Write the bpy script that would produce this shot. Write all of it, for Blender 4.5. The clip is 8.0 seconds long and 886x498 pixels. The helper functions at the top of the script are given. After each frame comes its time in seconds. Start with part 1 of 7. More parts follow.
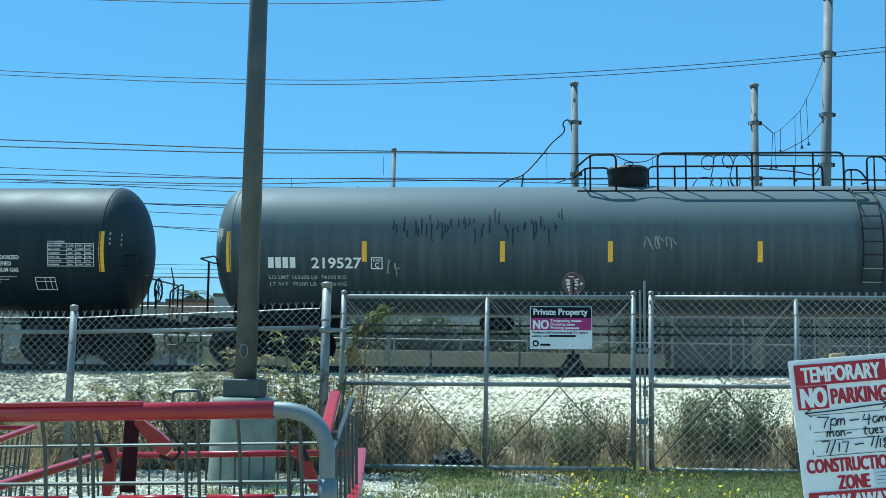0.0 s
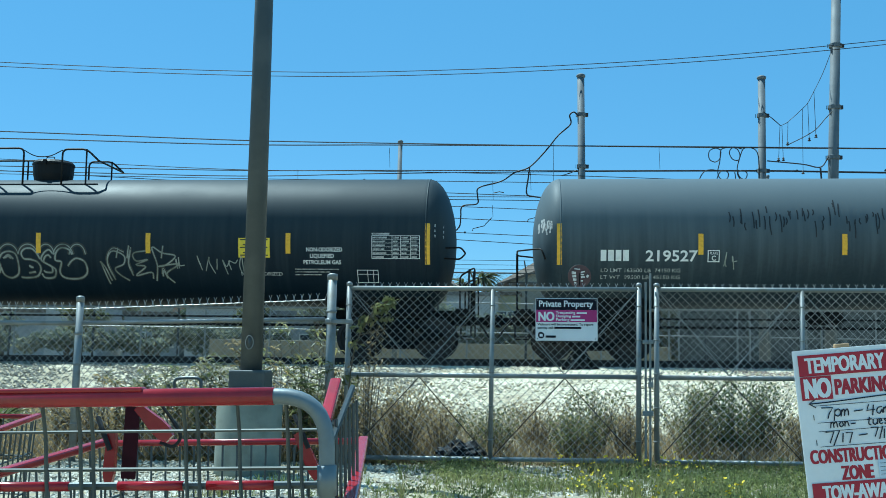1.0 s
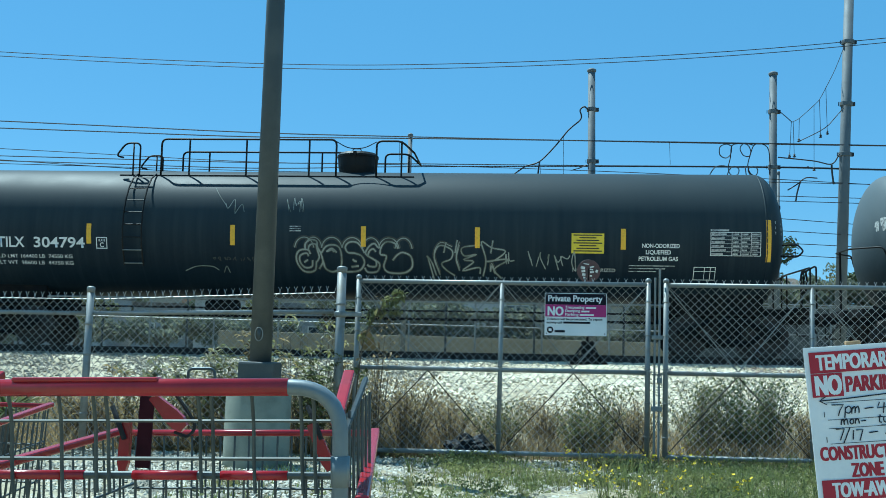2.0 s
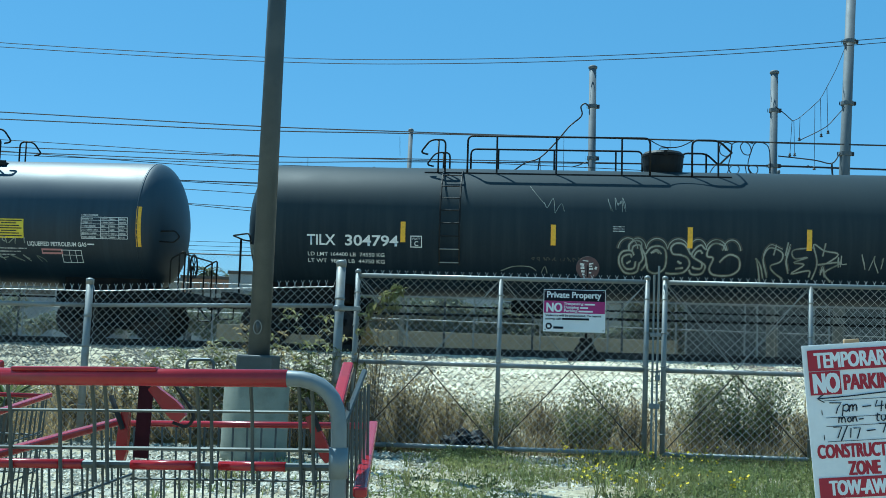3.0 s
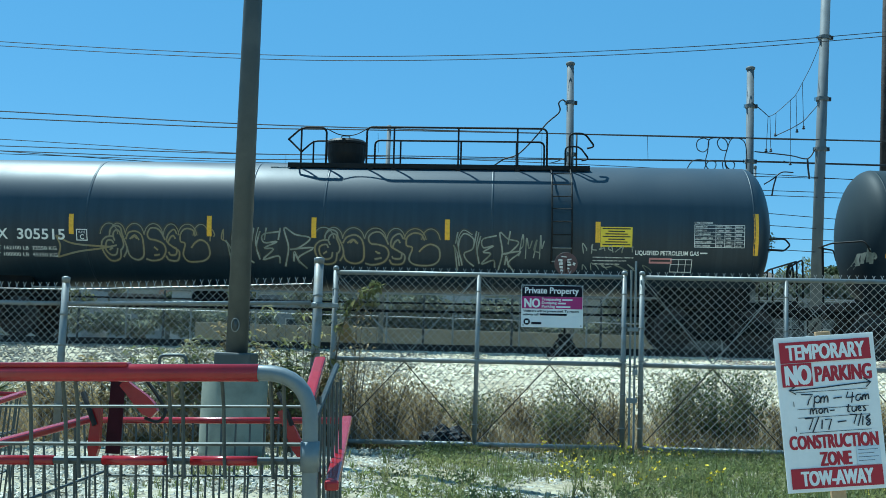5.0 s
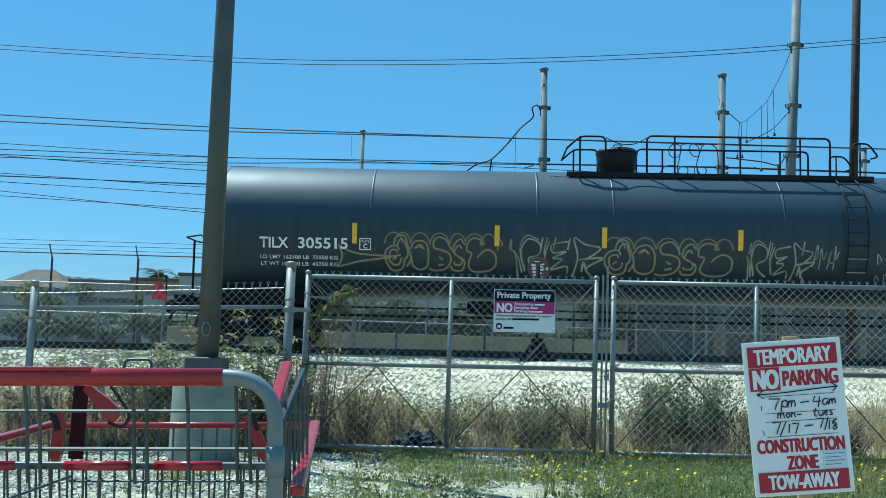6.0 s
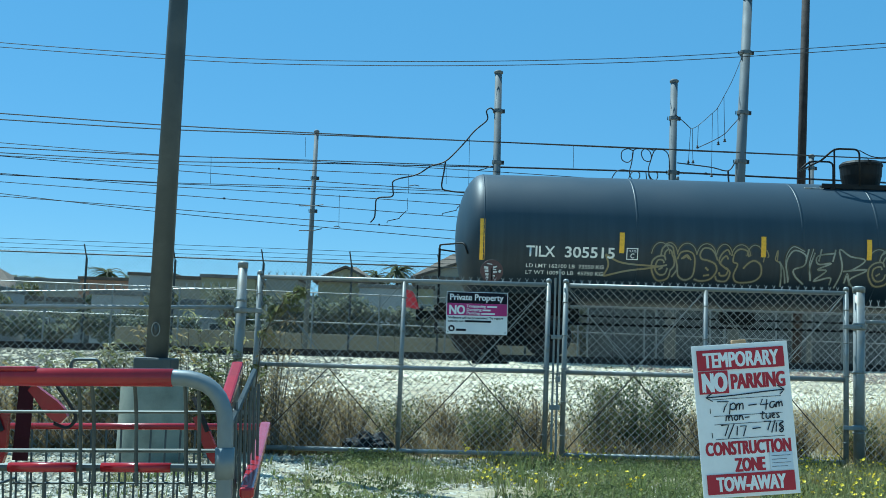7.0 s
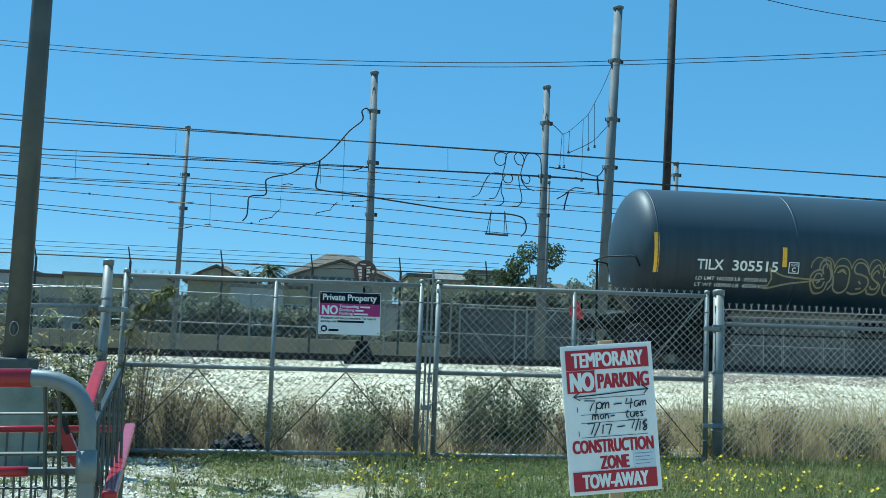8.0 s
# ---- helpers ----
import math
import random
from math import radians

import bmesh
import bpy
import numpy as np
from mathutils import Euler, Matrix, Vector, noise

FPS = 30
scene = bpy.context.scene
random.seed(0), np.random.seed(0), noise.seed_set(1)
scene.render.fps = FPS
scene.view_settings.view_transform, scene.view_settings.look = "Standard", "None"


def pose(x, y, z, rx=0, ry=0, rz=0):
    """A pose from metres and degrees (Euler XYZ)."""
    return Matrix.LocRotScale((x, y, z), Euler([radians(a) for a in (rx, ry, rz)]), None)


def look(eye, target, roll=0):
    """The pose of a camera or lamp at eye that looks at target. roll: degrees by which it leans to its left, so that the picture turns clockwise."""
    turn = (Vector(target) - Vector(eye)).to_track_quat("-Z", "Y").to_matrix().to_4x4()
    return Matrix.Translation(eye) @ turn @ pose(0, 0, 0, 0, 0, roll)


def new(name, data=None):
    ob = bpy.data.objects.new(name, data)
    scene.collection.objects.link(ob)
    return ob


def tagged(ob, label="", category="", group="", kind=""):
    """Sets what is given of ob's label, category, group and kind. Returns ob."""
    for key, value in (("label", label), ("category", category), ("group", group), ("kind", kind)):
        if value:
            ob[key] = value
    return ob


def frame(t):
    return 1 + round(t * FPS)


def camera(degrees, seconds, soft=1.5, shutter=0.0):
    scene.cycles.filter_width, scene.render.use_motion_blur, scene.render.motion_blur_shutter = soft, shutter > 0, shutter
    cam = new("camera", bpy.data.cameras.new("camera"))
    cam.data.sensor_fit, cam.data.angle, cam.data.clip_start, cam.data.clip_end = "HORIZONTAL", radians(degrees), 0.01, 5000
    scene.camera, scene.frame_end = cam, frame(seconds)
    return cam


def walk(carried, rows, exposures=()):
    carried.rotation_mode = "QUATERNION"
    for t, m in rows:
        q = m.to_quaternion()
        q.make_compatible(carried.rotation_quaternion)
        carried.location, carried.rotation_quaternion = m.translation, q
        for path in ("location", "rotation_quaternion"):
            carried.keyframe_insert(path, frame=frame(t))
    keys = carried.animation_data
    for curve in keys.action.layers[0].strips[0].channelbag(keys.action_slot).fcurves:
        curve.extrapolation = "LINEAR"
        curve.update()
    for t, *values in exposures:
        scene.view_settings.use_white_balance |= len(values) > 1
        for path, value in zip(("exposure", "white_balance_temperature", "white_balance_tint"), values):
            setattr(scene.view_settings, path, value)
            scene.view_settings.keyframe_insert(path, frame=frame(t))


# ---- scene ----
cam = camera(45.37, 8.0, soft=0.5)
PATH = [
    (0, look((-0.0124, 0.0023, 1.0649), (-0.6202, 9.9204, 2.1885), 1.011)),
    (0.5, look((-0.0040, 0.0035, 1.0603), (-0.6349, 9.9236, 2.1532), 0.992)),
    (1, look((-0.0024, 0.0068, 1.0566), (-0.6710, 9.9287, 2.1094), 1.126)),
    (1.5, look((-0.0084, 0.0016, 1.0566), (-0.7256, 9.9238, 2.0737), 1.367)),
    (3, look((-0.0121, 0.0010, 1.0509), (-0.7549, 9.9279, 2.0020), 2.243)),
    (3.5, look((-0.0109, 0.0028, 1.0523), (-0.7215, 9.9348, 1.9750), 2.274)),
    (4, look((-0.0064, -0.0052, 1.0411), (-0.6804, 9.9312, 1.9434), 2.123)),
    (4.5, look((-0.0023, -0.0086, 1.0462), (-0.6279, 9.9304, 1.9548), 1.944)),
    (6, look((0.0132, -0.0039, 1.0459), (-0.2870, 9.9436, 2.0247), 1.870)),
    (6.5, look((0.0157, -0.0027, 1.0474), (-0.1130, 9.9467, 2.0434), 1.999)),
    (7, look((0.0122, -0.0003, 1.0454), (0.1534, 9.9474, 2.0567), 2.164)),
    (7.5, look((0.0111, 0.0011, 1.0452), (0.6260, 9.9293, 2.0711), 2.247)),
    (8, look((0.0125, 0.0006, 1.0439), (1.3377, 9.8554, 2.1054), 2.175)),
]
KELVIN, TINT, STOPS = 5200, -12, 0.54
walk(cam, PATH, [(0.0, STOPS + 0.2, KELVIN, TINT), (0.5, STOPS + 0.13, KELVIN, TINT), (1.5, STOPS + 0.06, KELVIN, TINT), (3.0, STOPS, KELVIN, TINT), (8.0, STOPS, KELVIN, TINT)])

# ---- sky and sun: high noon sun behind the train ----
SUN_ELEV, SUN_TURN = radians(63.4), radians(-54.6)
world = bpy.data.worlds.new("World")
scene.world = world
world.use_nodes = True
wn = world.node_tree.nodes
sky = wn.new("ShaderNodeTexSky")
sky.sky_type, sky.sun_disc = "NISHITA", False
sky.sun_elevation, sky.sun_rotation = SUN_ELEV, SUN_TURN
sky.air_density, sky.dust_density, sky.ozone_density = 0.85, 0.0, 1.0
wn["Background"].inputs["Strength"].default_value = 0.09
tone = wn.new("ShaderNodeHueSaturation")
tone.inputs["Saturation"].default_value, tone.inputs["Value"].default_value = 1.15, 1.0
world.node_tree.links.new(sky.outputs["Color"], tone.inputs["Color"])
even = wn.new("ShaderNodeMix")      # clear sea air: the blue stays even down to the horizon
even.data_type = "RGBA"
even.inputs["Factor"].default_value, even.inputs["B"].default_value = 0.62, (1.35, 3.2, 5.3, 1)
world.node_tree.links.new(tone.outputs["Color"], even.inputs["A"])
world.node_tree.links.new(even.outputs["Result"], wn["Background"].inputs["Color"])
sun = new("sun", bpy.data.lights.new("sun", "SUN"))
sun.data.energy, sun.data.angle, sun.data.color = 5.0, radians(0.5), (1.0, 0.96, 0.9)
toward = Vector((math.sin(SUN_TURN) * math.cos(SUN_ELEV), math.cos(SUN_TURN) * math.cos(SUN_ELEV), math.sin(SUN_ELEV)))
sun.matrix_world = look(toward * 60, (0, 0, 0))

GRADE = 0.0103          # the track and fence climb gently along x
RAIL_Z = 1.13           # top of rail at x = 0
TRACK_Y = 25.06
FENCE_Y = 10.6


# ---- materials ----
def mat(name, base, rough=0.6, metal=0.0, vary=0.25, scale=6.0, fine=90.0, bump=0.15, second=None, mix=(0.45, 0.65), emit=None, spec=0.5, island=0.0, coat=0.0):
    m = bpy.data.materials.new(name)
    m.use_nodes = True
    nt = m.node_tree
    n, l = nt.nodes, nt.links
    b = n["Principled BSDF"]
    b.inputs["Roughness"].default_value = rough
    b.inputs["Metallic"].default_value = metal
    b.inputs["Specular IOR Level"].default_value = spec
    b.inputs["Coat Weight"].default_value = coat
    tc = n.new("ShaderNodeTexCoord")
    big, small = n.new("ShaderNodeTexNoise"), n.new("ShaderNodeTexNoise")
    big.inputs["Scale"].default_value, small.inputs["Scale"].default_value = scale, fine
    big.inputs["Detail"].default_value, small.inputs["Detail"].default_value = 5, 3
    l.new(tc.outputs["Object"], big.inputs["Vector"])
    l.new(tc.outputs["Object"], small.inputs["Vector"])
    ramp = n.new("ShaderNodeMapRange")
    ramp.inputs["From Min"].default_value, ramp.inputs["From Max"].default_value = mix
    l.new(big.outputs["Fac"], ramp.inputs["Value"])
    mixc = n.new("ShaderNodeMix")
    mixc.data_type = "RGBA"
    l.new(ramp.outputs["Result"], mixc.inputs["Factor"])
    c2 = second or tuple(c * (1 - vary) for c in base)
    mixc.inputs["A"].default_value, mixc.inputs["B"].default_value = (*base, 1), (*c2, 1)
    hsv = n.new("ShaderNodeHueSaturation")
    val = n.new("ShaderNodeMapRange")
    val.inputs["To Min"].default_value, val.inputs["To Max"].default_value = 1 - vary * 0.7, 1 + vary * 0.7
    l.new(small.outputs["Fac"], val.inputs["Value"])
    if island:
        geo, add = n.new("ShaderNodeNewGeometry"), n.new("ShaderNodeMath")
        add.operation = "MULTIPLY_ADD"
        l.new(geo.outputs["Random Per Island"], add.inputs[0])
        add.inputs[1].default_value = island
        l.new(val.outputs["Result"], add.inputs[2])
        sub = n.new("ShaderNodeMath")
        sub.operation = "SUBTRACT"
        l.new(add.outputs[0], sub.inputs[0])
        sub.inputs[1].default_value = island / 2
        l.new(sub.outputs[0], hsv.inputs["Value"])
    else:
        l.new(val.outputs["Result"], hsv.inputs["Value"])
    l.new(mixc.outputs["Result"], hsv.inputs["Color"])
    l.new(hsv.outputs["Color"], b.inputs["Base Color"])
    rr = n.new("ShaderNodeMapRange")
    rr.inputs["To Min"].default_value, rr.inputs["To Max"].default_value = max(rough - 0.1, 0.02), min(rough + 0.12, 1)
    l.new(big.outputs["Fac"], rr.inputs["Value"])
    l.new(rr.outputs["Result"], b.inputs["Roughness"])
    if bump:
        bp = n.new("ShaderNodeBump")
        bp.inputs["Strength"].default_value, bp.inputs["Distance"].default_value = bump, 0.01
        l.new(small.outputs["Fac"], bp.inputs["Height"])
        l.new(bp.outputs["Normal"], b.inputs["Normal"])
    if emit:
        b.inputs["Emission Color"].default_value, b.inputs["Emission Strength"].default_value = (*emit[:3], 1), emit[3]
    return m


def tank_paint(name, base, rough, dust, lit_top, gloss=0.1):
    """Black tank paint with rust-brown dust, faint vertical rain streaks and scuffs; the daylit upper shell is coloured
    lighter.
    """
    m = mat(name, base, rough, vary=0.25, scale=0.9, fine=14, bump=0.02, second=dust, mix=(0.35, 0.9), spec=gloss)
    n, l = m.node_tree.nodes, m.node_tree.links
    b = n["Principled BSDF"]
    tc, mp, st = n.new("ShaderNodeTexCoord"), n.new("ShaderNodeMapping"), n.new("ShaderNodeTexNoise")
    mp.inputs["Scale"].default_value = (7, 0.4, 0.4)
    st.inputs["Scale"].default_value, st.inputs["Detail"].default_value = 1.0, 6
    l.new(tc.outputs["Object"], mp.inputs["Vector"])
    l.new(mp.outputs["Vector"], st.inputs["Vector"])
    r = n.new("ShaderNodeMapRange")
    r.inputs["From Min"].default_value, r.inputs["From Max"].default_value = 0.5, 0.8
    r.inputs["To Max"].default_value = 0.35
    l.new(st.outputs["Fac"], r.inputs["Value"])
    mx = n.new("ShaderNodeMix")
    mx.data_type = "RGBA"
    l.new(r.outputs["Result"], mx.inputs["Factor"])
    l.new(b.inputs["Base Color"].links[0].from_socket, mx.inputs["A"])
    mx.inputs["B"].default_value = (*[min(c * 1.6 + 0.01, 1) for c in dust], 1)
    # daylight on the upper shell is painted into the colour, with a ragged lower edge
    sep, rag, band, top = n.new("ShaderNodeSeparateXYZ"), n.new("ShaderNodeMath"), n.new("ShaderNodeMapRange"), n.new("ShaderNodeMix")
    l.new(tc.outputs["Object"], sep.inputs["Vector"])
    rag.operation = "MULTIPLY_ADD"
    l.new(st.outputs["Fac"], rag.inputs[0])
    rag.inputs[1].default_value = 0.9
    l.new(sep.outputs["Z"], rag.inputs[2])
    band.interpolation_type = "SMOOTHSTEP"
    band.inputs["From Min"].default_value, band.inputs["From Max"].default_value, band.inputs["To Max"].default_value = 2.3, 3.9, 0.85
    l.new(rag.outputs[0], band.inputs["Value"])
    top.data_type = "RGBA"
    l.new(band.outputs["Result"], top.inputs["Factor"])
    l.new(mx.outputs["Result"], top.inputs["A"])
    top.inputs["B"].default_value = (*lit_top, 1)
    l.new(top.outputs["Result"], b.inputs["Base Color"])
    return m


# the last colour of each is the paler tone for its daylit upper shell
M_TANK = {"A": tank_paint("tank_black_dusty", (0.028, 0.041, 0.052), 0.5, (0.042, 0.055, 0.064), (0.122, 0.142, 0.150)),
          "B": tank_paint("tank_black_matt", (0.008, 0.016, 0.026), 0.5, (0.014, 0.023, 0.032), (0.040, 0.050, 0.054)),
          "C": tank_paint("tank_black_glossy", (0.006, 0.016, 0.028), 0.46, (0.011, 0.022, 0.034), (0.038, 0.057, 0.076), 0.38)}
M_UNDER = mat("black_undergear", (0.007, 0.008, 0.009), 0.8, vary=0.5, scale=4, second=(0.014, 0.013, 0.012), spec=0.1)
M_WHEEL = mat("wheel_steel", (0.03, 0.025, 0.022), 0.6, 0.4, vary=0.4)
M_BLACKMETAL = mat("black_rail_paint", (0.012, 0.012, 0.012), 0.55, vary=0.3, scale=3, spec=0.2)
M_WHITE = mat("white_marking", (0.72, 0.72, 0.7), 0.6, vary=0.12, scale=9, bump=0)
M_WHITEWORN = mat("worn_white_marking", (0.45, 0.45, 0.43), 0.7, vary=0.5, scale=14, bump=0, second=(0.12, 0.12, 0.12))
M_YELLOW = mat("yellow_reflective", (0.75, 0.42, 0.02), 0.45, vary=0.15, scale=20, bump=0)
M_PLACARD = mat("yellow_placard", (0.72, 0.55, 0.03), 0.5, vary=0.12, scale=8, bump=0)
M_BLACKPRINT = mat("black_print", (0.015, 0.015, 0.016), 0.6, vary=0.2, bump=0)
M_GRAF = mat("pale_spray", (0.27, 0.285, 0.25), 0.8, vary=0.5, scale=3, second=(0.13, 0.14, 0.115), bump=0)
M_GRAFY = mat("yellowish_spray", (0.22, 0.185, 0.10), 0.8, vary=0.5, scale=1.6, second=(0.20, 0.21, 0.175), bump=0)
M_GRAFHAZE = mat("overspray", (0.048, 0.050, 0.044), 0.8, vary=0.4, scale=3, bump=0)
M_GALV = mat("galvanised_steel", (0.23, 0.24, 0.235), 0.5, 0.35, vary=0.25, scale=9, fine=220, bump=0.08, second=(0.20, 0.19, 0.165), mix=(0.5, 0.72))
M_WIRE = mat("galvanised_wire", (0.38, 0.38, 0.37), 0.45, 0.6, vary=0.3, scale=20, bump=0)
M_DARKWIRE = mat("dark_fence_wire", (0.05, 0.055, 0.055), 0.6, 0.3, vary=0.3, bump=0)
M_POLE = mat("painted_catenary_pole", (0.125, 0.140, 0.15), 0.7, vary=0.15, scale=2, bump=0.05)
M_BRONZE = mat("weathered_bronze_paint", (0.052, 0.059, 0.058), 0.55, vary=0.3, scale=3, second=(0.078, 0.083, 0.078))
M_WOODPOLE = mat("creosoted_wood", (0.034, 0.024, 0.020), 0.85, vary=0.4, scale=5, bump=0.3)
M_CABLE = mat("black_cable", (0.025, 0.025, 0.028), 0.6, vary=0.3, bump=0)
M_CONCRETE = mat("weathered_concrete", (0.23, 0.245, 0.20), 0.9, vary=0.3, scale=5, second=(0.17, 0.18, 0.145), fine=160, bump=0.15)
M_RED = mat("red_plastic", (0.30, 0.014, 0.020), 0.22, vary=0.18, scale=12, bump=0.03)
M_REDDARK = mat("dark_red_strap", (0.035, 0.004, 0.010), 0.7, vary=0.25, scale=30, spec=0.2)
M_CARTGREY = mat("cart_grey_powdercoat", (0.17, 0.195, 0.205), 0.42, 0.2, vary=0.15, scale=10, bump=0.05)
M_CARTWIRE = mat("cart_zinc_wire", (0.075, 0.086, 0.086), 0.42, 0.5, vary=0.25, scale=20, bump=0)
M_RUBBER = mat("black_rubber", (0.02, 0.02, 0.02), 0.8, vary=0.3)
M_RAIL = mat("rail_steel", (0.03, 0.025, 0.021), 0.6, 0.5, vary=0.4, scale=8)
M_TIE = mat("timber_tie", (0.08, 0.065, 0.05), 0.9, vary=0.4, scale=8, bump=0.4)
M_STONE = mat("pale_ballast_stone", (0.66, 0.585, 0.43), 0.95, vary=0.25, scale=3, second=(0.42, 0.355, 0.245), island=0.5, fine=60, bump=0.3)
M_SIGNWHITE = mat("sign_white", (0.78, 0.78, 0.78), 0.45, vary=0.05, scale=4, bump=0)
M_PAPER = mat("card_white", (0.80, 0.80, 0.80), 0.6, vary=0.06, scale=7, bump=0.03)
M_SIGNBLACK = mat("sign_black", (0.012, 0.012, 0.02), 0.6, vary=0.1, bump=0, spec=0.12)
M_MAGENTA = mat("sign_magenta", (0.36, 0.012, 0.16), 0.45, vary=0.08, bump=0)
M_SIGNRED = mat("sign_red", (0.36, 0.012, 0.032), 0.55, vary=0.08, bump=0)
M_INK = mat("marker_ink", (0.01, 0.012, 0.025), 0.5, vary=0.1, bump=0)
M_STAKE = mat("pine_stake", (0.42, 0.28, 0.15), 0.8, vary=0.3, scale=9, bump=0.2)
M_BAG = mat("black_plastic_bag", (0.010, 0.010, 0.012), 0.65, vary=0.3, scale=10, bump=0.3, spec=0.25)
M_DISC = mat("faded_red_target", (0.075, 0.036, 0.034), 0.6, vary=0.3, scale=9, second=(0.04, 0.028, 0.028))
M_STICKER = mat("worn_sticker", (0.62, 0.61, 0.57), 0.7, vary=0.3, scale=30, bump=0)
M_ROD = mat("rusty_truss_rod", (0.07, 0.06, 0.05), 0.7, 0.3, vary=0.4, scale=8, bump=0.05)
M_BROWNSTONE = mat("stained_ballast_stone", (0.24, 0.215, 0.165), 0.95, vary=0.3, scale=3, second=(0.15, 0.135, 0.10), island=0.5, fine=60, bump=0.3)
M_RUSTSTONE = mat("rust_stained_stone", (0.30, 0.225, 0.175), 0.95, vary=0.3, scale=3, second=(0.18, 0.13, 0.105), island=0.6, fine=60, bump=0.3)
M_SCREEN = mat("grey_windscreen_cloth", (0.07, 0.078, 0.074), 0.9, vary=0.3, scale=1.5, second=(0.045, 0.05, 0.048), bump=0.1)
M_FORESTONE = mat("grey_gravel_stone", (0.50, 0.46, 0.37), 0.95, vary=0.3, scale=3, second=(0.26, 0.23, 0.17), island=0.7, fine=60, bump=0.3)
M_FLAG = mat("red_flag_cloth", (0.5, 0.02, 0.035), 0.6, vary=0.1, bump=0)
LEAF = {"green": mat("green_leaf", (0.075, 0.10, 0.035), 0.5, vary=0.3, scale=2, second=(0.14, 0.14, 0.055), island=0.9, bump=0),
        "olive": mat("olive_leaf", (0.125, 0.135, 0.052), 0.65, vary=0.3, scale=2, second=(0.21, 0.19, 0.085), island=1.0, bump=0),
        "dry": mat("dry_weed", (0.34, 0.26, 0.14), 0.85, vary=0.3, scale=2, second=(0.20, 0.15, 0.08), island=0.9, bump=0),
        "hedge": mat("dusty_hedge_leaf", (0.165, 0.18, 0.125), 0.8, vary=0.3, scale=0.6, second=(0.23, 0.225, 0.15), island=0.5, bump=0),
        "tan": mat("curled_tan_leaf", (0.36, 0.275, 0.13), 0.8, vary=0.3, scale=2, second=(0.13, 0.10, 0.05), island=0.8, bump=0),
        "straw": mat("golden_straw", (0.46, 0.36, 0.18), 0.8, vary=0.25, scale=1.5, second=(0.32, 0.25, 0.12), island=0.5, bump=0),
        "broad": mat("broad_shrub_leaf", (0.155, 0.165, 0.065), 0.45, vary=0.3, scale=2, second=(0.28, 0.24, 0.11), island=1.0, bump=0),
        "twig": mat("brown_twig", (0.13, 0.10, 0.065), 0.85, vary=0.3, scale=5, island=0.4, bump=0),
        "grass": mat("grass_blade", (0.15, 0.18, 0.06), 0.6, vary=0.3, scale=0.8, second=(0.29, 0.26, 0.11), island=0.9, bump=0),
        "flower": mat("yellow_flower", (0.75, 0.58, 0.03), 0.6, vary=0.15, bump=0),
        "far": mat("far_foliage", (0.08, 0.10, 0.045), 0.8, vary=0.4, scale=0.8, island=0.6, bump=0),
        "weed": mat("leafy_ground_weed", (0.15, 0.17, 0.06), 0.6, vary=0.3, scale=1, second=(0.24, 0.24, 0.09), island=0.9, bump=0),
        "palm": mat("palm_frond", (0.10, 0.11, 0.05), 0.7, vary=0.3, scale=1, island=0.5, bump=0)}
for key, m in LEAF.items():      # thin leaves let the high sun through
    if key in ("twig", "flower"):
        continue
    n, l = m.node_tree.nodes, m.node_tree.links
    thin, both = n.new("ShaderNodeBsdfTranslucent"), n.new("ShaderNodeMixShader")
    both.inputs["Fac"].default_value = 0.55
    l.new(n["Principled BSDF"].inputs["Base Color"].links[0].from_socket, thin.inputs["Color"])
    l.new(n["Principled BSDF"].outputs["BSDF"], both.inputs[1])
    l.new(thin.outputs["BSDF"], both.inputs[2])
    l.new(both.outputs["Shader"], n["Material Output"].inputs["Surface"])
M_BARK = mat("bark", (0.12, 0.09, 0.065), 0.9, vary=0.35, scale=5, bump=0.4)


# ---- mesh helpers ----
def mesh_ob(name, verts, faces, material, parent=None, label="", smooth=False):
    me = bpy.data.meshes.new(name)
    me.from_pydata([tuple(v) for v in verts], [], [tuple(f) for f in faces])
    if smooth:
        me.polygons.foreach_set("use_smooth", [True] * len(me.polygons))
    me.materials.append(material)
    ob = new(name, me)
    ob.parent = parent
    if label:
        tagged(ob, label)
    return ob


def part(name, bm, material, parent=None, label="", smooth=False):
    me = bpy.data.meshes.new(name)
    bm.normal_update()
    bm.to_mesh(me)
    bm.free()
    if smooth:
        me.polygons.foreach_set("use_smooth", [True] * len(me.polygons))
    me.materials.append(material)
    ob = new(name, me)
    ob.parent = parent
    if label:
        tagged(ob, label)
    return ob


def thing(name, label, category, m=None, group="", kind=""):
    ob = new(name)
    ob.empty_display_size = 0.1
    if m is not None:
        ob.matrix_world = m
    return tagged(ob, label, category, group, kind)


def add_box(bm, lo, hi, bevel=0.0, m=None):
    g = bmesh.ops.create_cube(bm, size=1)
    c = [(a + b) / 2 for a, b in zip(lo, hi)]
    s = [abs(b - a) for a, b in zip(lo, hi)]
    for v in g["verts"]:
        v.co = Vector((v.co.x * s[0] + c[0], v.co.y * s[1] + c[1], v.co.z * s[2] + c[2]))
    if bevel:
        es = list({e for v in g["verts"] for e in v.link_edges})
        r = bmesh.ops.bevel(bm, geom=es, offset=bevel, segments=2, affect="EDGES", profile=0.5)
        vs = list({v for f in r["faces"] for v in f.verts} | {v for v in g["verts"] if v.is_valid})
    else:
        vs = g["verts"]
    if m is not None:
        for v in vs:
            v.co = m @ v.co
    return vs


def box(lo, hi, bevel=0.0, m=None):
    bm = bmesh.new()
    add_box(bm, lo, hi, bevel, m)
    return bm


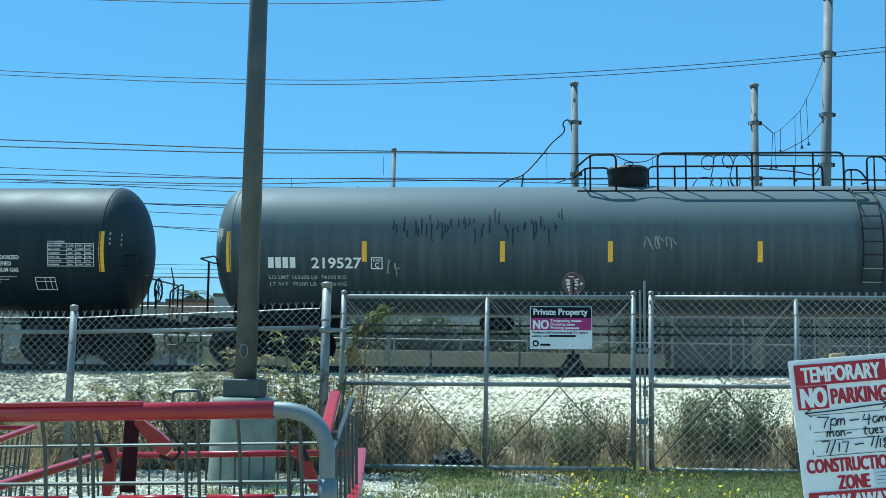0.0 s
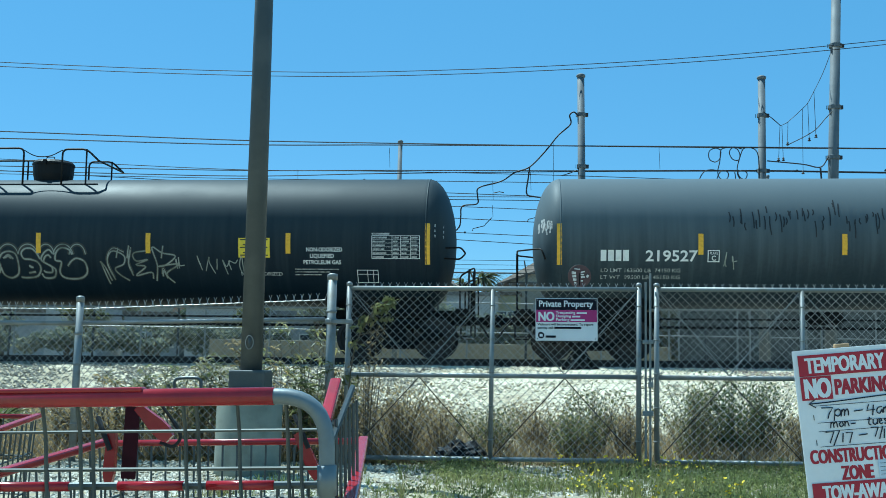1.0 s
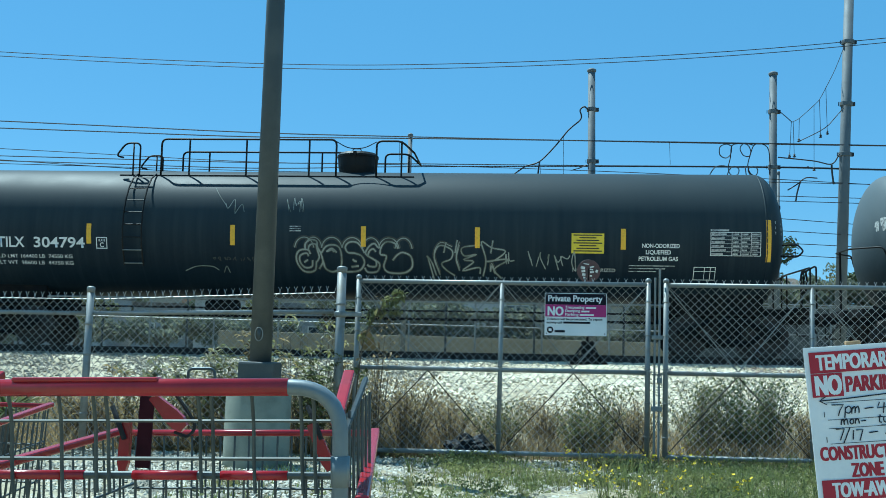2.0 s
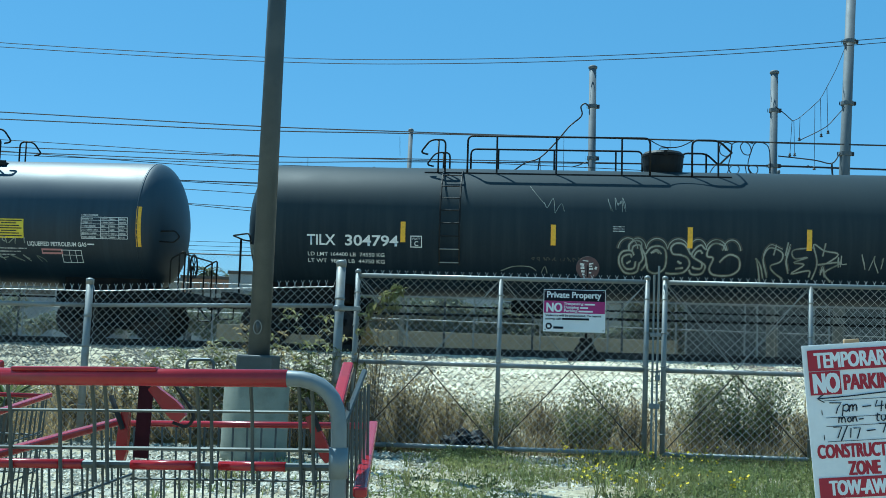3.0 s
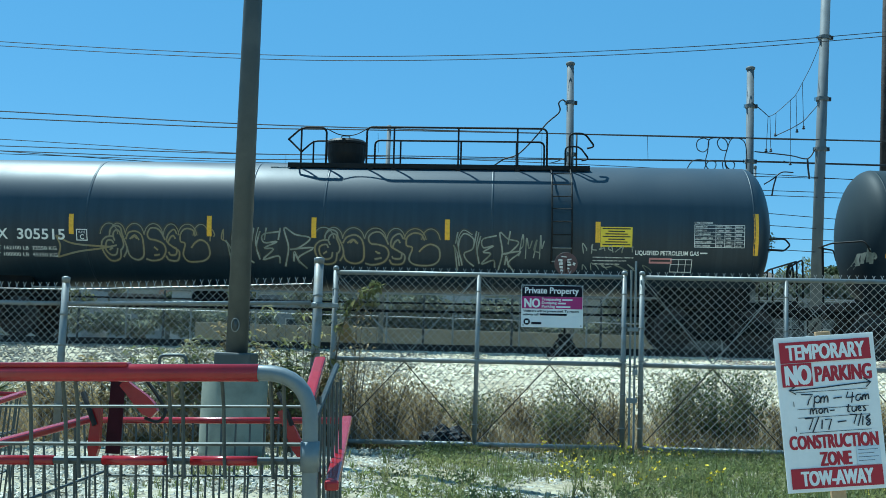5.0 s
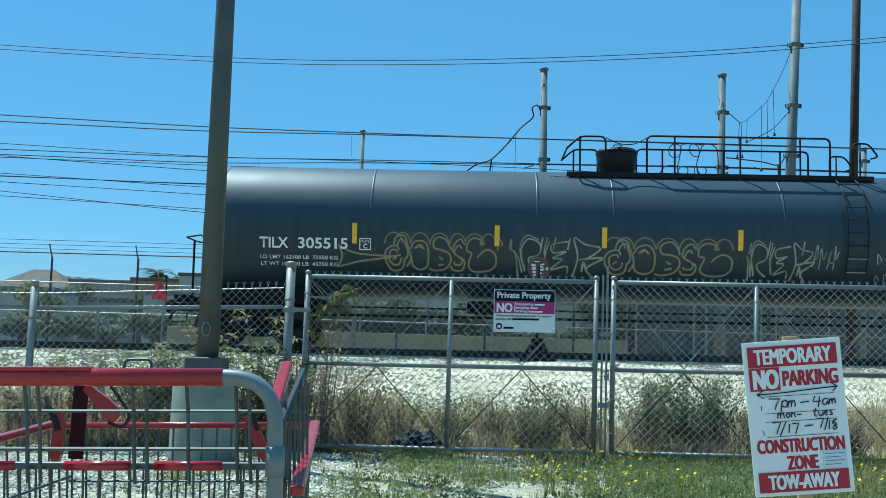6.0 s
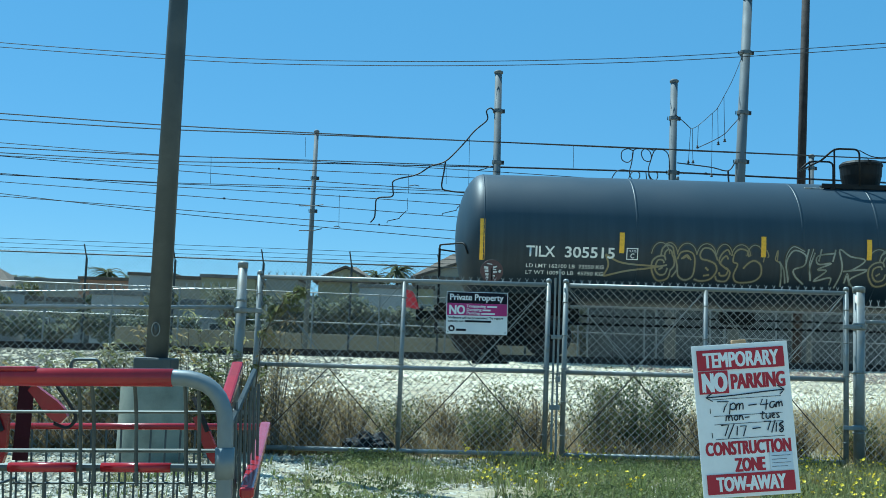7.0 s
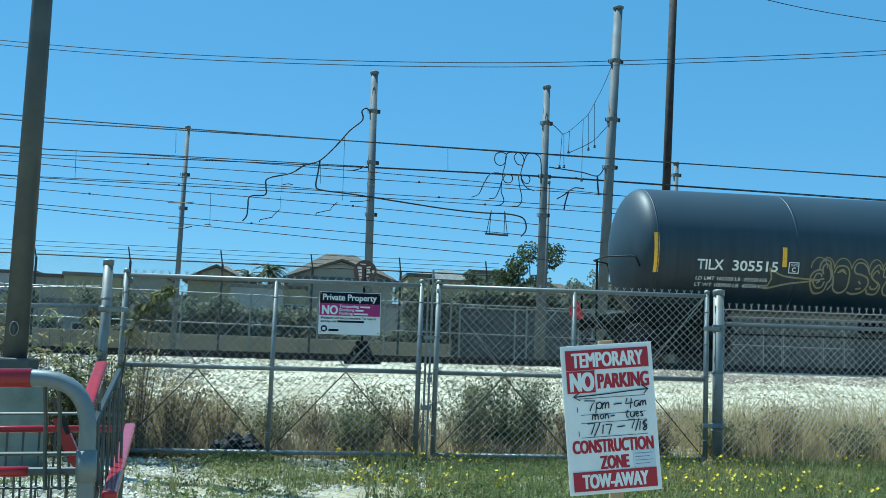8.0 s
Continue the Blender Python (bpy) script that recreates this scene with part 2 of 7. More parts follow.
def add_tube(bm, pts, r, sides=8, closed=False, caps=True):
    """A pipe of radius r (a number, or one per point) along points."""
    pts = [Vector(p) for p in pts]
    n = len(pts)
    rings = []
    up = None
    for i, p in enumerate(pts):
        a, b = (pts[(i - 1) % n], pts[(i + 1) % n]) if closed else (pts[max(i - 1, 0)], pts[min(i + 1, n - 1)])
        d = (b - a).normalized()
        if up is None:
            up = d.orthogonal().normalized()
        up = (up - d * up.dot(d)).normalized()
        side = d.cross(up)
        rr = r[i] if isinstance(r, (list, tuple)) else r
        rings.append([bm.verts.new(p + (up * math.cos(k * math.tau / sides) + side * math.sin(k * math.tau / sides)) * rr) for k in range(sides)])
    for i in range(n if closed else n - 1):
        a, b = rings[i], rings[(i + 1) % n]
        for k in range(sides):
            bm.faces.new((a[k], a[(k + 1) % sides], b[(k + 1) % sides], b[k]))
    if caps and not closed:
        bm.faces.new(rings[0][::-1])
        bm.faces.new(rings[-1])


def tube(pts, r, sides=8, closed=False):
    bm = bmesh.new()
    add_tube(bm, pts, r, sides, closed)
    return bm


def rounded(pts, r=0.05, n=5):
    """A polyline with rounded corners."""
    pts = [Vector(p) for p in pts]
    out = [pts[0]]
    for a, b, c in zip(pts, pts[1:], pts[2:]):
        k = min(r, (a - b).length * 0.49, (c - b).length * 0.49)
        p, q = b + (a - b).normalized() * k, b + (c - b).normalized() * k
        out += [(p * (1 - t) + b * t) * (1 - t) + (b * (1 - t) + q * t) * t for t in [i / n for i in range(n + 1)]]
    return out + [pts[-1]]


def spline(pts, n=6):
    """A smooth curve through points (Catmull-Rom)."""
    p = [Vector(q) for q in pts]
    p = [p[0] * 2 - p[1]] + p + [p[-1] * 2 - p[-2]]
    out = []
    for a, b, c, d in zip(p, p[1:], p[2:], p[3:]):
        for i in range(n):
            t = i / n
            out.append(0.5 * ((2 * b) + (c - a) * t + (2 * a - 5 * b + 4 * c - d) * t * t + (3 * b - a - 3 * c + d) * t ** 3))
    return out + [p[-2]]


def lathe(profile, seg=24, axis="z"):
    """A solid of revolution from (radius, height) pairs."""
    bm = bmesh.new()
    rings = []
    for r, h in profile:
        ring = []
        for k in range(seg):
            a = k * math.tau / seg
            x, y = r * math.cos(a), r * math.sin(a)
            ring.append(bm.verts.new({"z": (x, y, h), "x": (h, x, y), "y": (x, h, -y)}[axis]))
        rings.append(ring)
    for a, b in zip(rings, rings[1:]):
        for k in range(seg):
            bm.faces.new((a[k], a[(k + 1) % seg], b[(k + 1) % seg], b[k]))
    bm.faces.new(rings[0][::-1])
    bm.faces.new(rings[-1])
    return bm


def letters(name, text, size, x, z, material, parent, wrap=None, y=0.0, width=None, bold=0.0, align="LEFT", heavy=0.0):
    """Raised lettering in the xz plane, facing -y; wrap maps (x, z) onto a curved shell; heavy widens the upright strokes."""
    cu = bpy.data.curves.new(name, "FONT")
    cu.body, cu.size, cu.extrude, cu.offset, cu.resolution_u, cu.align_x = text, size, 0.0, bold, 3, align
    tmp = new("tmp", cu)
    bpy.context.view_layer.update()
    me = bpy.data.meshes.new_from_object(tmp.evaluated_get(bpy.context.evaluated_depsgraph_get()))
    bpy.data.objects.remove(tmp)
    xs = [v.co.x for v in me.vertices]
    k = width / (max(xs) - min(xs)) if width and xs else 1
    for v in me.vertices:
        px, pz = x + v.co.x * k, z + v.co.y
        v.co = wrap(px, pz) if wrap else Vector((px, y, pz))
    if heavy:
        vs, fs = [v.co.copy() for v in me.vertices], [tuple(p.vertices) for p in me.polygons]
        me = bpy.data.meshes.new(name)
        shifts = ((-1, -0.45), (-1, 0.45), (0, 0), (1, -0.45), (1, 0.45))
        me.from_pydata([v + Vector((heavy * a, -0.0001 * i, heavy * b)) for i, (a, b) in enumerate(shifts) for v in vs], [], [tuple(q + len(vs) * i for q in f) for i in range(5) for f in fs])
    me.materials.clear()
    me.materials.append(material)
    ob = new(name, me)
    ob.parent = parent
    return ob


def ground_z(x, y):
    g = GRADE * max(-60, min(60, x))
    if y < 10.2:
        h = 0.0
    elif y < 21.9:
        t = (y - 10.2) / 11.7
        h = 0.86 * (t * 0.75 + 0.25 * t * t * (3 - 2 * t))
    elif y < 23.0:
        h = 0.86 + 0.085 * (y - 21.9) / 1.1
    else:
        h = 0.945
    return h + g * min(1.0, max(0.0, (y - 5) / 5))


# ---- ground ----
def ground_material():
    m = mat("ground_gravel_and_dirt", (0.62, 0.555, 0.40), 0.95, vary=0.3, scale=0.7, fine=45, bump=0.6, second=(0.39, 0.325, 0.215))
    n, l = m.node_tree.nodes, m.node_tree.links
    b = n["Principled BSDF"]
    tc = n.new("ShaderNodeTexCoord")
    vor = n.new("ShaderNodeTexVoronoi")
    vor.inputs["Scale"].default_value = 22
    l.new(tc.outputs["Object"], vor.inputs["Vector"])
    stones = n.new("ShaderNodeMapRange")
    stones.inputs["To Min"].default_value, stones.inputs["To Max"].default_value = 0.55, 1.25
    sep = n.new("ShaderNodeSeparateColor")
    l.new(vor.outputs["Color"], sep.inputs["Color"])
    l.new(sep.outputs["Red"], stones.inputs["Value"])
    hs = n.new("ShaderNodeHueSaturation")
    l.new(stones.outputs["Result"], hs.inputs["Value"])
    l.new(b.inputs["Base Color"].links[0].from_socket, hs.inputs["Color"])
    # soil and dead grass round the fence line and past the tracks
    sx = n.new("ShaderNodeSeparateXYZ")
    l.new(tc.outputs["Object"], sx.inputs["Vector"])
    wob = n.new("ShaderNodeTexNoise")
    wob.inputs["Scale"].default_value, wob.inputs["Detail"].default_value = 0.9, 6
    l.new(tc.outputs["Object"], wob.inputs["Vector"])
    yy = n.new("ShaderNodeMath")
    yy.operation = "MULTIPLY_ADD"
    l.new(wob.outputs["Fac"], yy.inputs[0])
    yy.inputs[1].default_value = 5.0
    l.new(sx.outputs["Y"], yy.inputs[2])
    soil = n.new("ShaderNodeValToRGB")
    soil.color_ramp.elements[0].position, soil.color_ramp.elements[0].color = 0.0, (0.7, 0.7, 0.7, 1)
    soil.color_ramp.elements[1].position, soil.color_ramp.elements[1].color = 1.0, (1, 1, 1, 1)
    for pos, c in ((0.17, 0.6), (0.23, 0.85), (0.262, 0.6), (0.31, 0.05), (0.46, 0.0), (0.52, 0.5), (0.75, 0.8)):
        e = soil.color_ramp.elements.new(pos)
        e.color = (c, c, c, 1)
    div = n.new("ShaderNodeMath")
    div.operation = "DIVIDE"
    l.new(yy.outputs[0], div.inputs[0])
    div.inputs[1].default_value = 60.0
    l.new(div.outputs[0], soil.inputs["Fac"])
    # leaf dust lies thicker where the shrubs stand
    west, dust, most = n.new("ShaderNodeMapRange"), n.new("ShaderNodeMath"), n.new("ShaderNodeMath")
    west.inputs["From Min"].default_value, west.inputs["From Max"].default_value = -1.0, -6.0
    l.new(sx.outputs["X"], west.inputs["Value"])
    dust.operation, most.operation = "MULTIPLY", "MAXIMUM"
    l.new(west.outputs["Result"], dust.inputs[0])
    l.new(wob.outputs["Fac"], dust.inputs[1])
    l.new(dust.outputs[0], most.inputs[0])
    l.new(soil.outputs["Color"], most.inputs[1])
    mx = n.new("ShaderNodeMix")
    mx.data_type = "RGBA"
    l.new(most.outputs[0], mx.inputs["Factor"])
    l.new(hs.outputs["Color"], mx.inputs["A"])
    mx.inputs["B"].default_value = (0.21, 0.175, 0.10, 1)
    l.new(mx.outputs["Result"], b.inputs["Base Color"])
    return m


def build_ground():
    def axis(lo, hi, fine_lo, fine_hi, step):
        v = list(np.arange(fine_lo, fine_hi + 1e-6, step))
        s, x = step, fine_hi
        while x < hi:
            s *= 1.35
            x += s
            v.append(min(x, hi))
        s, x = step, fine_lo
        while x > lo:
            s *= 1.35
            x -= s
            v.insert(0, max(x, lo))
        return v
    xs, ys = axis(-1500, 1500, -12, 14, 0.3), axis(-60, 2500, 3, 30, 0.25)
    verts = []
    for y in ys:
        for x in xs:
            near = 1.0 if -14 < x < 16 and y < 24 else 0.0
            verts.append((x, y, ground_z(x, y) + near * (0.05 * noise.noise((x * 0.9, y * 0.9, 0)) + 0.02 * noise.noise((x * 4, y * 4, 3)))))
    w = len(xs)
    faces = [(j * w + i, j * w + i + 1, (j + 1) * w + i + 1, (j + 1) * w + i) for j in range(len(ys) - 1) for i in range(w - 1)]
    g = mesh_ob("ground", verts, faces, ground_material(), smooth=True)
    tagged(g, "pale gravel bank with dry soil and weeds rising to the railway", "ground", kind="structure")


def scatter_stones(name, count, xr, yr, size, seed, label, material=None, accept=None):
    rng = random.Random(seed)
    verts, faces = [], []
    base = [(1, 0, 0), (-1, 0, 0), (0, 1, 0), (0, -1, 0), (0, 0, 1), (0, 0, -0.4)]
    tri = [(0, 2, 4), (2, 1, 4), (1, 3, 4), (3, 0, 4), (2, 0, 5), (1, 2, 5), (3, 1, 5), (0, 3, 5)]
    while count > 0:
        x, y = rng.uniform(*xr), rng.uniform(*yr)
        if accept and not accept(x, y, rng):
            continue
        count -= 1
        s, o = rng.uniform(*size), len(verts)
        z = ground_z(x, y) + s * 0.15
        rot = Euler((rng.uniform(-0.6, 0.6), rng.uniform(-0.6, 0.6), rng.uniform(0, 6.3))).to_matrix()
        for b in base:
            v = rot @ Vector((b[0] * rng.uniform(0.7, 1.2), b[1] * rng.uniform(0.6, 1.1), b[2] * rng.uniform(0.5, 0.9))) * s
            verts.append((x + v.x, y + v.y, z + v.z))
        faces += [tuple(i + o for i in f) for f in tri]
    ob = mesh_ob(name, verts, faces, material or M_STONE)
    tagged(ob, label, "gravel", kind="stuff")


# ---- chain link ----
def zigzag_mesh(x0, x1, z0, z1, y, pitch, r, slope=0.0, top_knots=0.0, sides=3):
    """Woven wires, each a zigzag running up the fence; slope tilts the whole along x."""
    verts, faces = [], []
    half = pitch / 2
    n = int((x1 - x0) / half)
    rows = max(2, int(round((z1 - z0) / half)))
    for i in range(n + 1):
        cx = x0 + i * half
        pts = []
        for k in range(rows + 1):
            sx = cx + (half / 2 if (k + i) % 2 else -half / 2)
            wy = y + (r * 0.9 if (k + i) % 2 else -r * 0.9)
            pts.append((min(max(sx, x0), x1), wy, z0 + (z1 - z0) * k / rows))
        if top_knots:
            px, py, pz = pts[-1]
            s = 1 if i % 2 else -1
            pts.append((px + s * half * 0.12, py, pz + top_knots * 0.55))
            pts.append((px + s * half * 0.38, py, pz + top_knots))
        o = len(verts)
        for px, py, pz in pts:
            zz = pz + slope * px
            for q in range(sides):
                a = q * math.tau / sides
                verts.append((px + r * math.cos(a), py + r * math.sin(a), zz))
        for k in range(len(pts) - 1):
            for q in range(sides):
                a, b = o + k * sides + q, o + k * sides + (q + 1) % sides
                faces.append((a, b, b + sides, a + sides))
    return verts, faces


def P(x, z, y=FENCE_Y):
    """A point on the fence line at height z over its sloping foot."""
    return (x, y, z + GRADE * x)


def gate_leaf(name, x0, x1, mid, label, zt=1.79, zb=0.11):
    g = thing(name, label, "gate", pose((x0 + x1) / 2, FENCE_Y, zb + GRADE * (x0 + x1) / 2), group="gate leaves")
    g_inv = g.matrix_world.inverted()

    def L(p):
        return g_inv @ Vector(p)
    for nm, x in (("hinge_stile", x0), ("middle_stile", mid), ("latch_stile", x1)):
        part(nm, tube([L(P(x, zb)), L(P(x, zt + (0.03 if nm != "middle_stile" else 0)))], 0.026 if nm != "middle_stile" else 0.023, 10), M_GALV, g, smooth=True)
    for nm, z in (("top_rail", zt), ("middle_rail", 0.925), ("bottom_rail", zb)):
        part(nm, tube([L(P(x0, z)), L(P(x1, z))], 0.023, 10), M_GALV, g, smooth=True)
    for x in (x0, x1):
        part("stile_cap", lathe([(0.012, 0.045), (0.03, 0.03), (0.03, 0)], 10), M_GALV, g, smooth=True).matrix_local = Matrix.Translation(L(P(x, zt + 0.02)))
    for xa, xb in ((x0, mid), (mid, x1)):
        xm = (xa + xb) / 2
        for xe in (xa, xb):
            part("truss_rod", tube([L(P(xe, zt, FENCE_Y + 0.02)), L(P(xm, 0.945, FENCE_Y + 0.02))], 0.0062, 6), M_GALV, g)
            part("truss_rod", tube([L(P(xm, 0.905, FENCE_Y + 0.02)), L(P(xe, zb, FENCE_Y + 0.02))], 0.0055, 6), M_ROD, g)
    v, f = zigzag_mesh(x0 + 0.02, x1 - 0.02, zb + 0.01, zt + 0.015, FENCE_Y + 0.028, 0.081, 0.0037, GRADE, 0.045)
    mesh_ob("chain_link", [L(p) for p in v], f, M_WIRE, g, "woven galvanised wire with twisted barbed ends")
    for x in (x0, mid, x1):
        for k in range(5):
            part("tie_wire", lathe([(0.031, -0.006), (0.034, 0), (0.031, 0.006)], 10), M_GALV, g).matrix_local = Matrix.Translation(L(P(x, 0.3 + 0.33 * k)))
    return g


def fence_post(x, zt, r, label):
    g = thing("fence_post", label, "fence post", pose(x, FENCE_Y, GRADE * x - 0.05), group="fence posts")
    part("pipe", tube([(0, 0, 0), (0, 0, zt + 0.05)], r, 14), M_GALV, g, smooth=True)
    part("cap", lathe([(r * 1.1, -0.02), (r * 1.14, 0.03), (r * 1.06, 0.038), (r * 0.4, 0.048)], 14), M_GALV, g, smooth=True).matrix_local = pose(0, 0, zt + 0.04)
    for z in (0.45, 1.05, zt - 0.3):
        part("band", lathe([(r * 1.06, -0.012), (r * 1.15, -0.01), (r * 1.15, 0.01), (r * 1.06, 0.012)], 14), M_GALV, g, smooth=True).matrix_local = pose(0, 0, z)
    return g


def fence_panel(x0, x1, zt=1.62, rail=1.47, zb=0.06, climb=0.0):
    g = thing("chain_link_fence", "galvanised chain link panel with twisted wire ends", "fence", pose((x0 + x1) / 2, FENCE_Y, zb + GRADE * (x0 + x1) / 2), group="fence panels")
    inv = g.matrix_world.inverted()
    part("top_rail", tube([inv @ Vector(P(x0, rail)), inv @ Vector(P(x1, rail + 0.55 * climb * (x1 - x0)))], 0.021, 10), M_GALV, g, smooth=True)
    part("tension_wire", tube([inv @ Vector(P(x0, zt - 0.02, FENCE_Y + 0.024)), inv @ Vector(P(x1, zt - 0.02 + climb * (x1 - x0), FENCE_Y + 0.024))], 0.005, 6), M_WIRE, g)
    v, f = zigzag_mesh(x0, x1, zb - climb * x0, zt - climb * x0, FENCE_Y + 0.03, 0.081, 0.0037, GRADE + climb, 0.05)
    mesh_ob("chain_link", [inv @ Vector(p) for p in v], f, M_WIRE, g, "woven galvanised wire with twisted barbed ends")


def gate_hinge(post, dx, z):
    """A hinge collar with a strap that reaches over to the gate's stile."""
    h = part("hinge", lathe([(0.056, -0.03), (0.064, -0.02), (0.064, 0.02), (0.056, 0.03)], 14), M_GALV, post, smooth=True)
    h.location.z = z + 0.05
    part("strap", box((min(0, dx) - 0.05, -0.075, -0.022), (max(0, dx) + 0.05, -0.035, 0.022), 0.008), M_GALV, h)
    part("bolt", lathe([(0.012, -0.11), (0.012, -0.07)], 6, "y"), M_GALV, h)


def build_fence():
    gate_leaf("gate_leaf", -1.654, 1.237, -0.21, "galvanised chain link gate leaf with crossed truss rods")
    gate_leaf("gate_leaf", 1.411, 4.24, 2.82, "galvanised chain link gate leaf chained to its twin")
    posts = (fence_post(-1.83, 1.90, 0.047, "thick galvanised gate post with flat cap"), fence_post(4.37, 1.83, 0.055, "thick galvanised gate post with flat cap"))
    for x in (-4.43, -7.0, -9.6, 6.9, 9.4, 12.0):
        fence_post(x, 1.66, 0.037, "thin galvanised line post beside dry weeds")
    for a, b in ((-12.2, -9.64), (-9.56, -7.04), (-6.96, -4.47), (-4.39, -1.9), (4.44, 6.86), (6.94, 9.36), (9.44, 12.0)):
        fence_panel(a, b, 1.585 if a < 0 else 1.68, 1.418 if a < 0 else 1.505, 0.04, 0.042 if a == -4.39 else 0.0)
    for z in (1.45, 0.45):
        gate_hinge(posts[0], 0.176, z)
        gate_hinge(posts[1], -0.13, z)
    # drop bars between the leaves
    for x, zt in ((1.30, 1.86), (1.345, 1.95)):
        g = thing("cane_bolt", "grey steel drop rod between gate leaves", "rod", pose(x, FENCE_Y - 0.03, GRADE * x), group="drop rods")
        part("rod", tube([(0, 0, 0.02), (0, 0, zt)], 0.011, 8), M_GALV, g)
        part("guide", box((-0.03, -0.02, 0.55), (0.03, 0.02, 0.60), 0.005), M_GALV, g)
        part("guide", box((-0.03, -0.02, 1.25), (0.03, 0.02, 1.29), 0.005), M_GALV, g)
    # chain with padlock
    g = thing("lock_chain", "galvanised chain looped round the gate stiles", "chain", pose(1.32, FENCE_Y - 0.05, 0.99))
    bm = bmesh.new()
    for i in range(14):
        t = i / 13
        c = Vector((-0.13 + 0.27 * t, -0.01, -0.07 * math.sin(math.pi * t)))
        tilt = Matrix.Rotation(0.9 * (i % 2), 3, "X")
        add_tube(bm, [c + tilt @ Vector((0.016 * math.cos(a), 0, 0.010 * math.sin(a))) for a in [k * math.tau / 8 for k in range(8)]], 0.0035, 5, True)
    part("links", bm, M_GALV, g)
    part("padlock", box((0.0, -0.04, -0.15), (0.05, -0.01, -0.095), 0.006), M_GALV, g)
    part("shackle", tube(rounded([(0.01, -0.025, -0.1), (0.01, -0.025, -0.06), (0.04, -0.025, -0.06), (0.04, -0.025, -0.1)], 0.015), 0.005, 6), M_GALV, g)


def notice_sign():
    x0, x1, z0, z1 = 0.219, 0.829, 1.28, 1.70
    w, h = x1 - x0, z1 - z0
    g = thing("notice_sign", "black, magenta and white private property metal sign wired to gate", "sign", pose((x0 + x1) / 2, FENCE_Y - 0.035, (z0 + z1) / 2, 0, -0.6, 0))
    part("plate", box((-w / 2, -0.003, -h / 2), (w / 2, 0.003, h / 2), 0.002), M_SIGNWHITE, g)
    part("black_band", box((-w / 2 + 0.006, -0.006, h / 2 - 0.115), (w / 2 - 0.006, -0.0035, h / 2 - 0.006)), M_SIGNBLACK, g)
    part("magenta_band", box((-w / 2 + 0.006, -0.006, h / 2 - 0.235), (w / 2 - 0.006, -0.0035, h / 2 - 0.1155)), M_MAGENTA, g)
    letters("heading", "Private Property", 0.088, -w / 2 + 0.03, h / 2 - 0.083, M_SIGNWHITE, g, y=-0.008, width=0.53, heavy=0.0024)
    letters("word", "NO", 0.125, -w / 2 + 0.025, h / 2 - 0.222, M_SIGNWHITE, g, y=-0.008, width=0.15, heavy=0.0045)
    for i, (t, ww, bw) in enumerate((("Trespassing", 0.19, 0.10), ("Dumping", 0.145, 0.08), ("Parking", 0.13, 0.14))):
        z = h / 2 - 0.153 - 0.035 * i
        letters("word", t, 0.038, -w / 2 + 0.2, z, M_SIGNWHITE, g, y=-0.008, width=ww, heavy=0.0012)
        part("code_bar", box((-w / 2 + 0.215 + ww, -0.008, z), (-w / 2 + 0.215 + ww + bw, -0.0065, z + 0.016)), M_SIGNWHITE, g)
    letters("line", "Violators will be prosecuted. To report", 0.030, -w / 2 + 0.02, h / 2 - 0.268, M_SIGNBLACK, g, y=-0.006, width=0.55, bold=0.0008)
    letters("line", "activity call", 0.030, -w / 2 + 0.02, h / 2 - 0.302, M_SIGNBLACK, g, y=-0.006, width=0.15, bold=0.0008)
    part("number_bar", box((-w / 2 + 0.185, -0.006, h / 2 - 0.302), (-w / 2 + 0.45, -0.0045, h / 2 - 0.282)), M_SIGNBLACK, g)
    part("round_emblem", lathe([(0.032, -0.006), (0.032, -0.004)], 20, "y"), M_SIGNBLACK, g).matrix_local = pose(-w / 2 + 0.055, 0, -h / 2 + 0.055)
    part("emblem_mark", box((-w / 2 + 0.04, -0.0085, -h / 2 + 0.04), (-w / 2 + 0.07, -0.0065, -h / 2 + 0.068)), M_SIGNWHITE, g)
    part("name_bar", box((-w / 2 + 0.1, -0.006, -h / 2 + 0.03), (-w / 2 + 0.2, -0.0045, -h / 2 + 0.052)), M_SIGNBLACK, g)
    for x in (-w / 2 + 0.02, w / 2 - 0.02):
        for z in (-h / 2 + 0.02, h / 2 - 0.02):
            part("bolt", lathe([(0.007, -0.009), (0.007, -0.004)], 8, "y"), M_GALV, g).matrix_local = pose(x, 0, z)


def stroke(name, pts, r, material, parent, sm=True, sides=5):
    return part(name, tube(spline(pts, 5) if sm else pts, r, sides), material, parent)


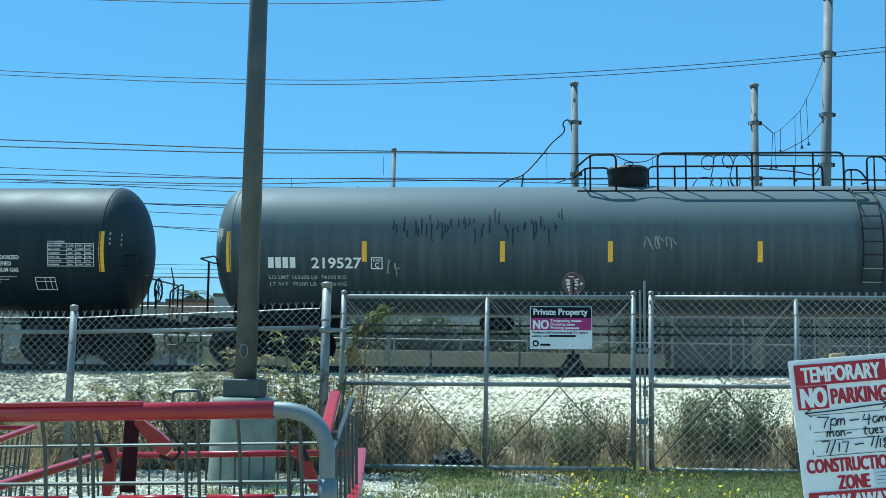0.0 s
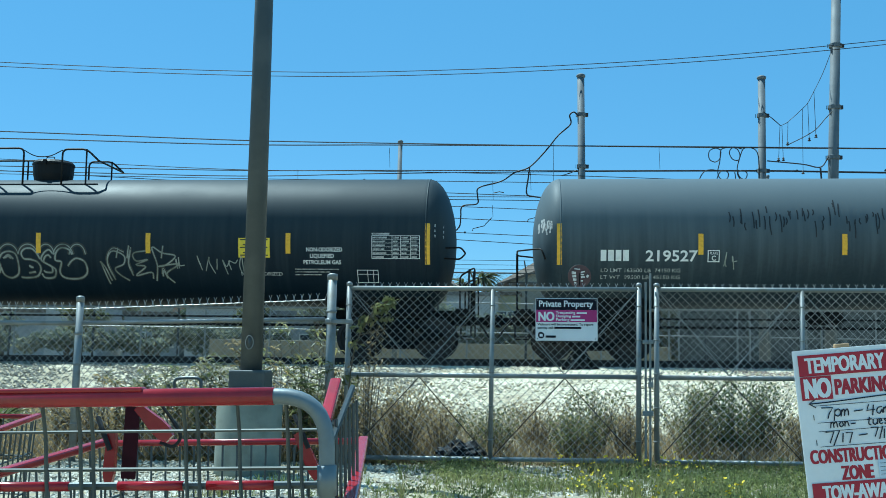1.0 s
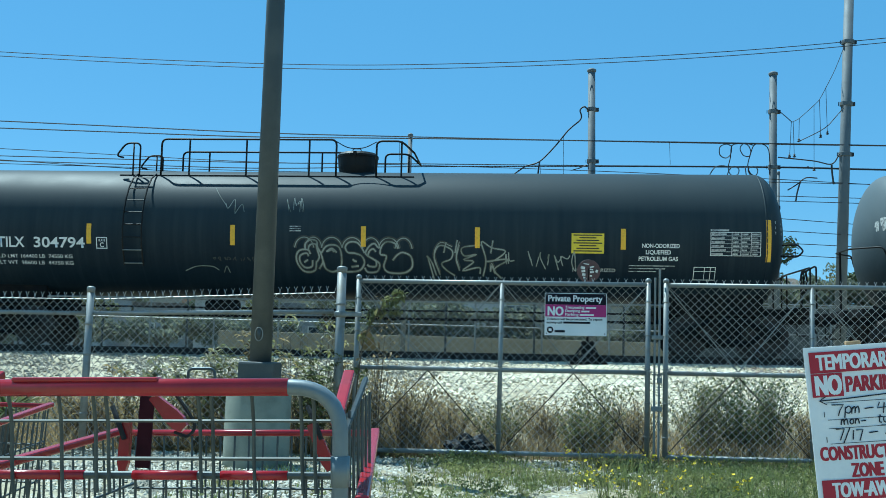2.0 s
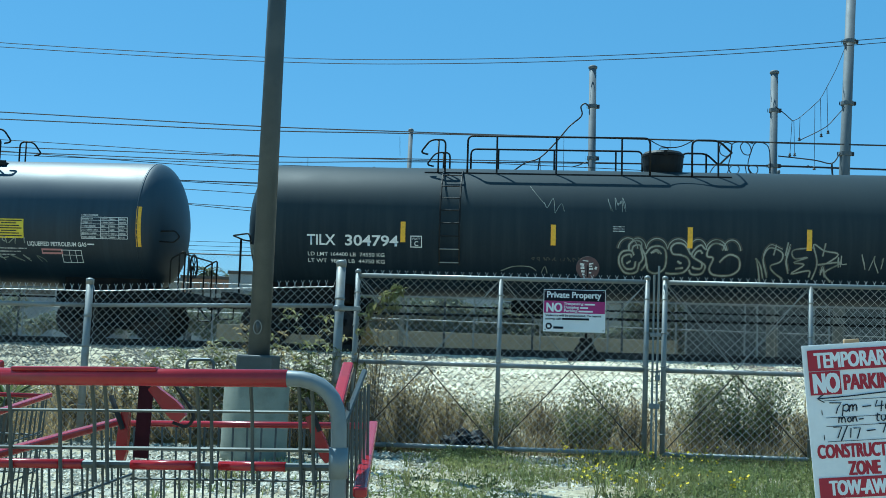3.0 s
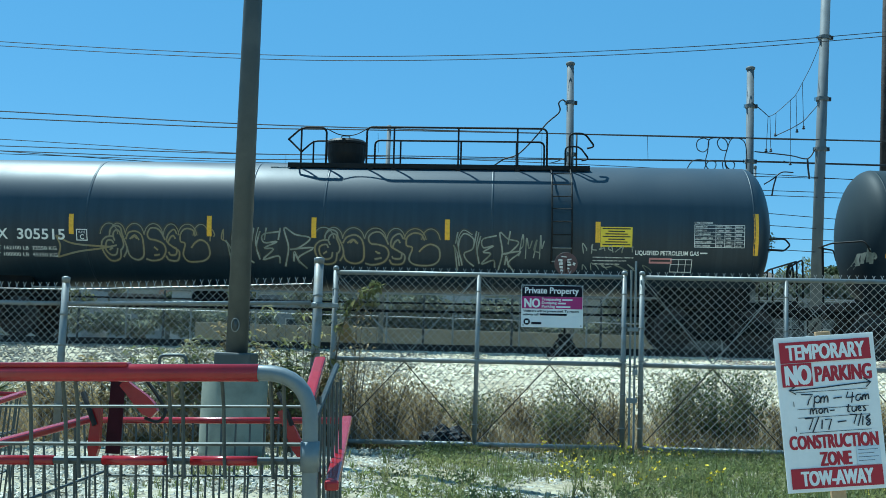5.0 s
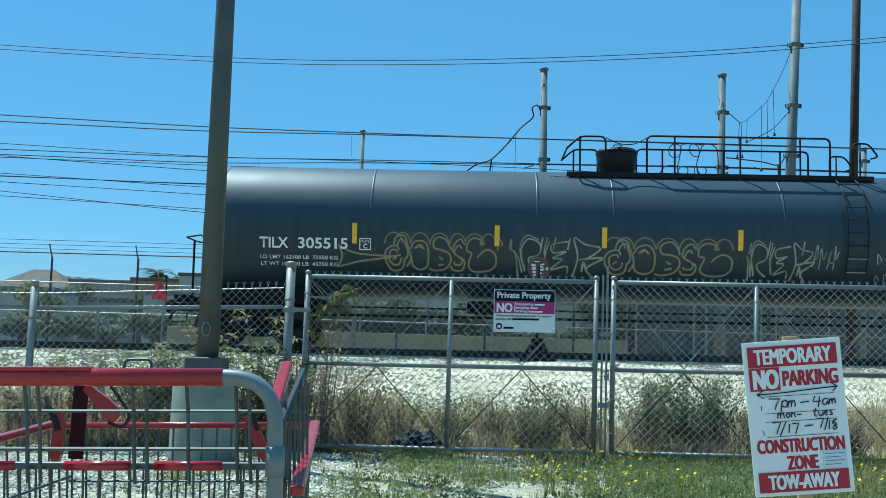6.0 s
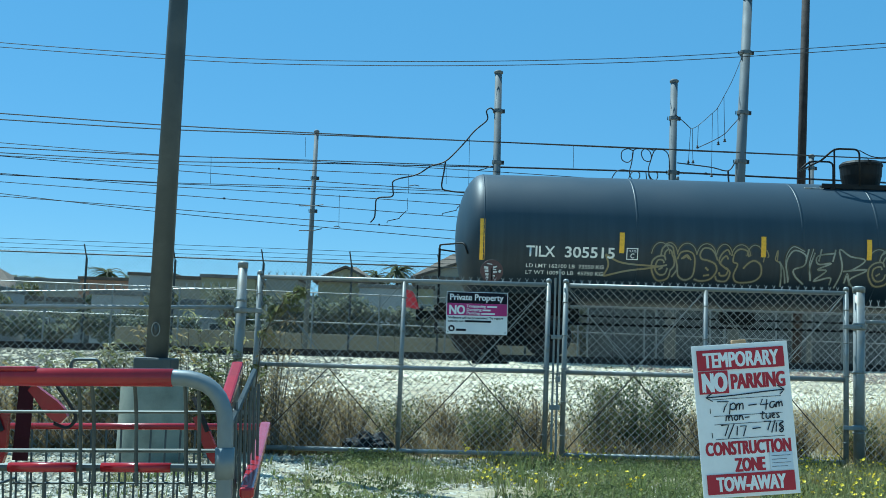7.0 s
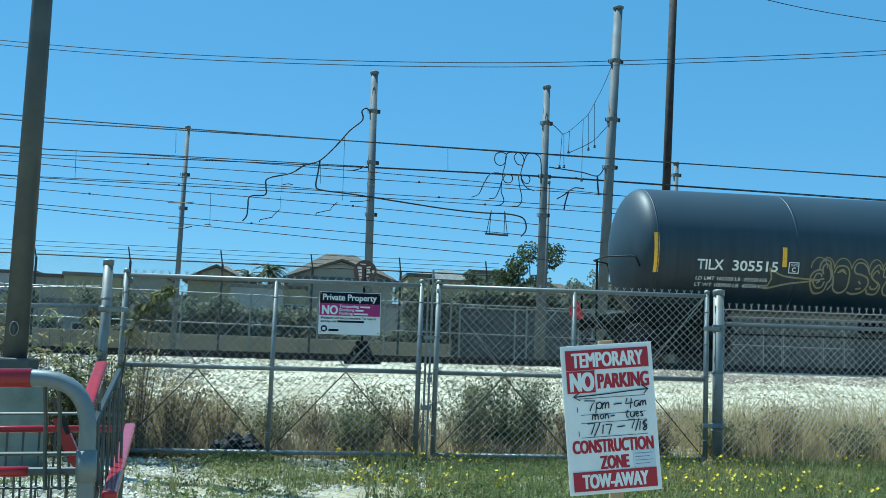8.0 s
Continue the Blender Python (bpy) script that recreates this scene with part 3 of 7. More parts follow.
def parking_sign():
    """Card on a stake, leaning a little."""
    w, h = 0.305, 0.475
    g = thing("parking_sign", "white card sign with red panels stapled to a pine stake", "sign", pose(1.030, 3.35, 0.886, 0, -5.7, 0))
    part("card", box((-w / 2, -0.002, -h / 2), (w / 2, 0.002, h / 2), 0.001), M_PAPER, g)
    part("stake", box((-0.02, 0.004, -0.95), (0.025, 0.022, h / 2 + 0.012), 0.003), M_STAKE, g, "rough pine stake")

    def panel(x0, z0, x1, z1):
        part("red_panel", box((x0, -0.005, z0), (x1, -0.003, z1)), M_SIGNRED, g)
    panel(-0.138, 0.158, 0.138, 0.222)
    panel(-0.138, 0.085, -0.045, 0.156)
    panel(-0.138, -0.226, 0.138, -0.165)
    F = -0.0054
    letters("word", "TEMPORARY", 0.066, -0.118, 0.167, M_PAPER, g, y=F, width=0.236, heavy=0.0021)
    letters("word", "NO", 0.083, -0.129, 0.092, M_PAPER, g, y=F, width=0.074, heavy=0.0036)
    letters("word", "PARKING", 0.066, -0.037, 0.097, M_SIGNRED, g, y=-0.0026, width=0.168, heavy=0.0026)
    letters("word", "CONSTRUCTION", 0.058, -0.134, -0.106, M_SIGNRED, g, y=-0.0026, width=0.266, heavy=0.0023)
    letters("word", "ZONE", 0.058, -0.045, -0.159, M_SIGNRED, g, y=-0.0026, width=0.092, heavy=0.0026)
    letters("word", "TOW-AWAY", 0.062, -0.108, -0.217, M_PAPER, g, y=F, width=0.214, heavy=0.0024)
    part("print_box", box((0.065, -0.0045, -0.162), (0.137, -0.0032, -0.108)), mat("box_tint", (0.6, 0.66, 0.74), 0.6, vary=0.05, bump=0), g)
    for i in range(4):
        part("print_bar", box((0.07, -0.0055, -0.118 - 0.011 * i), (0.13 - 0.012 * (i % 2), -0.0046, -0.117 - 0.011 * i)), M_INK, g)
    for z in (0.066, 0.014, -0.012, -0.058):
        part("rule_line", box((-0.1, -0.0035, z), (0.118, -0.003, z + 0.0015)), M_INK, g)
    for z in (0.024, -0.052):
        part("caption_bar", box((-0.1105, -0.004, z), (-0.1085, -0.003, z + 0.016)), M_INK, g)
    Y, R = -0.004, 0.0019
    ink = lambda pts, sm=True: stroke("ink_stroke", [(x, Y, z) for x, z in pts], R, M_INK, g, sm)
    ink([(-0.118, 0.074), (-0.03, 0.077), (0.05, 0.082), (0.128, 0.086)])
    ink([(-0.1, 0.086), (-0.12, 0.074), (-0.1, 0.062)], False)
    ink([(0.108, 0.1), (0.13, 0.086), (0.115, 0.072)], False)
    # 7 pm - 4 am
    ink([(-0.085, 0.060), (-0.05, 0.058), (-0.062, 0.042), (-0.068, 0.026)], False)
    ink([(-0.044, 0.052), (-0.050, 0.018)], False)
    ink([(-0.046, 0.046), (-0.034, 0.053), (-0.028, 0.042), (-0.036, 0.032), (-0.046, 0.036)])
    ink([(-0.024, 0.050), (-0.028, 0.030)], False)
    ink([(-0.026, 0.042), (-0.018, 0.051), (-0.016, 0.042), (-0.018, 0.031)])
    ink([(-0.017, 0.042), (-0.008, 0.051), (-0.005, 0.043), (-0.006, 0.031)])
    ink([(0.012, 0.043), (0.038, 0.045)])
    ink([(0.058, 0.060), (0.05, 0.042), (0.075, 0.044)], False)
    ink([(0.072, 0.058), (0.066, 0.026)], False)
    ink([(0.096, 0.050), (0.084, 0.048), (0.080, 0.036), (0.088, 0.031), (0.096, 0.042), (0.096, 0.032)])
    ink([(0.101, 0.048), (0.100, 0.032)], False)
    ink([(0.101, 0.042), (0.108, 0.049), (0.109, 0.033)])
    ink([(0.109, 0.042), (0.117, 0.049), (0.119, 0.034)])
    # mon - tues
    ink([(-0.060, 0.016), (-0.063, -0.002)], False)
    ink([(-0.062, 0.008), (-0.055, 0.015), (-0.053, -0.002)])
    ink([(-0.053, 0.008), (-0.045, 0.015), (-0.042, -0.002)])
    ink([(-0.030, 0.014), (-0.036, 0.007), (-0.032, -0.001), (-0.025, 0.003), (-0.026, 0.012), (-0.030, 0.014)])
    ink([(-0.019, 0.014), (-0.020, -0.001)], False)
    ink([(-0.020, 0.007), (-0.012, 0.014), (-0.008, -0.001)])
    ink([(-0.002, 0.006), (0.012, 0.007)], False)
    ink([(0.056, 0.022), (0.052, 0.002), (0.058, -0.002)])
    ink([(0.048, 0.015), (0.062, 0.016)], False)
    ink([(0.066, 0.014), (0.065, 0.003), (0.071, -0.002), (0.077, 0.005)])
    ink([(0.078, 0.015), (0.078, -0.001)], False)
    ink([(0.083, 0.007), (0.091, 0.009), (0.088, 0.015), (0.083, 0.010), (0.086, 0.000), (0.093, 0.001)])
    ink([(0.106, 0.014), (0.099, 0.012), (0.104, 0.006), (0.106, 0.001), (0.098, 0.000)])
    ink([(-0.08, -0.014), (-0.055, -0.014), (-0.07, -0.048)], False)
    ink([(-0.038, -0.012), (-0.06, -0.056)], False)
    ink([(-0.028, -0.020), (-0.032, -0.048)], False)
    ink([(-0.02, -0.020), (0.0, -0.020), (-0.012, -0.052)], False)
    ink([(0.018, -0.030), (0.044, -0.028)])
    ink([(0.056, -0.010), (0.078, -0.010), (0.066, -0.038)], False)
    ink([(0.092, -0.008), (0.078, -0.046)], False)
    ink([(0.096, -0.016), (0.092, -0.044)], False)
    ink([(0.118, -0.014), (0.106, -0.020), (0.116, -0.030), (0.104, -0.040), (0.108, -0.046), (0.116, -0.038), (0.104, -0.024), (0.118, -0.014)])


def lamp_post():
    x, y = -2.43, 9.8
    g = thing("lamp_post", "weathered bronze steel lamp pole on round concrete pedestal", "lamp post", pose(x, y, -0.06))
    part("pedestal", lathe([(0.31, 0.0), (0.305, 0.1), (0.30, 0.8), (0.285, 0.83), (0.1, 0.835)], 32), M_CONCRETE, g, "stained round concrete pedestal", True)
    part("base_cover", box((-0.17, -0.17, 0.83), (0.17, 0.17, 1.0), 0.02), M_BRONZE, g, "square sheet metal base cover")
    part("pole", tube([(0, 0, 0.98), (-0.01, 0, 4.0), (-0.025, 0, 8.5)], [0.101, 0.090, 0.07], 20), M_BRONZE, g, smooth=True)
    bm = bmesh.new()
    ring = [Vector((0.036 * math.cos(a), -0.112 + 0.006 * abs(math.cos(a)) ** 2, 1.255 + 0.062 * math.sin(a))) for a in [k * math.tau / 20 for k in range(20)]]
    add_tube(bm, ring, 0.0045, 6, True)
    part("handhole_rim", bm, M_GALV, g)
    part("handhole_cover", tube([(0, -0.09, 1.205), (0, -0.09, 1.305)], 0.02, 12), M_BRONZE, g, smooth=True)
    part("arm", tube([(-0.025, 0, 8.45), (-0.6, 0, 8.55)], 0.035, 10), M_BRONZE, g)
    part("lamp_head", box((-1.2, -0.16, 8.48), (-0.6, 0.16, 8.62), 0.03), M_BRONZE, g)


# ---- train ----
TANK_R, TANK_Z, HALF = 1.54, 2.72, 9.5     # radius, axis height over rail, half length of the straight shell


def on_tank(x, z, lift=0.006):
    """A point of the shell's near side at height z over the rail."""
    out = min(max(abs(x) - HALF + 0.28, 0.0) / 0.62, 0.98)
    r = TANK_R * math.sqrt(1 - out * out) + lift
    dz = max(-1.5, min(1.5, z - TANK_Z))
    return Vector((x, -math.sqrt(max(r * r - dz * dz, 0.01)), TANK_Z + dz))


def patch(name, x0, x1, z0, z1, material, parent, lift=0.004, label=""):
    """A thin painted or stuck-on rectangle that follows the shell."""
    n = max(1, int((z1 - z0) / 0.12))
    verts = [on_tank(x, z0 + (z1 - z0) * i / n, l) for l in (lift, lift - 0.003) for i in range(n + 1) for x in (x0, x1)]
    k = 2 * (n + 1)
    faces = [(2 * i, 2 * i + 1, 2 * i + 3, 2 * i + 2) for i in range(n)]
    faces += [(2 * i, 2 * i + 2, k + 2 * i + 2, k + 2 * i) for i in range(n)] + [(2 * i + 1, k + 2 * i + 1, k + 2 * i + 3, 2 * i + 3) for i in range(n)]
    faces += [(0, k, k + 1, 1), (2 * n, 2 * n + 1, k + 2 * n + 1, k + 2 * n)]
    return mesh_ob(name, verts, faces, material, parent, label)


def spray(name, strokes, r, material, parent, label=""):
    """Sprayed lines on the shell: flat ribbons along smooth curves."""
    verts, faces = [], []
    for pts in strokes:
        c = [Vector((p[0], 0, p[1])) for p in pts]
        c = spline([(p.x, 0, p.z) for p in c], 5)
        o = len(verts)
        for i, p in enumerate(c):
            d = (c[min(i + 1, len(c) - 1)] - c[max(i - 1, 0)])
            d = Vector((d.x, 0, d.z)).normalized() if d.length else Vector((1, 0, 0))
            nrm = Vector((-d.z, 0, d.x)) * r
            for q in (p + nrm, p - nrm):
                verts.append(on_tank(q.x, q.z, 0.0055))
        for i in range(len(c) - 1):
            faces.append((o + 2 * i, o + 2 * i + 1, o + 2 * i + 3, o + 2 * i + 2))
    return mesh_ob(name, verts, faces, material, parent, label)


THROW_A = (   # swollen letters of the long tag, in a box 4 wide and 1 high
    ((0.72, 0.35), (0.62, 0.08), (0.28, 0.04), (0.05, 0.25), (0.02, 0.5), (0.17, 0.66), (0.42, 0.68), (0.5, 0.55)), ((0.28, 0.32), (0.4, 0.38)),
    ((0.32, 0.68), (0.36, 0.86), (0.54, 0.98), (0.72, 0.92), (0.76, 0.76), (0.88, 0.55), (0.92, 0.32), (0.78, 0.12)),
    ((0.9, 0.6), (1.04, 0.78), (1.3, 0.83), (1.5, 0.72), (1.57, 0.45), (1.52, 0.17), (1.27, 0.05), (1.0, 0.14), (0.92, 0.34)), ((1.06, 0.62), (1.25, 0.72), (1.4, 0.6)))
THROW_B = (
    ((1.6, 0.08), (1.82, 0.04), (2.18, 0.1), (2.35, 0.3), (2.28, 0.5), (2.04, 0.58), (1.8, 0.62), (1.72, 0.76), (1.85, 0.9), (2.08, 0.92), (2.24, 0.8), (2.36, 0.6)), ((1.94, 0.4), (2.08, 0.33)), ((1.9, 0.18), (2.14, 0.22)),
    ((2.82, 0.76), (2.7, 0.88), (2.5, 0.78), (2.42, 0.56), (2.66, 0.42), (2.86, 0.3), (2.78, 0.08), (2.46, 0.06), (2.36, 0.18)),
    ((3.5, 0.72), (3.4, 0.88), (3.16, 0.92), (2.96, 0.8), (2.92, 0.58), (3.1, 0.5), (3.0, 0.22), (3.14, 0.06), (3.5, 0.03), (3.8, 0.08), (3.98, 0.25), (3.94, 0.5), (3.7, 0.62), (3.48, 0.54), (3.32, 0.4)))
JAGGED = (
    (((0.12, -0.1), (0.0, 0.5), (-0.05, 0.62), (0.1, 0.4), (0.22, 0.0)), ((0.32, 0.02), (0.15, 0.6), (0.35, 0.98), (0.72, 0.85), (0.7, 0.55), (0.4, 0.4), (0.5, 0.2), (0.8, 0.0))),
    (((0.85, 0.95), (0.3, 0.85), (0.35, 0.6), (0.75, 0.64), (0.35, 0.45), (0.65, 0.4), (0.3, 0.1), (0.8, 0.22), (0.85, 0.0)), ((0.2, 0.95), (0.1, 0.5), (0.2, 0.1))),
    (((0.2, -0.05), (0.3, 0.5), (0.15, 1.08), (0.5, 0.9), (0.95, 0.8), (0.6, 0.5), (0.35, 0.45), (1.05, 0.52), (0.6, 0.2), (0.85, -0.1)), ((0.45, 0.1), (0.5, 0.3), (0.62, 0.05))))


def bubble_tag(x0, x1, z0, z1, count, seed, parent, material, r=0.022, haze=None):
    """Throw-up letters: the long tag of swollen outlines, or a short row of jagged ones, with overspray round the tops."""
    rng = random.Random(seed)
    w, h = (x1 - x0) / count, z1 - z0
    jit = lambda: rng.uniform(-0.01, 0.01)
    strokes, tops = [], []
    if count > 3:
        k = (x1 - x0) / 4.0
        for st in THROW_A + THROW_B:
            strokes.append([(x0 + u * k + jit(), z0 + v * h + jit()) for u, v in st])
        for st in (THROW_A + THROW_B)[0::2]:     # a second, smaller pass inside the fat letters
            cu, cv = sum(p[0] for p in st) / len(st), sum(p[1] for p in st) / len(st)
            strokes.append([(x0 + (cu + (u - cu) * 0.62) * k + jit(), z0 + (cv + (v - cv) * 0.62) * h + jit()) for u, v in st])
        for c, rad in ((0.3, 0.34), (0.62, 0.3), (1.25, 0.36), (1.95, 0.36), (2.6, 0.3), (3.2, 0.36), (3.7, 0.3)):
            tops.append([(x0 + (c + rad * math.cos(a)) * k, z0 + (0.66 + 0.38 * math.sin(a)) * h) for a in [0.2 + 2.75 * q / 6 for q in range(7)]])
    else:
        for i in range(count):
            sx, lean, base = w * rng.uniform(1.2, 1.35), rng.uniform(-0.04, 0.1) * w, z0 + rng.uniform(-0.03, 0.06) * h
            for st in JAGGED[i % 3]:
                strokes.append([(x0 + w * i + u * sx + lean * v + jit(), base + v * h * 0.97 + jit()) for u, v in st])
            a = x0 + w * (i + rng.random())
            strokes.append([(a, z1 - 0.3 * h), (a + 0.05, z1 + rng.uniform(0.02, 0.12) * h)])
            tops.append([(x0 + w * i + u * sx, base + (v + 0.08) * h) for u, v in JAGGED[i % 3][1][:4]])
    spray("graffiti", strokes, r * 0.8, material, parent, "sprayed overlapping bubble-letter graffiti outlines")
    spray("graffiti_outline", tops, r * 0.5, material, parent, "thin outer line round the letter tops")
    if haze:
        for marks, width, lift in ((strokes + tops, 1.6, 0.0015), (tops, 2.1, 0.003)):
            mist = spray("overspray", marks, r * width, haze, parent)
            mist.location.y = lift
            tagged(mist, "soft pale overspray", kind="stuff")


def scribble_tag(x0, x1, z0, z1, count, seed, parent, material, r=0.012):
    """Quick handwritten tag: upright jagged strokes."""
    rng = random.Random(seed)
    w, h, strokes = (x1 - x0) / count, z1 - z0, []
    for i in range(count):
        c = x0 + w * i
        strokes.append([(c + w * rng.uniform(0, 1.0), z0 + h * rng.uniform(0, 0.3)), (c + w * rng.uniform(0, 0.9), z0 + h * rng.uniform(0.7, 1.0)),
                        (c + w * rng.uniform(0.3, 1.1), z0 + h * rng.uniform(0.3, 0.7)), (c + w * rng.uniform(0.5, 1.3), z0 + h * rng.uniform(0, 0.8))])
    spray("graffiti_tag", strokes, r, material, parent, "thin scribbled paint tag")


def tank_shell(material, parent):
    a, prof = 0.62, []
    for i in range(13):
        t = i / 12 * math.pi / 2
        prof.append((max(TANK_R * math.sin(t), 0.01), -HALF + 0.28 - a * math.cos(t) - 0.0))
    prof += [(TANK_R, -HALF + 0.35 + (2 * HALF - 0.7) * k / 6) for k in range(7)]
    prof += [(r, -h) for r, h in prof[:13][::-1]]
    bm = lathe(prof, 72, "x")
    bmesh.ops.translate(bm, verts=bm.verts, vec=(0, 0, TANK_Z))
    ob = part("tank", bm, material, parent, smooth=True)
    return ob


def wheelset(truck):
    bm = bmesh.new()
    w = part("wheelset", tube([(0, -0.9, 0), (0, 0.9, 0)], 0.08, 12), M_WHEEL, truck)
    for y, s in ((-0.75, -1), (0.75, 1)):
        part("wheel", lathe([(0.10, 0.11 * s), (0.12, 0.07 * s), (0.36, 0.045 * s), (0.38, 0.07 * s), (0.455, 0.07 * s), (0.46, -0.04 * s), (0.485, -0.06 * s), (0.485, -0.08 * s), (0.37, -0.06 * s), (0.12, -0.06 * s), (0.1, -0.08 * s)], 28, "y"), M_WHEEL, w, smooth=False).matrix_local = pose(0, y, 0)
    bm.free()
    return w


def truck(x, car):
    """A two-axle truck: side frames, bolster, springs and wheelsets."""
    t = part("truck", box((-0.22, -0.95, 0.42), (0.22, 0.95, 0.68), 0.04), M_UNDER, car)
    t.location = (x, 0, 0)
    for y in (-1.0, 1.0):
        bm = bmesh.new()
        add_tube(bm, [(-1.15, y, 0.50), (-0.75, y, 0.62), (-0.35, y, 0.80), (0.35, y, 0.80), (0.75, y, 0.62), (1.15, y, 0.50)], 0.085, 8)
        add_tube(bm, [(-0.78, y, 0.55), (-0.4, y, 0.30), (0.4, y, 0.30), (0.78, y, 0.55)], 0.075, 8)
        for k in (-0.2, 0.0, 0.2):
            add_tube(bm, [(k, y, 0.36), (k, y, 0.74)], 0.07, 8)
        part("side_frame", bm, M_UNDER, t)
        for k in (-0.89, 0.89):
            part("bearing_cap", lathe([(0.05, -0.12), (0.12, -0.10), (0.13, 0.06), (0.1, 0.1)], 14, "y"), M_UNDER, t).matrix_local = pose(k, y * 1.05, 0.46)
    ws = []
    for k in (-0.89, 0.89):
        w = wheelset(t)
        w.location = (k, 0, 0.46)
        ws.append(w)
    return ws


def railing(car, name, x0, x1, y, posts, h=0.86, z=4.17):
    pts = [(x0, y, z), (x0, y, z + h), (x1, y, z + h), (x1, y, z)]
    bm = tube(rounded(pts, 0.14, 6), 0.024, 8)
    ob = part(name, bm, M_BLACKMETAL, car, smooth=True)
    for x in posts:
        part("post", tube([(x, y, z - 0.1), (x, y, z + h)], 0.022, 8), M_BLACKMETAL, ob)
    return ob


def walkway(car, s, low=0.0):
    """Top platform with guard rails, manway housing and side ladder; s = -1 mirrors it end for end."""
    X = lambda x: s * x
    W = 0.8
    lo, hi = min(X(-1.35), X(5.67)), max(X(-1.35), X(5.67))
    deck = part("walkway", box((lo, -W, 4.08), (hi, W, 4.13), 0.01), M_BLACKMETAL, car, "black grating walkway on top of tank")
    for y in (-W, W):
        part("toe_board", box((lo, y - 0.012, 4.06), (hi, y + 0.012, 4.17)), M_BLACKMETAL, deck)
    for x in (-1.1, 0.6, 1.13, 2.63, 4.0, 5.3):
        for y in (-W + 0.02, W - 0.02):
            part("bracket", box((X(x) - 0.06, y - 0.05, 3.94), (X(x) + 0.06, y + 0.05, 4.1), 0.015), M_BLACKMETAL, deck)
    part("end_plate", box((min(X(-1.75), X(-1.3)), -W, 4.04), (max(X(-1.75), X(-1.3)), 0.1, 4.07), 0.005), M_WHITEWORN, deck, "pale worn end plate")
    for y in (-W, W):
        railing(car, "guard_rail", X(0.49), X(4.68), y, [X(1.13), X(2.63), X(4.0)])
        # short sloping rail round the manway end
        bm = tube(rounded([(X(-0.46), y, 4.13), (X(-0.46), y, 5.0), (X(-1.05), y, 5.0), (X(-1.35), y, 4.72)], 0.14, 6), 0.024, 8)
        end = part("guard_rail", bm, M_BLACKMETAL, car, smooth=True)
        part("post", tube([(X(-1.05), y, 4.1), (X(-1.05), y, 5.0)], 0.022, 8), M_BLACKMETAL, end)
        # gate hoop by the ladder
        bm = tube(rounded([(X(5.2), y, 4.13), (X(5.2), y, 4.93), (X(5.55), y, 4.93), (X(5.78), y, 4.62), (X(5.6), y, 4.58)], 0.12, 5), 0.022, 8)
        add_tube(bm, [(X(5.36), y, 4.1), (X(5.36), y, 4.92)], 0.02, 8)
        part("ladder_hoop", bm, M_BLACKMETAL, car, smooth=True)
    part("end_rail", tube([(X(-1.35), -W, 4.72), (X(-1.35), W, 4.72)], 0.022, 8), M_BLACKMETAL, car)
    housing = part("manway_housing", lathe([(0.36, 4.16), (0.40, 4.2), (0.47, 4.5), (0.485, 4.72), (0.50, 4.73), (0.50, 4.78), (0.44, 4.84), (0.1, 4.86)], 28), M_BLACKMETAL, car, "black flared manway housing", False)
    housing.location.x = -0.1
    part("lid_bolt", box((-0.04, -0.54, 4.7), (0.04, -0.48, 4.82), 0.01), M_BLACKMETAL, housing)
    part("lid_handle", tube(rounded([(-0.1, -0.2, 4.84), (-0.1, -0.2, 4.93), (0.1, -0.2, 4.93), (0.1, -0.2, 4.84)], 0.04), 0.012, 6), M_BLACKMETAL, housing)
    chain = spline([(X(0.52), -0.8, 5.0), (X(0.2), -0.8, 4.84), (X(-0.15), -0.8, 4.84), (X(-0.46), -0.8, 4.98)], 5)
    part("safety_chain", tube(chain, 0.012, 5), M_BLACKMETAL, car)
    for ob in car.children:
        if ob.name.split(".")[0] in ("walkway", "guard_rail", "ladder_hoop", "end_rail", "manway_housing", "safety_chain"):
            ob.location.z -= low
    # side ladder, following the shell
    prof = [(-0.8, 4.08), (-1.1, 3.93)] + [(-math.sqrt(1.65 ** 2 - (z - TANK_Z) ** 2), z) for z in (3.7, 3.4, 3.1, 2.72, 2.3, 1.85)]
    lad = part("ladder", tube([(X(4.78), y, z) for y, z in prof], 0.02, 8), M_BLACKMETAL, car, "black steel side ladder")
    part("ladder_rail", tube([(X(5.22), y, z) for y, z in prof], 0.02, 8), M_BLACKMETAL, lad)
    for i in range(8):
        z = 1.9 + 0.29 * i
        y = -math.sqrt(max(1.65 ** 2 - (z - TANK_Z) ** 2, 0.4))
        part("rung", tube([(X(4.78), y, z), (X(5.22), y, z)], 0.013, 6), M_BLACKMETAL if z > 2.4 else M_GALV, lad)


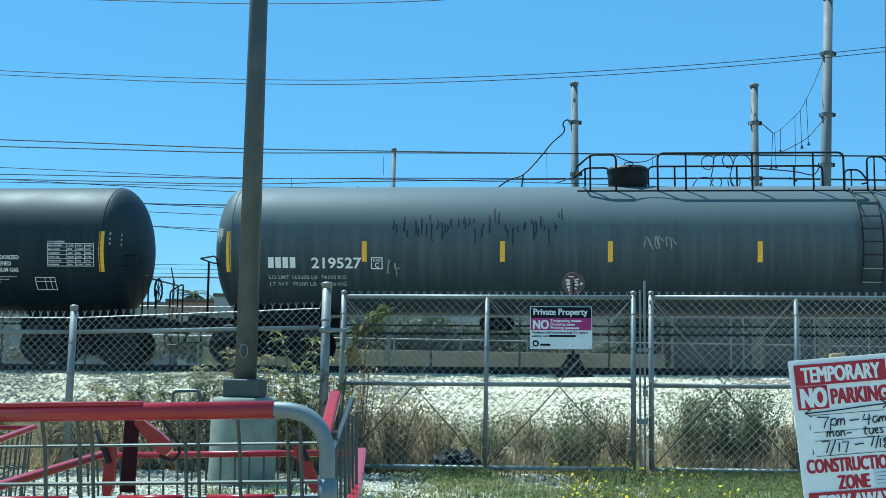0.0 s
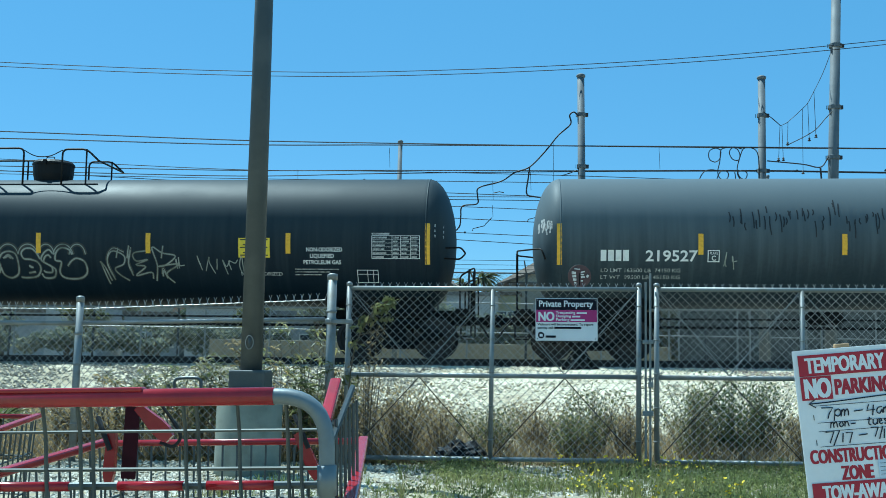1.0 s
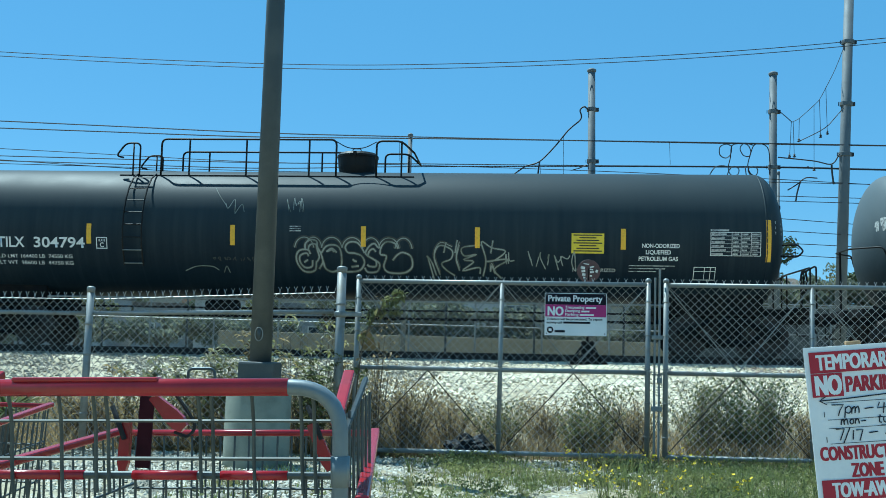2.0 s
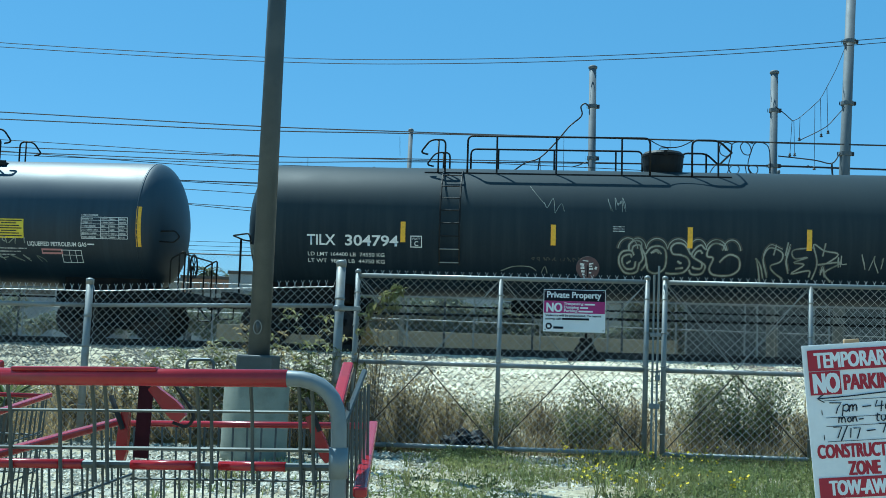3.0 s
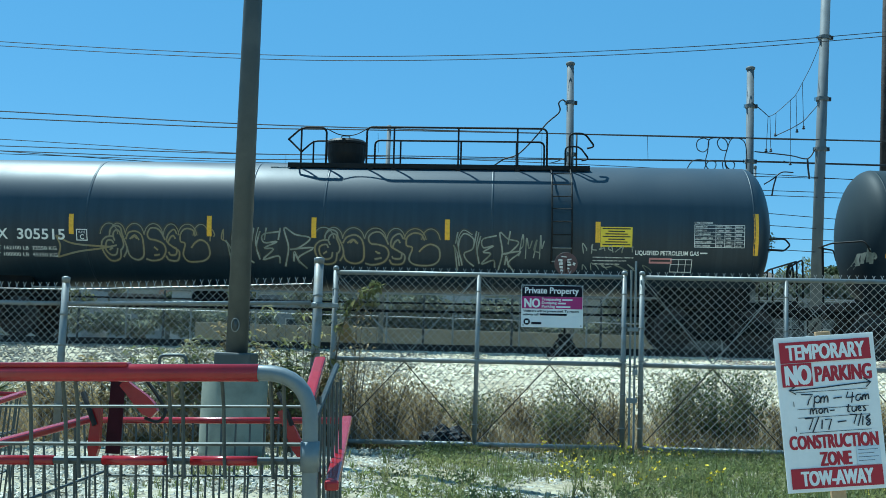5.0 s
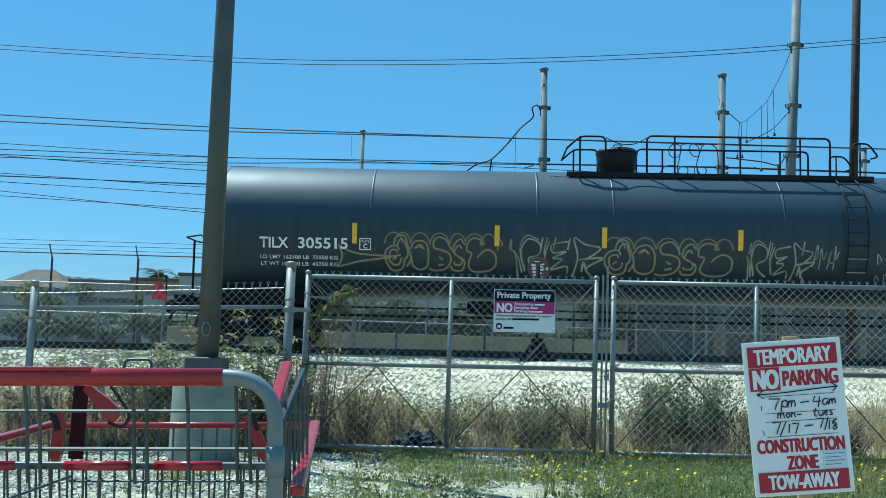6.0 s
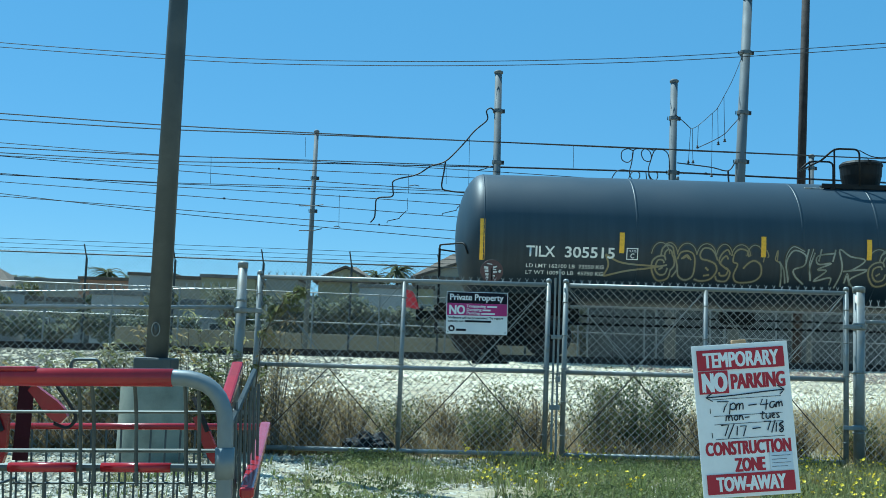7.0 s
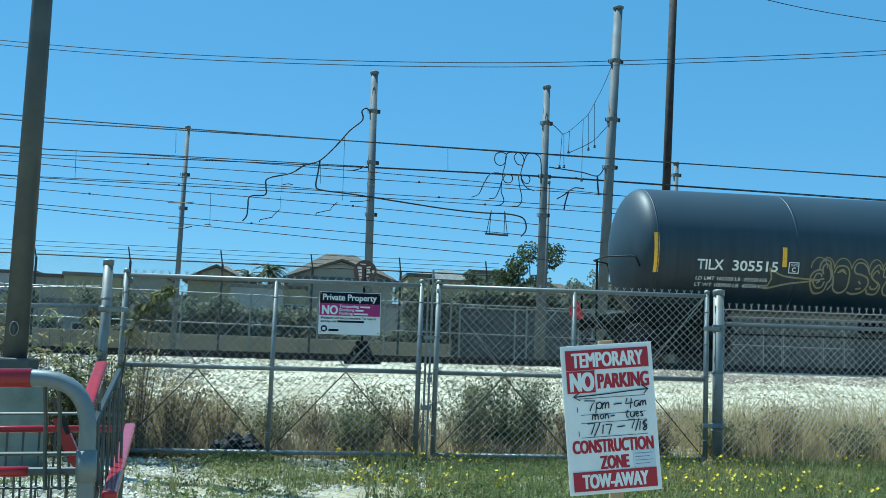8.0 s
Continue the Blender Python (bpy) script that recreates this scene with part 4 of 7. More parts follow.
def end_gear(car, s):
    """Platform sill, coupler, grab irons and brake parts of one end; s = -1 or 1."""
    X = lambda x: s * x
    bm = bmesh.new()
    add_box(bm, (min(X(6.9), X(10.3)), -0.32, 0.78), (max(X(6.9), X(10.3)), 0.32, 1.12), 0.03)
    add_box(bm, (min(X(9.9), X(10.2)), -1.35, 0.95), (max(X(9.9), X(10.2)), 1.35, 1.12), 0.02)
    sill = part("end_sill", bm, M_UNDER, car)
    cp = bmesh.new()
    add_box(cp, (min(X(10.25), X(10.62)), -0.09, 0.80), (max(X(10.25), X(10.62)), 0.09, 0.98), 0.03)
    add_box(cp, (min(X(10.55), X(10.72)), -0.16, 0.74), (max(X(10.55), X(10.72)), 0.12, 1.04), 0.04)
    part("coupler", cp, M_UNDER, sill)
    part("air_hose", tube(spline([(X(10.3), -0.35, 0.9), (X(10.5), -0.38, 0.7), (X(10.62), -0.3, 0.5)], 6), 0.022, 8), M_RUBBER, sill)
    part("cradle", box((min(X(7.3), X(9.3)), -0.8, 0.95), (max(X(7.3), X(9.3)), 0.8, 1.6), 0.05), M_UNDER, car)
    if s < 0:
        rail = [(X(9.58), -1.2, 2.25), (X(9.66), -1.12, 2.5), (X(10.2), -0.55, 2.5), (X(10.2), 0.55, 2.5), (X(9.66), 1.12, 2.5), (X(9.58), 1.2, 2.25)]
        bow = part("end_handrail", tube(rounded(rail, 0.1), 0.02, 8), M_BLACKMETAL, car, smooth=True)
        part("post", tube([(X(10.2), 0.2, 1.1), (X(10.2), 0.2, 2.5)], 0.028, 8), M_BLACKMETAL, bow)
    for y in (-1.3, 1.3):
        if s > 0:
            part("grab_iron", tube(rounded([(X(10.0), y, 1.1), (X(10.0), y, 1.85), (X(10.33), y, 2.05), (X(10.33), y, 1.1)], 0.08), 0.02, 8), M_BLACKMETAL, car, smooth=True)
        part("step", tube(rounded([(X(9.9), y, 1.0), (X(9.9), y, 0.5), (X(10.25), y, 0.5), (X(10.25), y, 1.0)], 0.04), 0.018, 6), M_BLACKMETAL, car)
    if s > 0:
        part("end_rail", tube(rounded([(X(10.2), -1.3, 1.1), (X(10.2), -1.3, 2.0), (X(10.2), 1.3, 2.0), (X(10.2), 1.3, 1.1)], 0.08), 0.02, 8), M_BLACKMETAL, car, smooth=True)
    if s > 0:
        part("grab_loop", tube(rounded([(X(9.35), -1.05, 2.5), (X(10.0), -1.1, 2.52), (X(10.12), -1.1, 2.38), (X(9.98), -1.1, 2.25), (X(9.5), -1.05, 2.28)], 0.06), 0.02, 8), M_BLACKMETAL, car, smooth=True)
        wheel = part("brake_wheel", bmesh.new(), M_BLACKMETAL, car)
        bm = bmesh.new()
        add_tube(bm, [Vector((X(10.28), -0.45 + 0.27 * math.cos(a), 1.75 + 0.27 * math.sin(a))) for a in [k * math.tau / 20 for k in range(20)]], 0.022, 6, True)
        for k in range(4):
            a = k * math.pi / 4
            add_tube(bm, [(X(10.28), -0.45 + 0.26 * math.cos(a), 1.75 + 0.26 * math.sin(a)), (X(10.28), -0.45 - 0.26 * math.cos(a), 1.75 - 0.26 * math.sin(a))], 0.012, 6)
        bm.to_mesh(wheel.data)
        bm.free()
        part("brake_stand", box((min(X(10.2), X(10.25)), -0.47, 1.1), (max(X(10.2), X(10.25)), -0.43, 1.75), 0.01), M_UNDER, car)


def frame_lines(x0, x1, z0, z1, parent, cols=(), rows=(), t=0.014, name="outline"):
    """A painted box outline with inner lines."""
    for a, b, c, d in ((x0, x1, z0, z0 + t), (x0, x1, z1 - t, z1), (x0, x0 + t, z0, z1), (x1 - t, x1, z0, z1)):
        patch(name, a, b, c, d, M_WHITE, parent)
    for x in cols:
        patch(name, x, x + t * 0.8, z0, z1, M_WHITE, parent)
    for z in rows:
        patch(name, x0, x1, z, z + t * 0.7, M_WHITE, parent)


def test_table(car, x0, x1, z0, z1):
    rng = random.Random(int(x0 * 100))
    frame_lines(x0, x1, z0, z1 - 0.06, car, [x0 + (x1 - x0) * k for k in (0.42, 0.6, 0.8)], [z0 + (z1 - 0.06 - z0) * k / 6 for k in range(1, 6)], 0.012)
    patch("title_bar", x0, x0 + 0.4, z1 - 0.04, z1, M_WHITEWORN, car)
    for r in range(6):
        z = z0 + (z1 - 0.06 - z0) * (r + 0.25) / 6
        for a, b in ((0.02, 0.38), (0.44, 0.58), (0.62, 0.78), (0.82, 0.97)):
            b = a + (b - a) * rng.uniform(0.6, 1)
            patch("print_bar", x0 + (x1 - x0) * a, x0 + (x1 - x0) * b, z, z + 0.035, M_WHITEWORN, car)


def placard(car, x0, x1, z0, z1):
    patch("placard", x0, x1, z0, z1, M_PLACARD, car, 0.006, "yellow warning placard with black print")
    n = 7
    for i in range(n):
        z = z0 + (z1 - z0) * (i + 0.7) / (n + 0.6)
        m = (x1 - x0) * (0.06 + 0.09 * (i % 3))
        patch("print_bar", x0 + m, x1 - m, z, z + (z1 - z0) * 0.055, M_BLACKPRINT, car, 0.0085)


def tank_car(key, label, s, stripes, low=0.0):
    car = thing("tank_car", label, "tank car", group="train")
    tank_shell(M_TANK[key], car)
    for x in (-HALF + 0.27, HALF - 0.27):
        bm = lathe([(TANK_R + 0.001, x - 0.02), (TANK_R + 0.005, x), (TANK_R + 0.001, x + 0.02)], 72, "x")
        bmesh.ops.translate(bm, verts=bm.verts, vec=(0, 0, TANK_Z))
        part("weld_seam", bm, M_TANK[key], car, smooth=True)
    for x in (-5.79, -2.05, -0.34, 3.45) if key == "C" else ():
        bm = lathe([(TANK_R + 0.0005, s * x - 0.03), (TANK_R + 0.002, s * x), (TANK_R + 0.0005, s * x + 0.03)], 72, "x")
        bmesh.ops.translate(bm, verts=bm.verts, vec=(0, 0, TANK_Z))
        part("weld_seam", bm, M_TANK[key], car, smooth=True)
    for x in (-9.27, 9.27):
        patch("reflective_strip", x - 0.055, x + 0.055, TANK_Z - 0.62, TANK_Z + 0.30, M_YELLOW, car, 0.007)
    for x in stripes:
        patch("reflective_strip", x - 0.055, x + 0.055, TANK_Z - 0.39, TANK_Z + 0.07, M_YELLOW, car, 0.009)
    walkway(car, s, low)
    for e in (-1, 1):
        end_gear(car, e)
    part("bottom_rail", tube([(-7.6, -0.75, 0.75), (7.6, -0.75, 0.75)], 0.03, 6), M_UNDER, car)
    for z, y, m in ((1.14, -0.95, M_GALV), (0.93, -0.9, M_UNDER)):
        part("side_pipe", tube([(-7.2, y, z), (7.2, y, z)], 0.022, 6), m, car)
    part("brake_cylinder", lathe([(0.12, -0.4), (0.16, -0.3), (0.16, 0.3), (0.12, 0.4)], 16, "x"), M_UNDER, car).matrix_local = pose(-3.2, -0.3, 1.0)
    ws = truck(-8.5, car) + truck(8.5, car)
    return car, ws


def mark_text(car, code, number, x, z, size, width, load, tare, plate_x, as_bars=False):
    w = on_tank
    if as_bars:
        for i in range(4):
            patch("code_bar", x + i * 0.165, x + i * 0.165 + 0.125, z, z + 0.24, M_WHITE, car, 0.005)
        letters("number", number, size, x + 0.98, z, M_WHITE, car, w, width=width - 0.98, bold=0.006)
    else:
        letters("number", code, size, x, z, M_WHITE, car, w, width=0.65, bold=0.006)
        letters("number", number, size, x + 0.85, z, M_WHITE, car, w, width=width - 0.85, bold=0.006)
    letters("load_text", load, 0.115, x, z - 0.24, M_WHITEWORN if as_bars else M_WHITE, car, w, width=1.75, bold=0.0004)
    letters("tare_text", tare, 0.115, x, z - 0.385, M_WHITEWORN if as_bars else M_WHITE, car, w, width=1.75, bold=0.0004)
    frame_lines(plate_x - 0.13, plate_x + 0.13, z - 0.02, z + 0.24, car, t=0.02)
    letters("plate_text", "PLATE", 0.075, plate_x - 0.085, z + 0.145, M_WHITE, car, w, width=0.17)
    letters("plate_text", "C", 0.15, plate_x - 0.045, z + 0.015, M_WHITE, car, w, width=0.09, bold=0.003)


def head_marks(car, s):
    """Small worn stencil lines on the rounded head."""
    for i in range(3):
        z = 2.95 - 0.12 * i
        patch("head_print_bar", s * 9.52 - 0.1, s * 9.52 + 0.1, z, z + 0.06, M_WHITEWORN, car, 0.01)


def build_train():
    cars = []
    a, wa = tank_car("A", "dusty black pressure tank car with white markings and drips", 1, (-6.17, -3.07, -0.68, 2.59, 5.9), 0.11)
    mark_text(a, "", "219527", -8.36, 2.19, 0.33, 2.12, "LD LMT 163500 LB  74150 KG", "LT WT  99500 LB  45150 KG", -5.89, True)
    rng = random.Random(4)
    spray("paint_drips", [[(x, z), (x + rng.uniform(-0.02, 0.02), z - d * 0.5), (x + rng.uniform(-0.02, 0.02), z - d)] for x, z, d in
          [(-5.5 + 3.9 * (i / 46) + rng.uniform(-0.06, 0.06), 3.45 - 0.25 * abs(math.sin(i * 0.35)) + rng.uniform(-0.2, 0.15), rng.uniform(0.1, 0.45)) for i in range(46)]], 0.014, M_BLACKPRINT, a, "thin black runs of paint")
    scribble_tag(0.0, 0.75, 2.6, 2.95, 6, 11, a, M_GRAF)
    scribble_tag(-9.74, -9.42, 2.78, 3.2, 5, 12, a, M_WHITEWORN, 0.016)
    scribble_tag(-5.7, -5.4, 2.0, 2.4, 2, 13, a, M_GRAF)
    b, wb = tank_car("B", "matt black pressure tank car with pale bubble graffiti", -1, (-6.05, -2.69, 0.31, 2.88, 6.11), 0.11)
    mark_text(b, "TILX", "304794", -8.23, 2.24, 0.33, 2.06, "LD LMT 164400 LB  74550 KG", "LT WT  98600 LB  44750 KG", -5.75)
    bubble_tag(-1.24, 1.42, 1.74, 2.5, 5, 21, b, M_GRAF, 0.022, M_GRAFHAZE)
    bubble_tag(1.8, 3.4, 1.74, 2.42, 3, 22, b, M_GRAF, 0.018, M_GRAFHAZE)
    scribble_tag(3.4, 3.7, 1.95, 2.3, 2, 23, b, M_GRAF)
    scribble_tag(3.98, 5.1, 1.85, 2.28, 6, 24, b, M_GRAF)
    spray("graffiti_tag", [[(-3.22, 3.7), (-3.08, 3.5), (-2.97, 3.36), (-2.87, 3.24)], [(-2.9, 3.3), (-2.83, 3.18), (-2.7, 3.4), (-2.66, 3.05)], [(-2.66, 3.05), (-2.52, 3.28), (-2.45, 3.1)]], 0.007, M_GRAF, b, "thin pale scratched tag")
    scribble_tag(-1.5, -1.05, 3.1, 3.45, 4, 26, b, M_GRAF, 0.006)
    spray("graffiti_tag", [[(-3.84, 1.76), (-3.55, 1.86), (-3.2, 1.86), (-3.05, 1.78)], [(-2.94, 1.73), (-2.86, 1.87), (-2.8, 1.73)]], 0.01, M_GRAF, b, "thin pale paint arc")
    scribble_tag(-3.2, -1.8, 1.98, 2.08, 12, 27, b, M_GRAFHAZE, 0.008)
    scribble_tag(-9.74, -9.48, 1.9, 2.35, 4, 28, b, M_GRAF, 0.02)
    for i in range(3):
        patch("print_bar", -1.38, -1.12, 2.66 + 0.05 * i, 2.685 + 0.05 * i, M_WHITEWORN, b)
    placard(b, 4.97, 5.69, 2.24, 2.68)
    for i, t in enumerate(("NON-ODORIZED", "LIQUEFIED", "PETROLEUM GAS")):
        letters("stencil_text", t, 0.125, (6.52, 6.6, 6.45)[i], 2.38 - 0.14 * i, M_WHITE, b, on_tank, width=(0.82, 0.55, 0.86)[i], bold=0.003)
    for i in range(3):
        patch("print_bar", 6.25, 7.25 - 0.2 * i, 1.98 - 0.06 * i, 2.0 - 0.06 * i, M_WHITEWORN, b)
    letters("stencil_text", "NON ODORIZED", 0.1, 5.0, 1.85, M_WHITEWORN, b, on_tank, width=0.95, bold=0.002)
    test_table(b, 8.01, 9.1, 2.22, 2.8)
    frame_lines(7.67, 8.15, 1.7, 1.98, b, (7.9, 8.03), (1.88,))
    head_marks(b, 1)
    c, wc = tank_car("C", "glossy black pressure tank car covered in yellowish graffiti", 1, (-6.14, -2.95, -0.56, 2.45, 5.8))
    mark_text(c, "TILX", "305515", -8.28, 2.21, 0.33, 1.97, "LD LMT 162100 LB  73550 KG", "LT WT 100900 LB  45750 KG", -5.9)
    spray("graffiti_arrow", [[(-6.5, 2.3), (-6.42, 2.06), (-6.52, 1.82)], [(-6.5, 2.3), (-6.1, 2.12), (-5.2, 2.06)], [(-6.52, 1.82), (-6.0, 1.95), (-5.5, 2.02), (-5.1, 2.1)]], 0.02, M_GRAFY, c)
    bubble_tag(-5.45, -2.95, 1.74, 2.56, 5, 31, c, M_GRAFY, 0.022, M_GRAFHAZE)
    scribble_tag(-2.95, -2.6, 2.2, 2.5, 2, 32, c, M_GRAFY, 0.014)
    bubble_tag(-2.55, -0.8, 1.74, 2.5, 3, 33, c, M_GRAF, 0.022, M_GRAFHAZE)
    bubble_tag(-0.55, 2.3, 1.74, 2.54, 5, 34, c, M_GRAFY, 0.022, M_GRAFHAZE)
    bubble_tag(2.6, 3.95, 1.74, 2.48, 3, 35, c, M_GRAF, 0.02, M_GRAFHAZE)
    scribble_tag(4.0, 4.65, 1.8, 2.5, 4, 36, c, M_GRAF, 0.014)
    scribble_tag(5.35, 6.6, 2.08, 2.32, 6, 37, c, M_GRAF, 0.012)
    scribble_tag(5.3, 7.0, 1.72, 1.9, 6, 38, c, M_GRAF, 0.01)
    placard(c, 5.86, 6.56, 2.24, 2.68)
    letters("stencil_text", "LIQUEFIED PETROLEUM GAS", 0.13, 6.63, 2.08, M_WHITE, c, on_tank, width=1.4, bold=0.003)
    patch("arrow_bar", 8.06, 8.22, 2.12, 2.15, M_WHITE, c)
    patch("number_panel", 6.95, 7.45, 1.9, 2.02, mat("pink_panel", (0.45, 0.2, 0.2), 0.6, vary=0.15, bump=0), c)
    patch("print_bar", 6.98, 7.42, 1.94, 1.98, M_BLACKPRINT, c, 0.0065)
    for i in range(3):
        patch("print_bar", 5.7, 6.6 - 0.15 * i, 2.0 - 0.07 * i, 2.025 - 0.07 * i, M_WHITEWORN, c)
    test_table(c, 7.92, 9.02, 2.26, 2.82)
    frame_lines(7.42, 7.9, 1.72, 2.0, c, (7.6, 7.75), (1.88,))
    flag = bmesh.new()
    vs = [flag.verts.new(p) for p in ((-11.02, -0.3, 1.05), (-10.64, -0.28, 1.0), (-10.78, -0.3, 1.40), (-10.96, -0.32, 1.46), (-11.0, -0.22, 1.07), (-10.66, -0.2, 1.0), (-10.8, -0.24, 1.39), (-10.94, -0.25, 1.43))]
    for f in ((0, 1, 2, 3), (7, 6, 5, 4), (0, 4, 5, 1), (1, 5, 6, 2), (2, 6, 7, 3), (3, 7, 4, 0)):
        flag.faces.new([vs[i] for i in f])
    part("end_flag", flag, M_FLAG, c, "bright red end-of-train flag")
    part("flag_staff", tube([(-10.7, -0.26, 0.85), (-10.7, -0.26, 1.62)], 0.018, 6), M_UNDER, c)
    return [("A", a, wa, 2.97), ("B", b, wb, -18.515), ("C", c, wc, -39.93)]


def travel(t):
    """How far the train has gone after t seconds; it slows a little."""
    return 7.341 * t - 0.009 * t * t - 0.001459 * t ** 3


# ---- shopping carts ----
def shopping_cart(m, label):
    """Warehouse cart seen from its push handle; x across, y ahead, z up; origin on the ground under the handle's middle."""
    c = thing("shopping_cart", label, "shopping cart", m, group="shopping carts")
    W = 0.345
    part("handle_frame", tube(rounded([(-W, 0.0, 0.12), (-W, 0.0, 0.978), (W, 0.0, 0.978), (W, 0.0, 0.12)], 0.075, 8), 0.0122, 14), M_CARTGREY, c, smooth=True)
    part("grip", tube([(-0.265, 0, 0.978), (0.265, 0, 0.978)], 0.0135, 16), M_RED, c, "glossy red plastic grip", True)
    part("grip_label", box((-0.165, -0.012, 0.987), (0.065, 0.012, 0.994), 0.003), M_RED, c)
    for x in (-W, W):
        part("joint_collar", tube([(x, 0, 0.83), (x, 0, 0.875)], 0.0145, 12), M_CARTGREY, c, smooth=True)
        s = 1 if x > 0 else -1
        part("arm_cover", box((-0.010, -0.105, -0.008), (0.010, 0.105, 0.008), 0.004, Matrix.Translation((s * 0.322, 0.16, 0.958)) @ Matrix.Rotation(radians(3.4 * s), 4, "Z") @ Matrix.Rotation(radians(20.5), 4, "X")), M_RED, c, "red plastic arm cover")
        part("arm_wire", tube([(x, 0.02, 0.9), (x, 0.26, 0.985)], 0.005, 6), M_CARTWIRE, c)
        for k in range(7):
            y = 0.04 + 0.045 * k
            part("side_wire", tube([(x, y, 0.93 + 0.1 * y), (x, y, 0.45)], 0.003, 6), M_CARTWIRE, c)
        # rim of the basket
        part("basket_rim", box((-0.011, -0.13, -0.008), (0.011, 0.64, 0.008), 0.004, Matrix.Translation((s * 0.362, 0.14, 0.816)) @ Matrix.Rotation(radians(s * 6.4), 4, "Z") @ Matrix.Rotation(radians(3.8), 4, "X")), M_RED, c, "red plastic basket rim")
        for k in range(16):
            y = 0.14 + 0.042 * k
            xt = s * (0.356 - 0.112 * (y - 0.14))
            part("side_wire", tube([(xt, y, 0.812 + 0.066 * (y - 0.14)), (xt * 0.9, y, 0.36)], 0.0026, 6), M_CARTWIRE, c)
        for z in (0.46, 0.58, 0.70):
            part("side_wire", tube([(x * 0.95, 0.05, z), (x * 0.76, 0.8, z + 0.04)], 0.003, 6), M_CARTWIRE, c)
    part("front_rim", tube([(-0.28, 0.80, 0.853), (0.28, 0.80, 0.853)], 0.0075, 10), M_RED, c, "red plastic front rim", True)
    for k in range(17):
        x = -0.28 + 0.56 * (k + 0.5) / 17
        part("front_wire", tube([(x, 0.80, 0.85), (x * 0.92, 0.77, 0.38)], 0.0026, 6), M_CARTWIRE, c)
    for z in (0.46, 0.58, 0.70):
        part("front_wire", tube([(-0.265, 0.79, z + 0.03), (0.265, 0.79, z + 0.03)], 0.003, 6), M_CARTWIRE, c)
    # child-seat back: sparse wires above, dense below
    for x in (-0.30, -0.275, -0.18, -0.10, -0.045, -0.025, 0.121, 0.141, 0.205, 0.28, 0.30):
        part("seat_wire", tube(spline([(x, 0.012, 0.972), (x, 0.028, 0.92), (x, 0.034, 0.86), (x + 0.002, 0.036, 0.815)], 3), 0.0032, 6), M_CARTWIRE, c)
    for z, r in ((0.925, 0.0025), (0.867, 0.0032)):
        part("cross_wire", tube([(-W, 0.04, z), (W - 0.02, 0.04, z)], r, 6), M_CARTWIRE, c)
    part("seat_bar", tube([(-W, 0.046, 0.841), (W, 0.046, 0.841)], 0.006, 8), M_CARTWIRE, c)
    for a, b in ((-0.30, -0.068), (0.010, 0.113), (0.150, 0.255)):
        part("bar_sleeve", tube([(a, 0.046, 0.841), (b, 0.046, 0.841)], 0.0075, 10), M_RED, c, "red bar sleeve", True)
    for k in range(28):
        x = -W + 2 * W * (k + 0.5) / 28
        part("rear_wire", tube([(x, 0.05, 0.836), (x * 0.98, 0.07, 0.36)], 0.0019, 5), M_CARTWIRE, c)
    for z in (0.775, 0.60, 0.45):
        part("rear_cross_wire", tube([(-W, 0.06, z), (W, 0.06, z)], 0.004, 6), M_CARTWIRE, c)
    # straps and buckles of the child seats
    part("seat_strap", box((-0.0125, -0.002, -0.085), (0.0125, 0.002, 0.05), 0.001, Matrix.Translation((-0.012, 0.16, 0.925)) @ Matrix.Rotation(radians(3), 4, "Y")), M_REDDARK, c, "dark red webbing strap")

    def clip(name, x, y, z, turn, w0, w1, ln, material, label):
        """A moulded strap clip: a flat body that widens to a shoulder and narrows to a tongue."""
        m = Matrix.Translation((x, y, z)) @ Matrix.Rotation(radians(turn), 4, "Y")
        prof = [(w0 * 0.5, 0.5), (w0 * 0.6, 0.3), (w1 * 0.5, -0.1), (w1 * 0.5, -0.32), (w1 * 0.3, -0.5)]
        ring = [(-a, b) for a, b in prof] + [(a, b) for a, b in prof[::-1]]
        bm = bmesh.new()
        front, back = [bm.verts.new(m @ Vector((a, -0.006, b * ln))) for a, b in ring], [bm.verts.new(m @ Vector((a, 0.006, b * ln))) for a, b in ring]
        bm.faces.new(front)
        bm.faces.new(back[::-1])
        for q in range(len(ring)):
            bm.faces.new((front[q - 1], back[q - 1], back[q], front[q]))
        return part(name, bm, material, c, label)
    buckle = clip("buckle", 0.040, 0.12, 0.934, -46, 0.014, 0.026, 0.075, M_RED, "red plastic buckle")
    part("buckle_loop", tube(spline([(0.052, 0.12, 0.962), (0.072, 0.12, 0.935), (0.084, 0.12, 0.912), (0.072, 0.12, 0.896), (0.05, 0.12, 0.902)], 5), 0.0028, 5), M_RUBBER, buckle)
    for x, lean in ((-0.062, 4), (0.278, -24)):
        clip("strap_end", x, 0.2, 0.872, lean, 0.014, 0.019, 0.085, M_RED, "red strap end with black loop")
        part("strap_loop", tube(spline([(x - 0.024, 0.2, 0.94), (x - 0.01, 0.19, 0.915), (x + 0.002, 0.19, 0.885)], 4), 0.0045, 5), M_RUBBER, c)
    part("top_hoop", tube(rounded([(-0.005, 0.36, 0.95), (-0.005, 0.36, 1.003), (0.046, 0.36, 1.003), (0.046, 0.36, 0.95)], 0.012), 0.003, 8), M_CARTWIRE, c)
    part("basket_floor", box((-W * 0.9, 0.1, 0.35), (W * 0.9, 0.82, 0.36)), M_CARTWIRE, c)
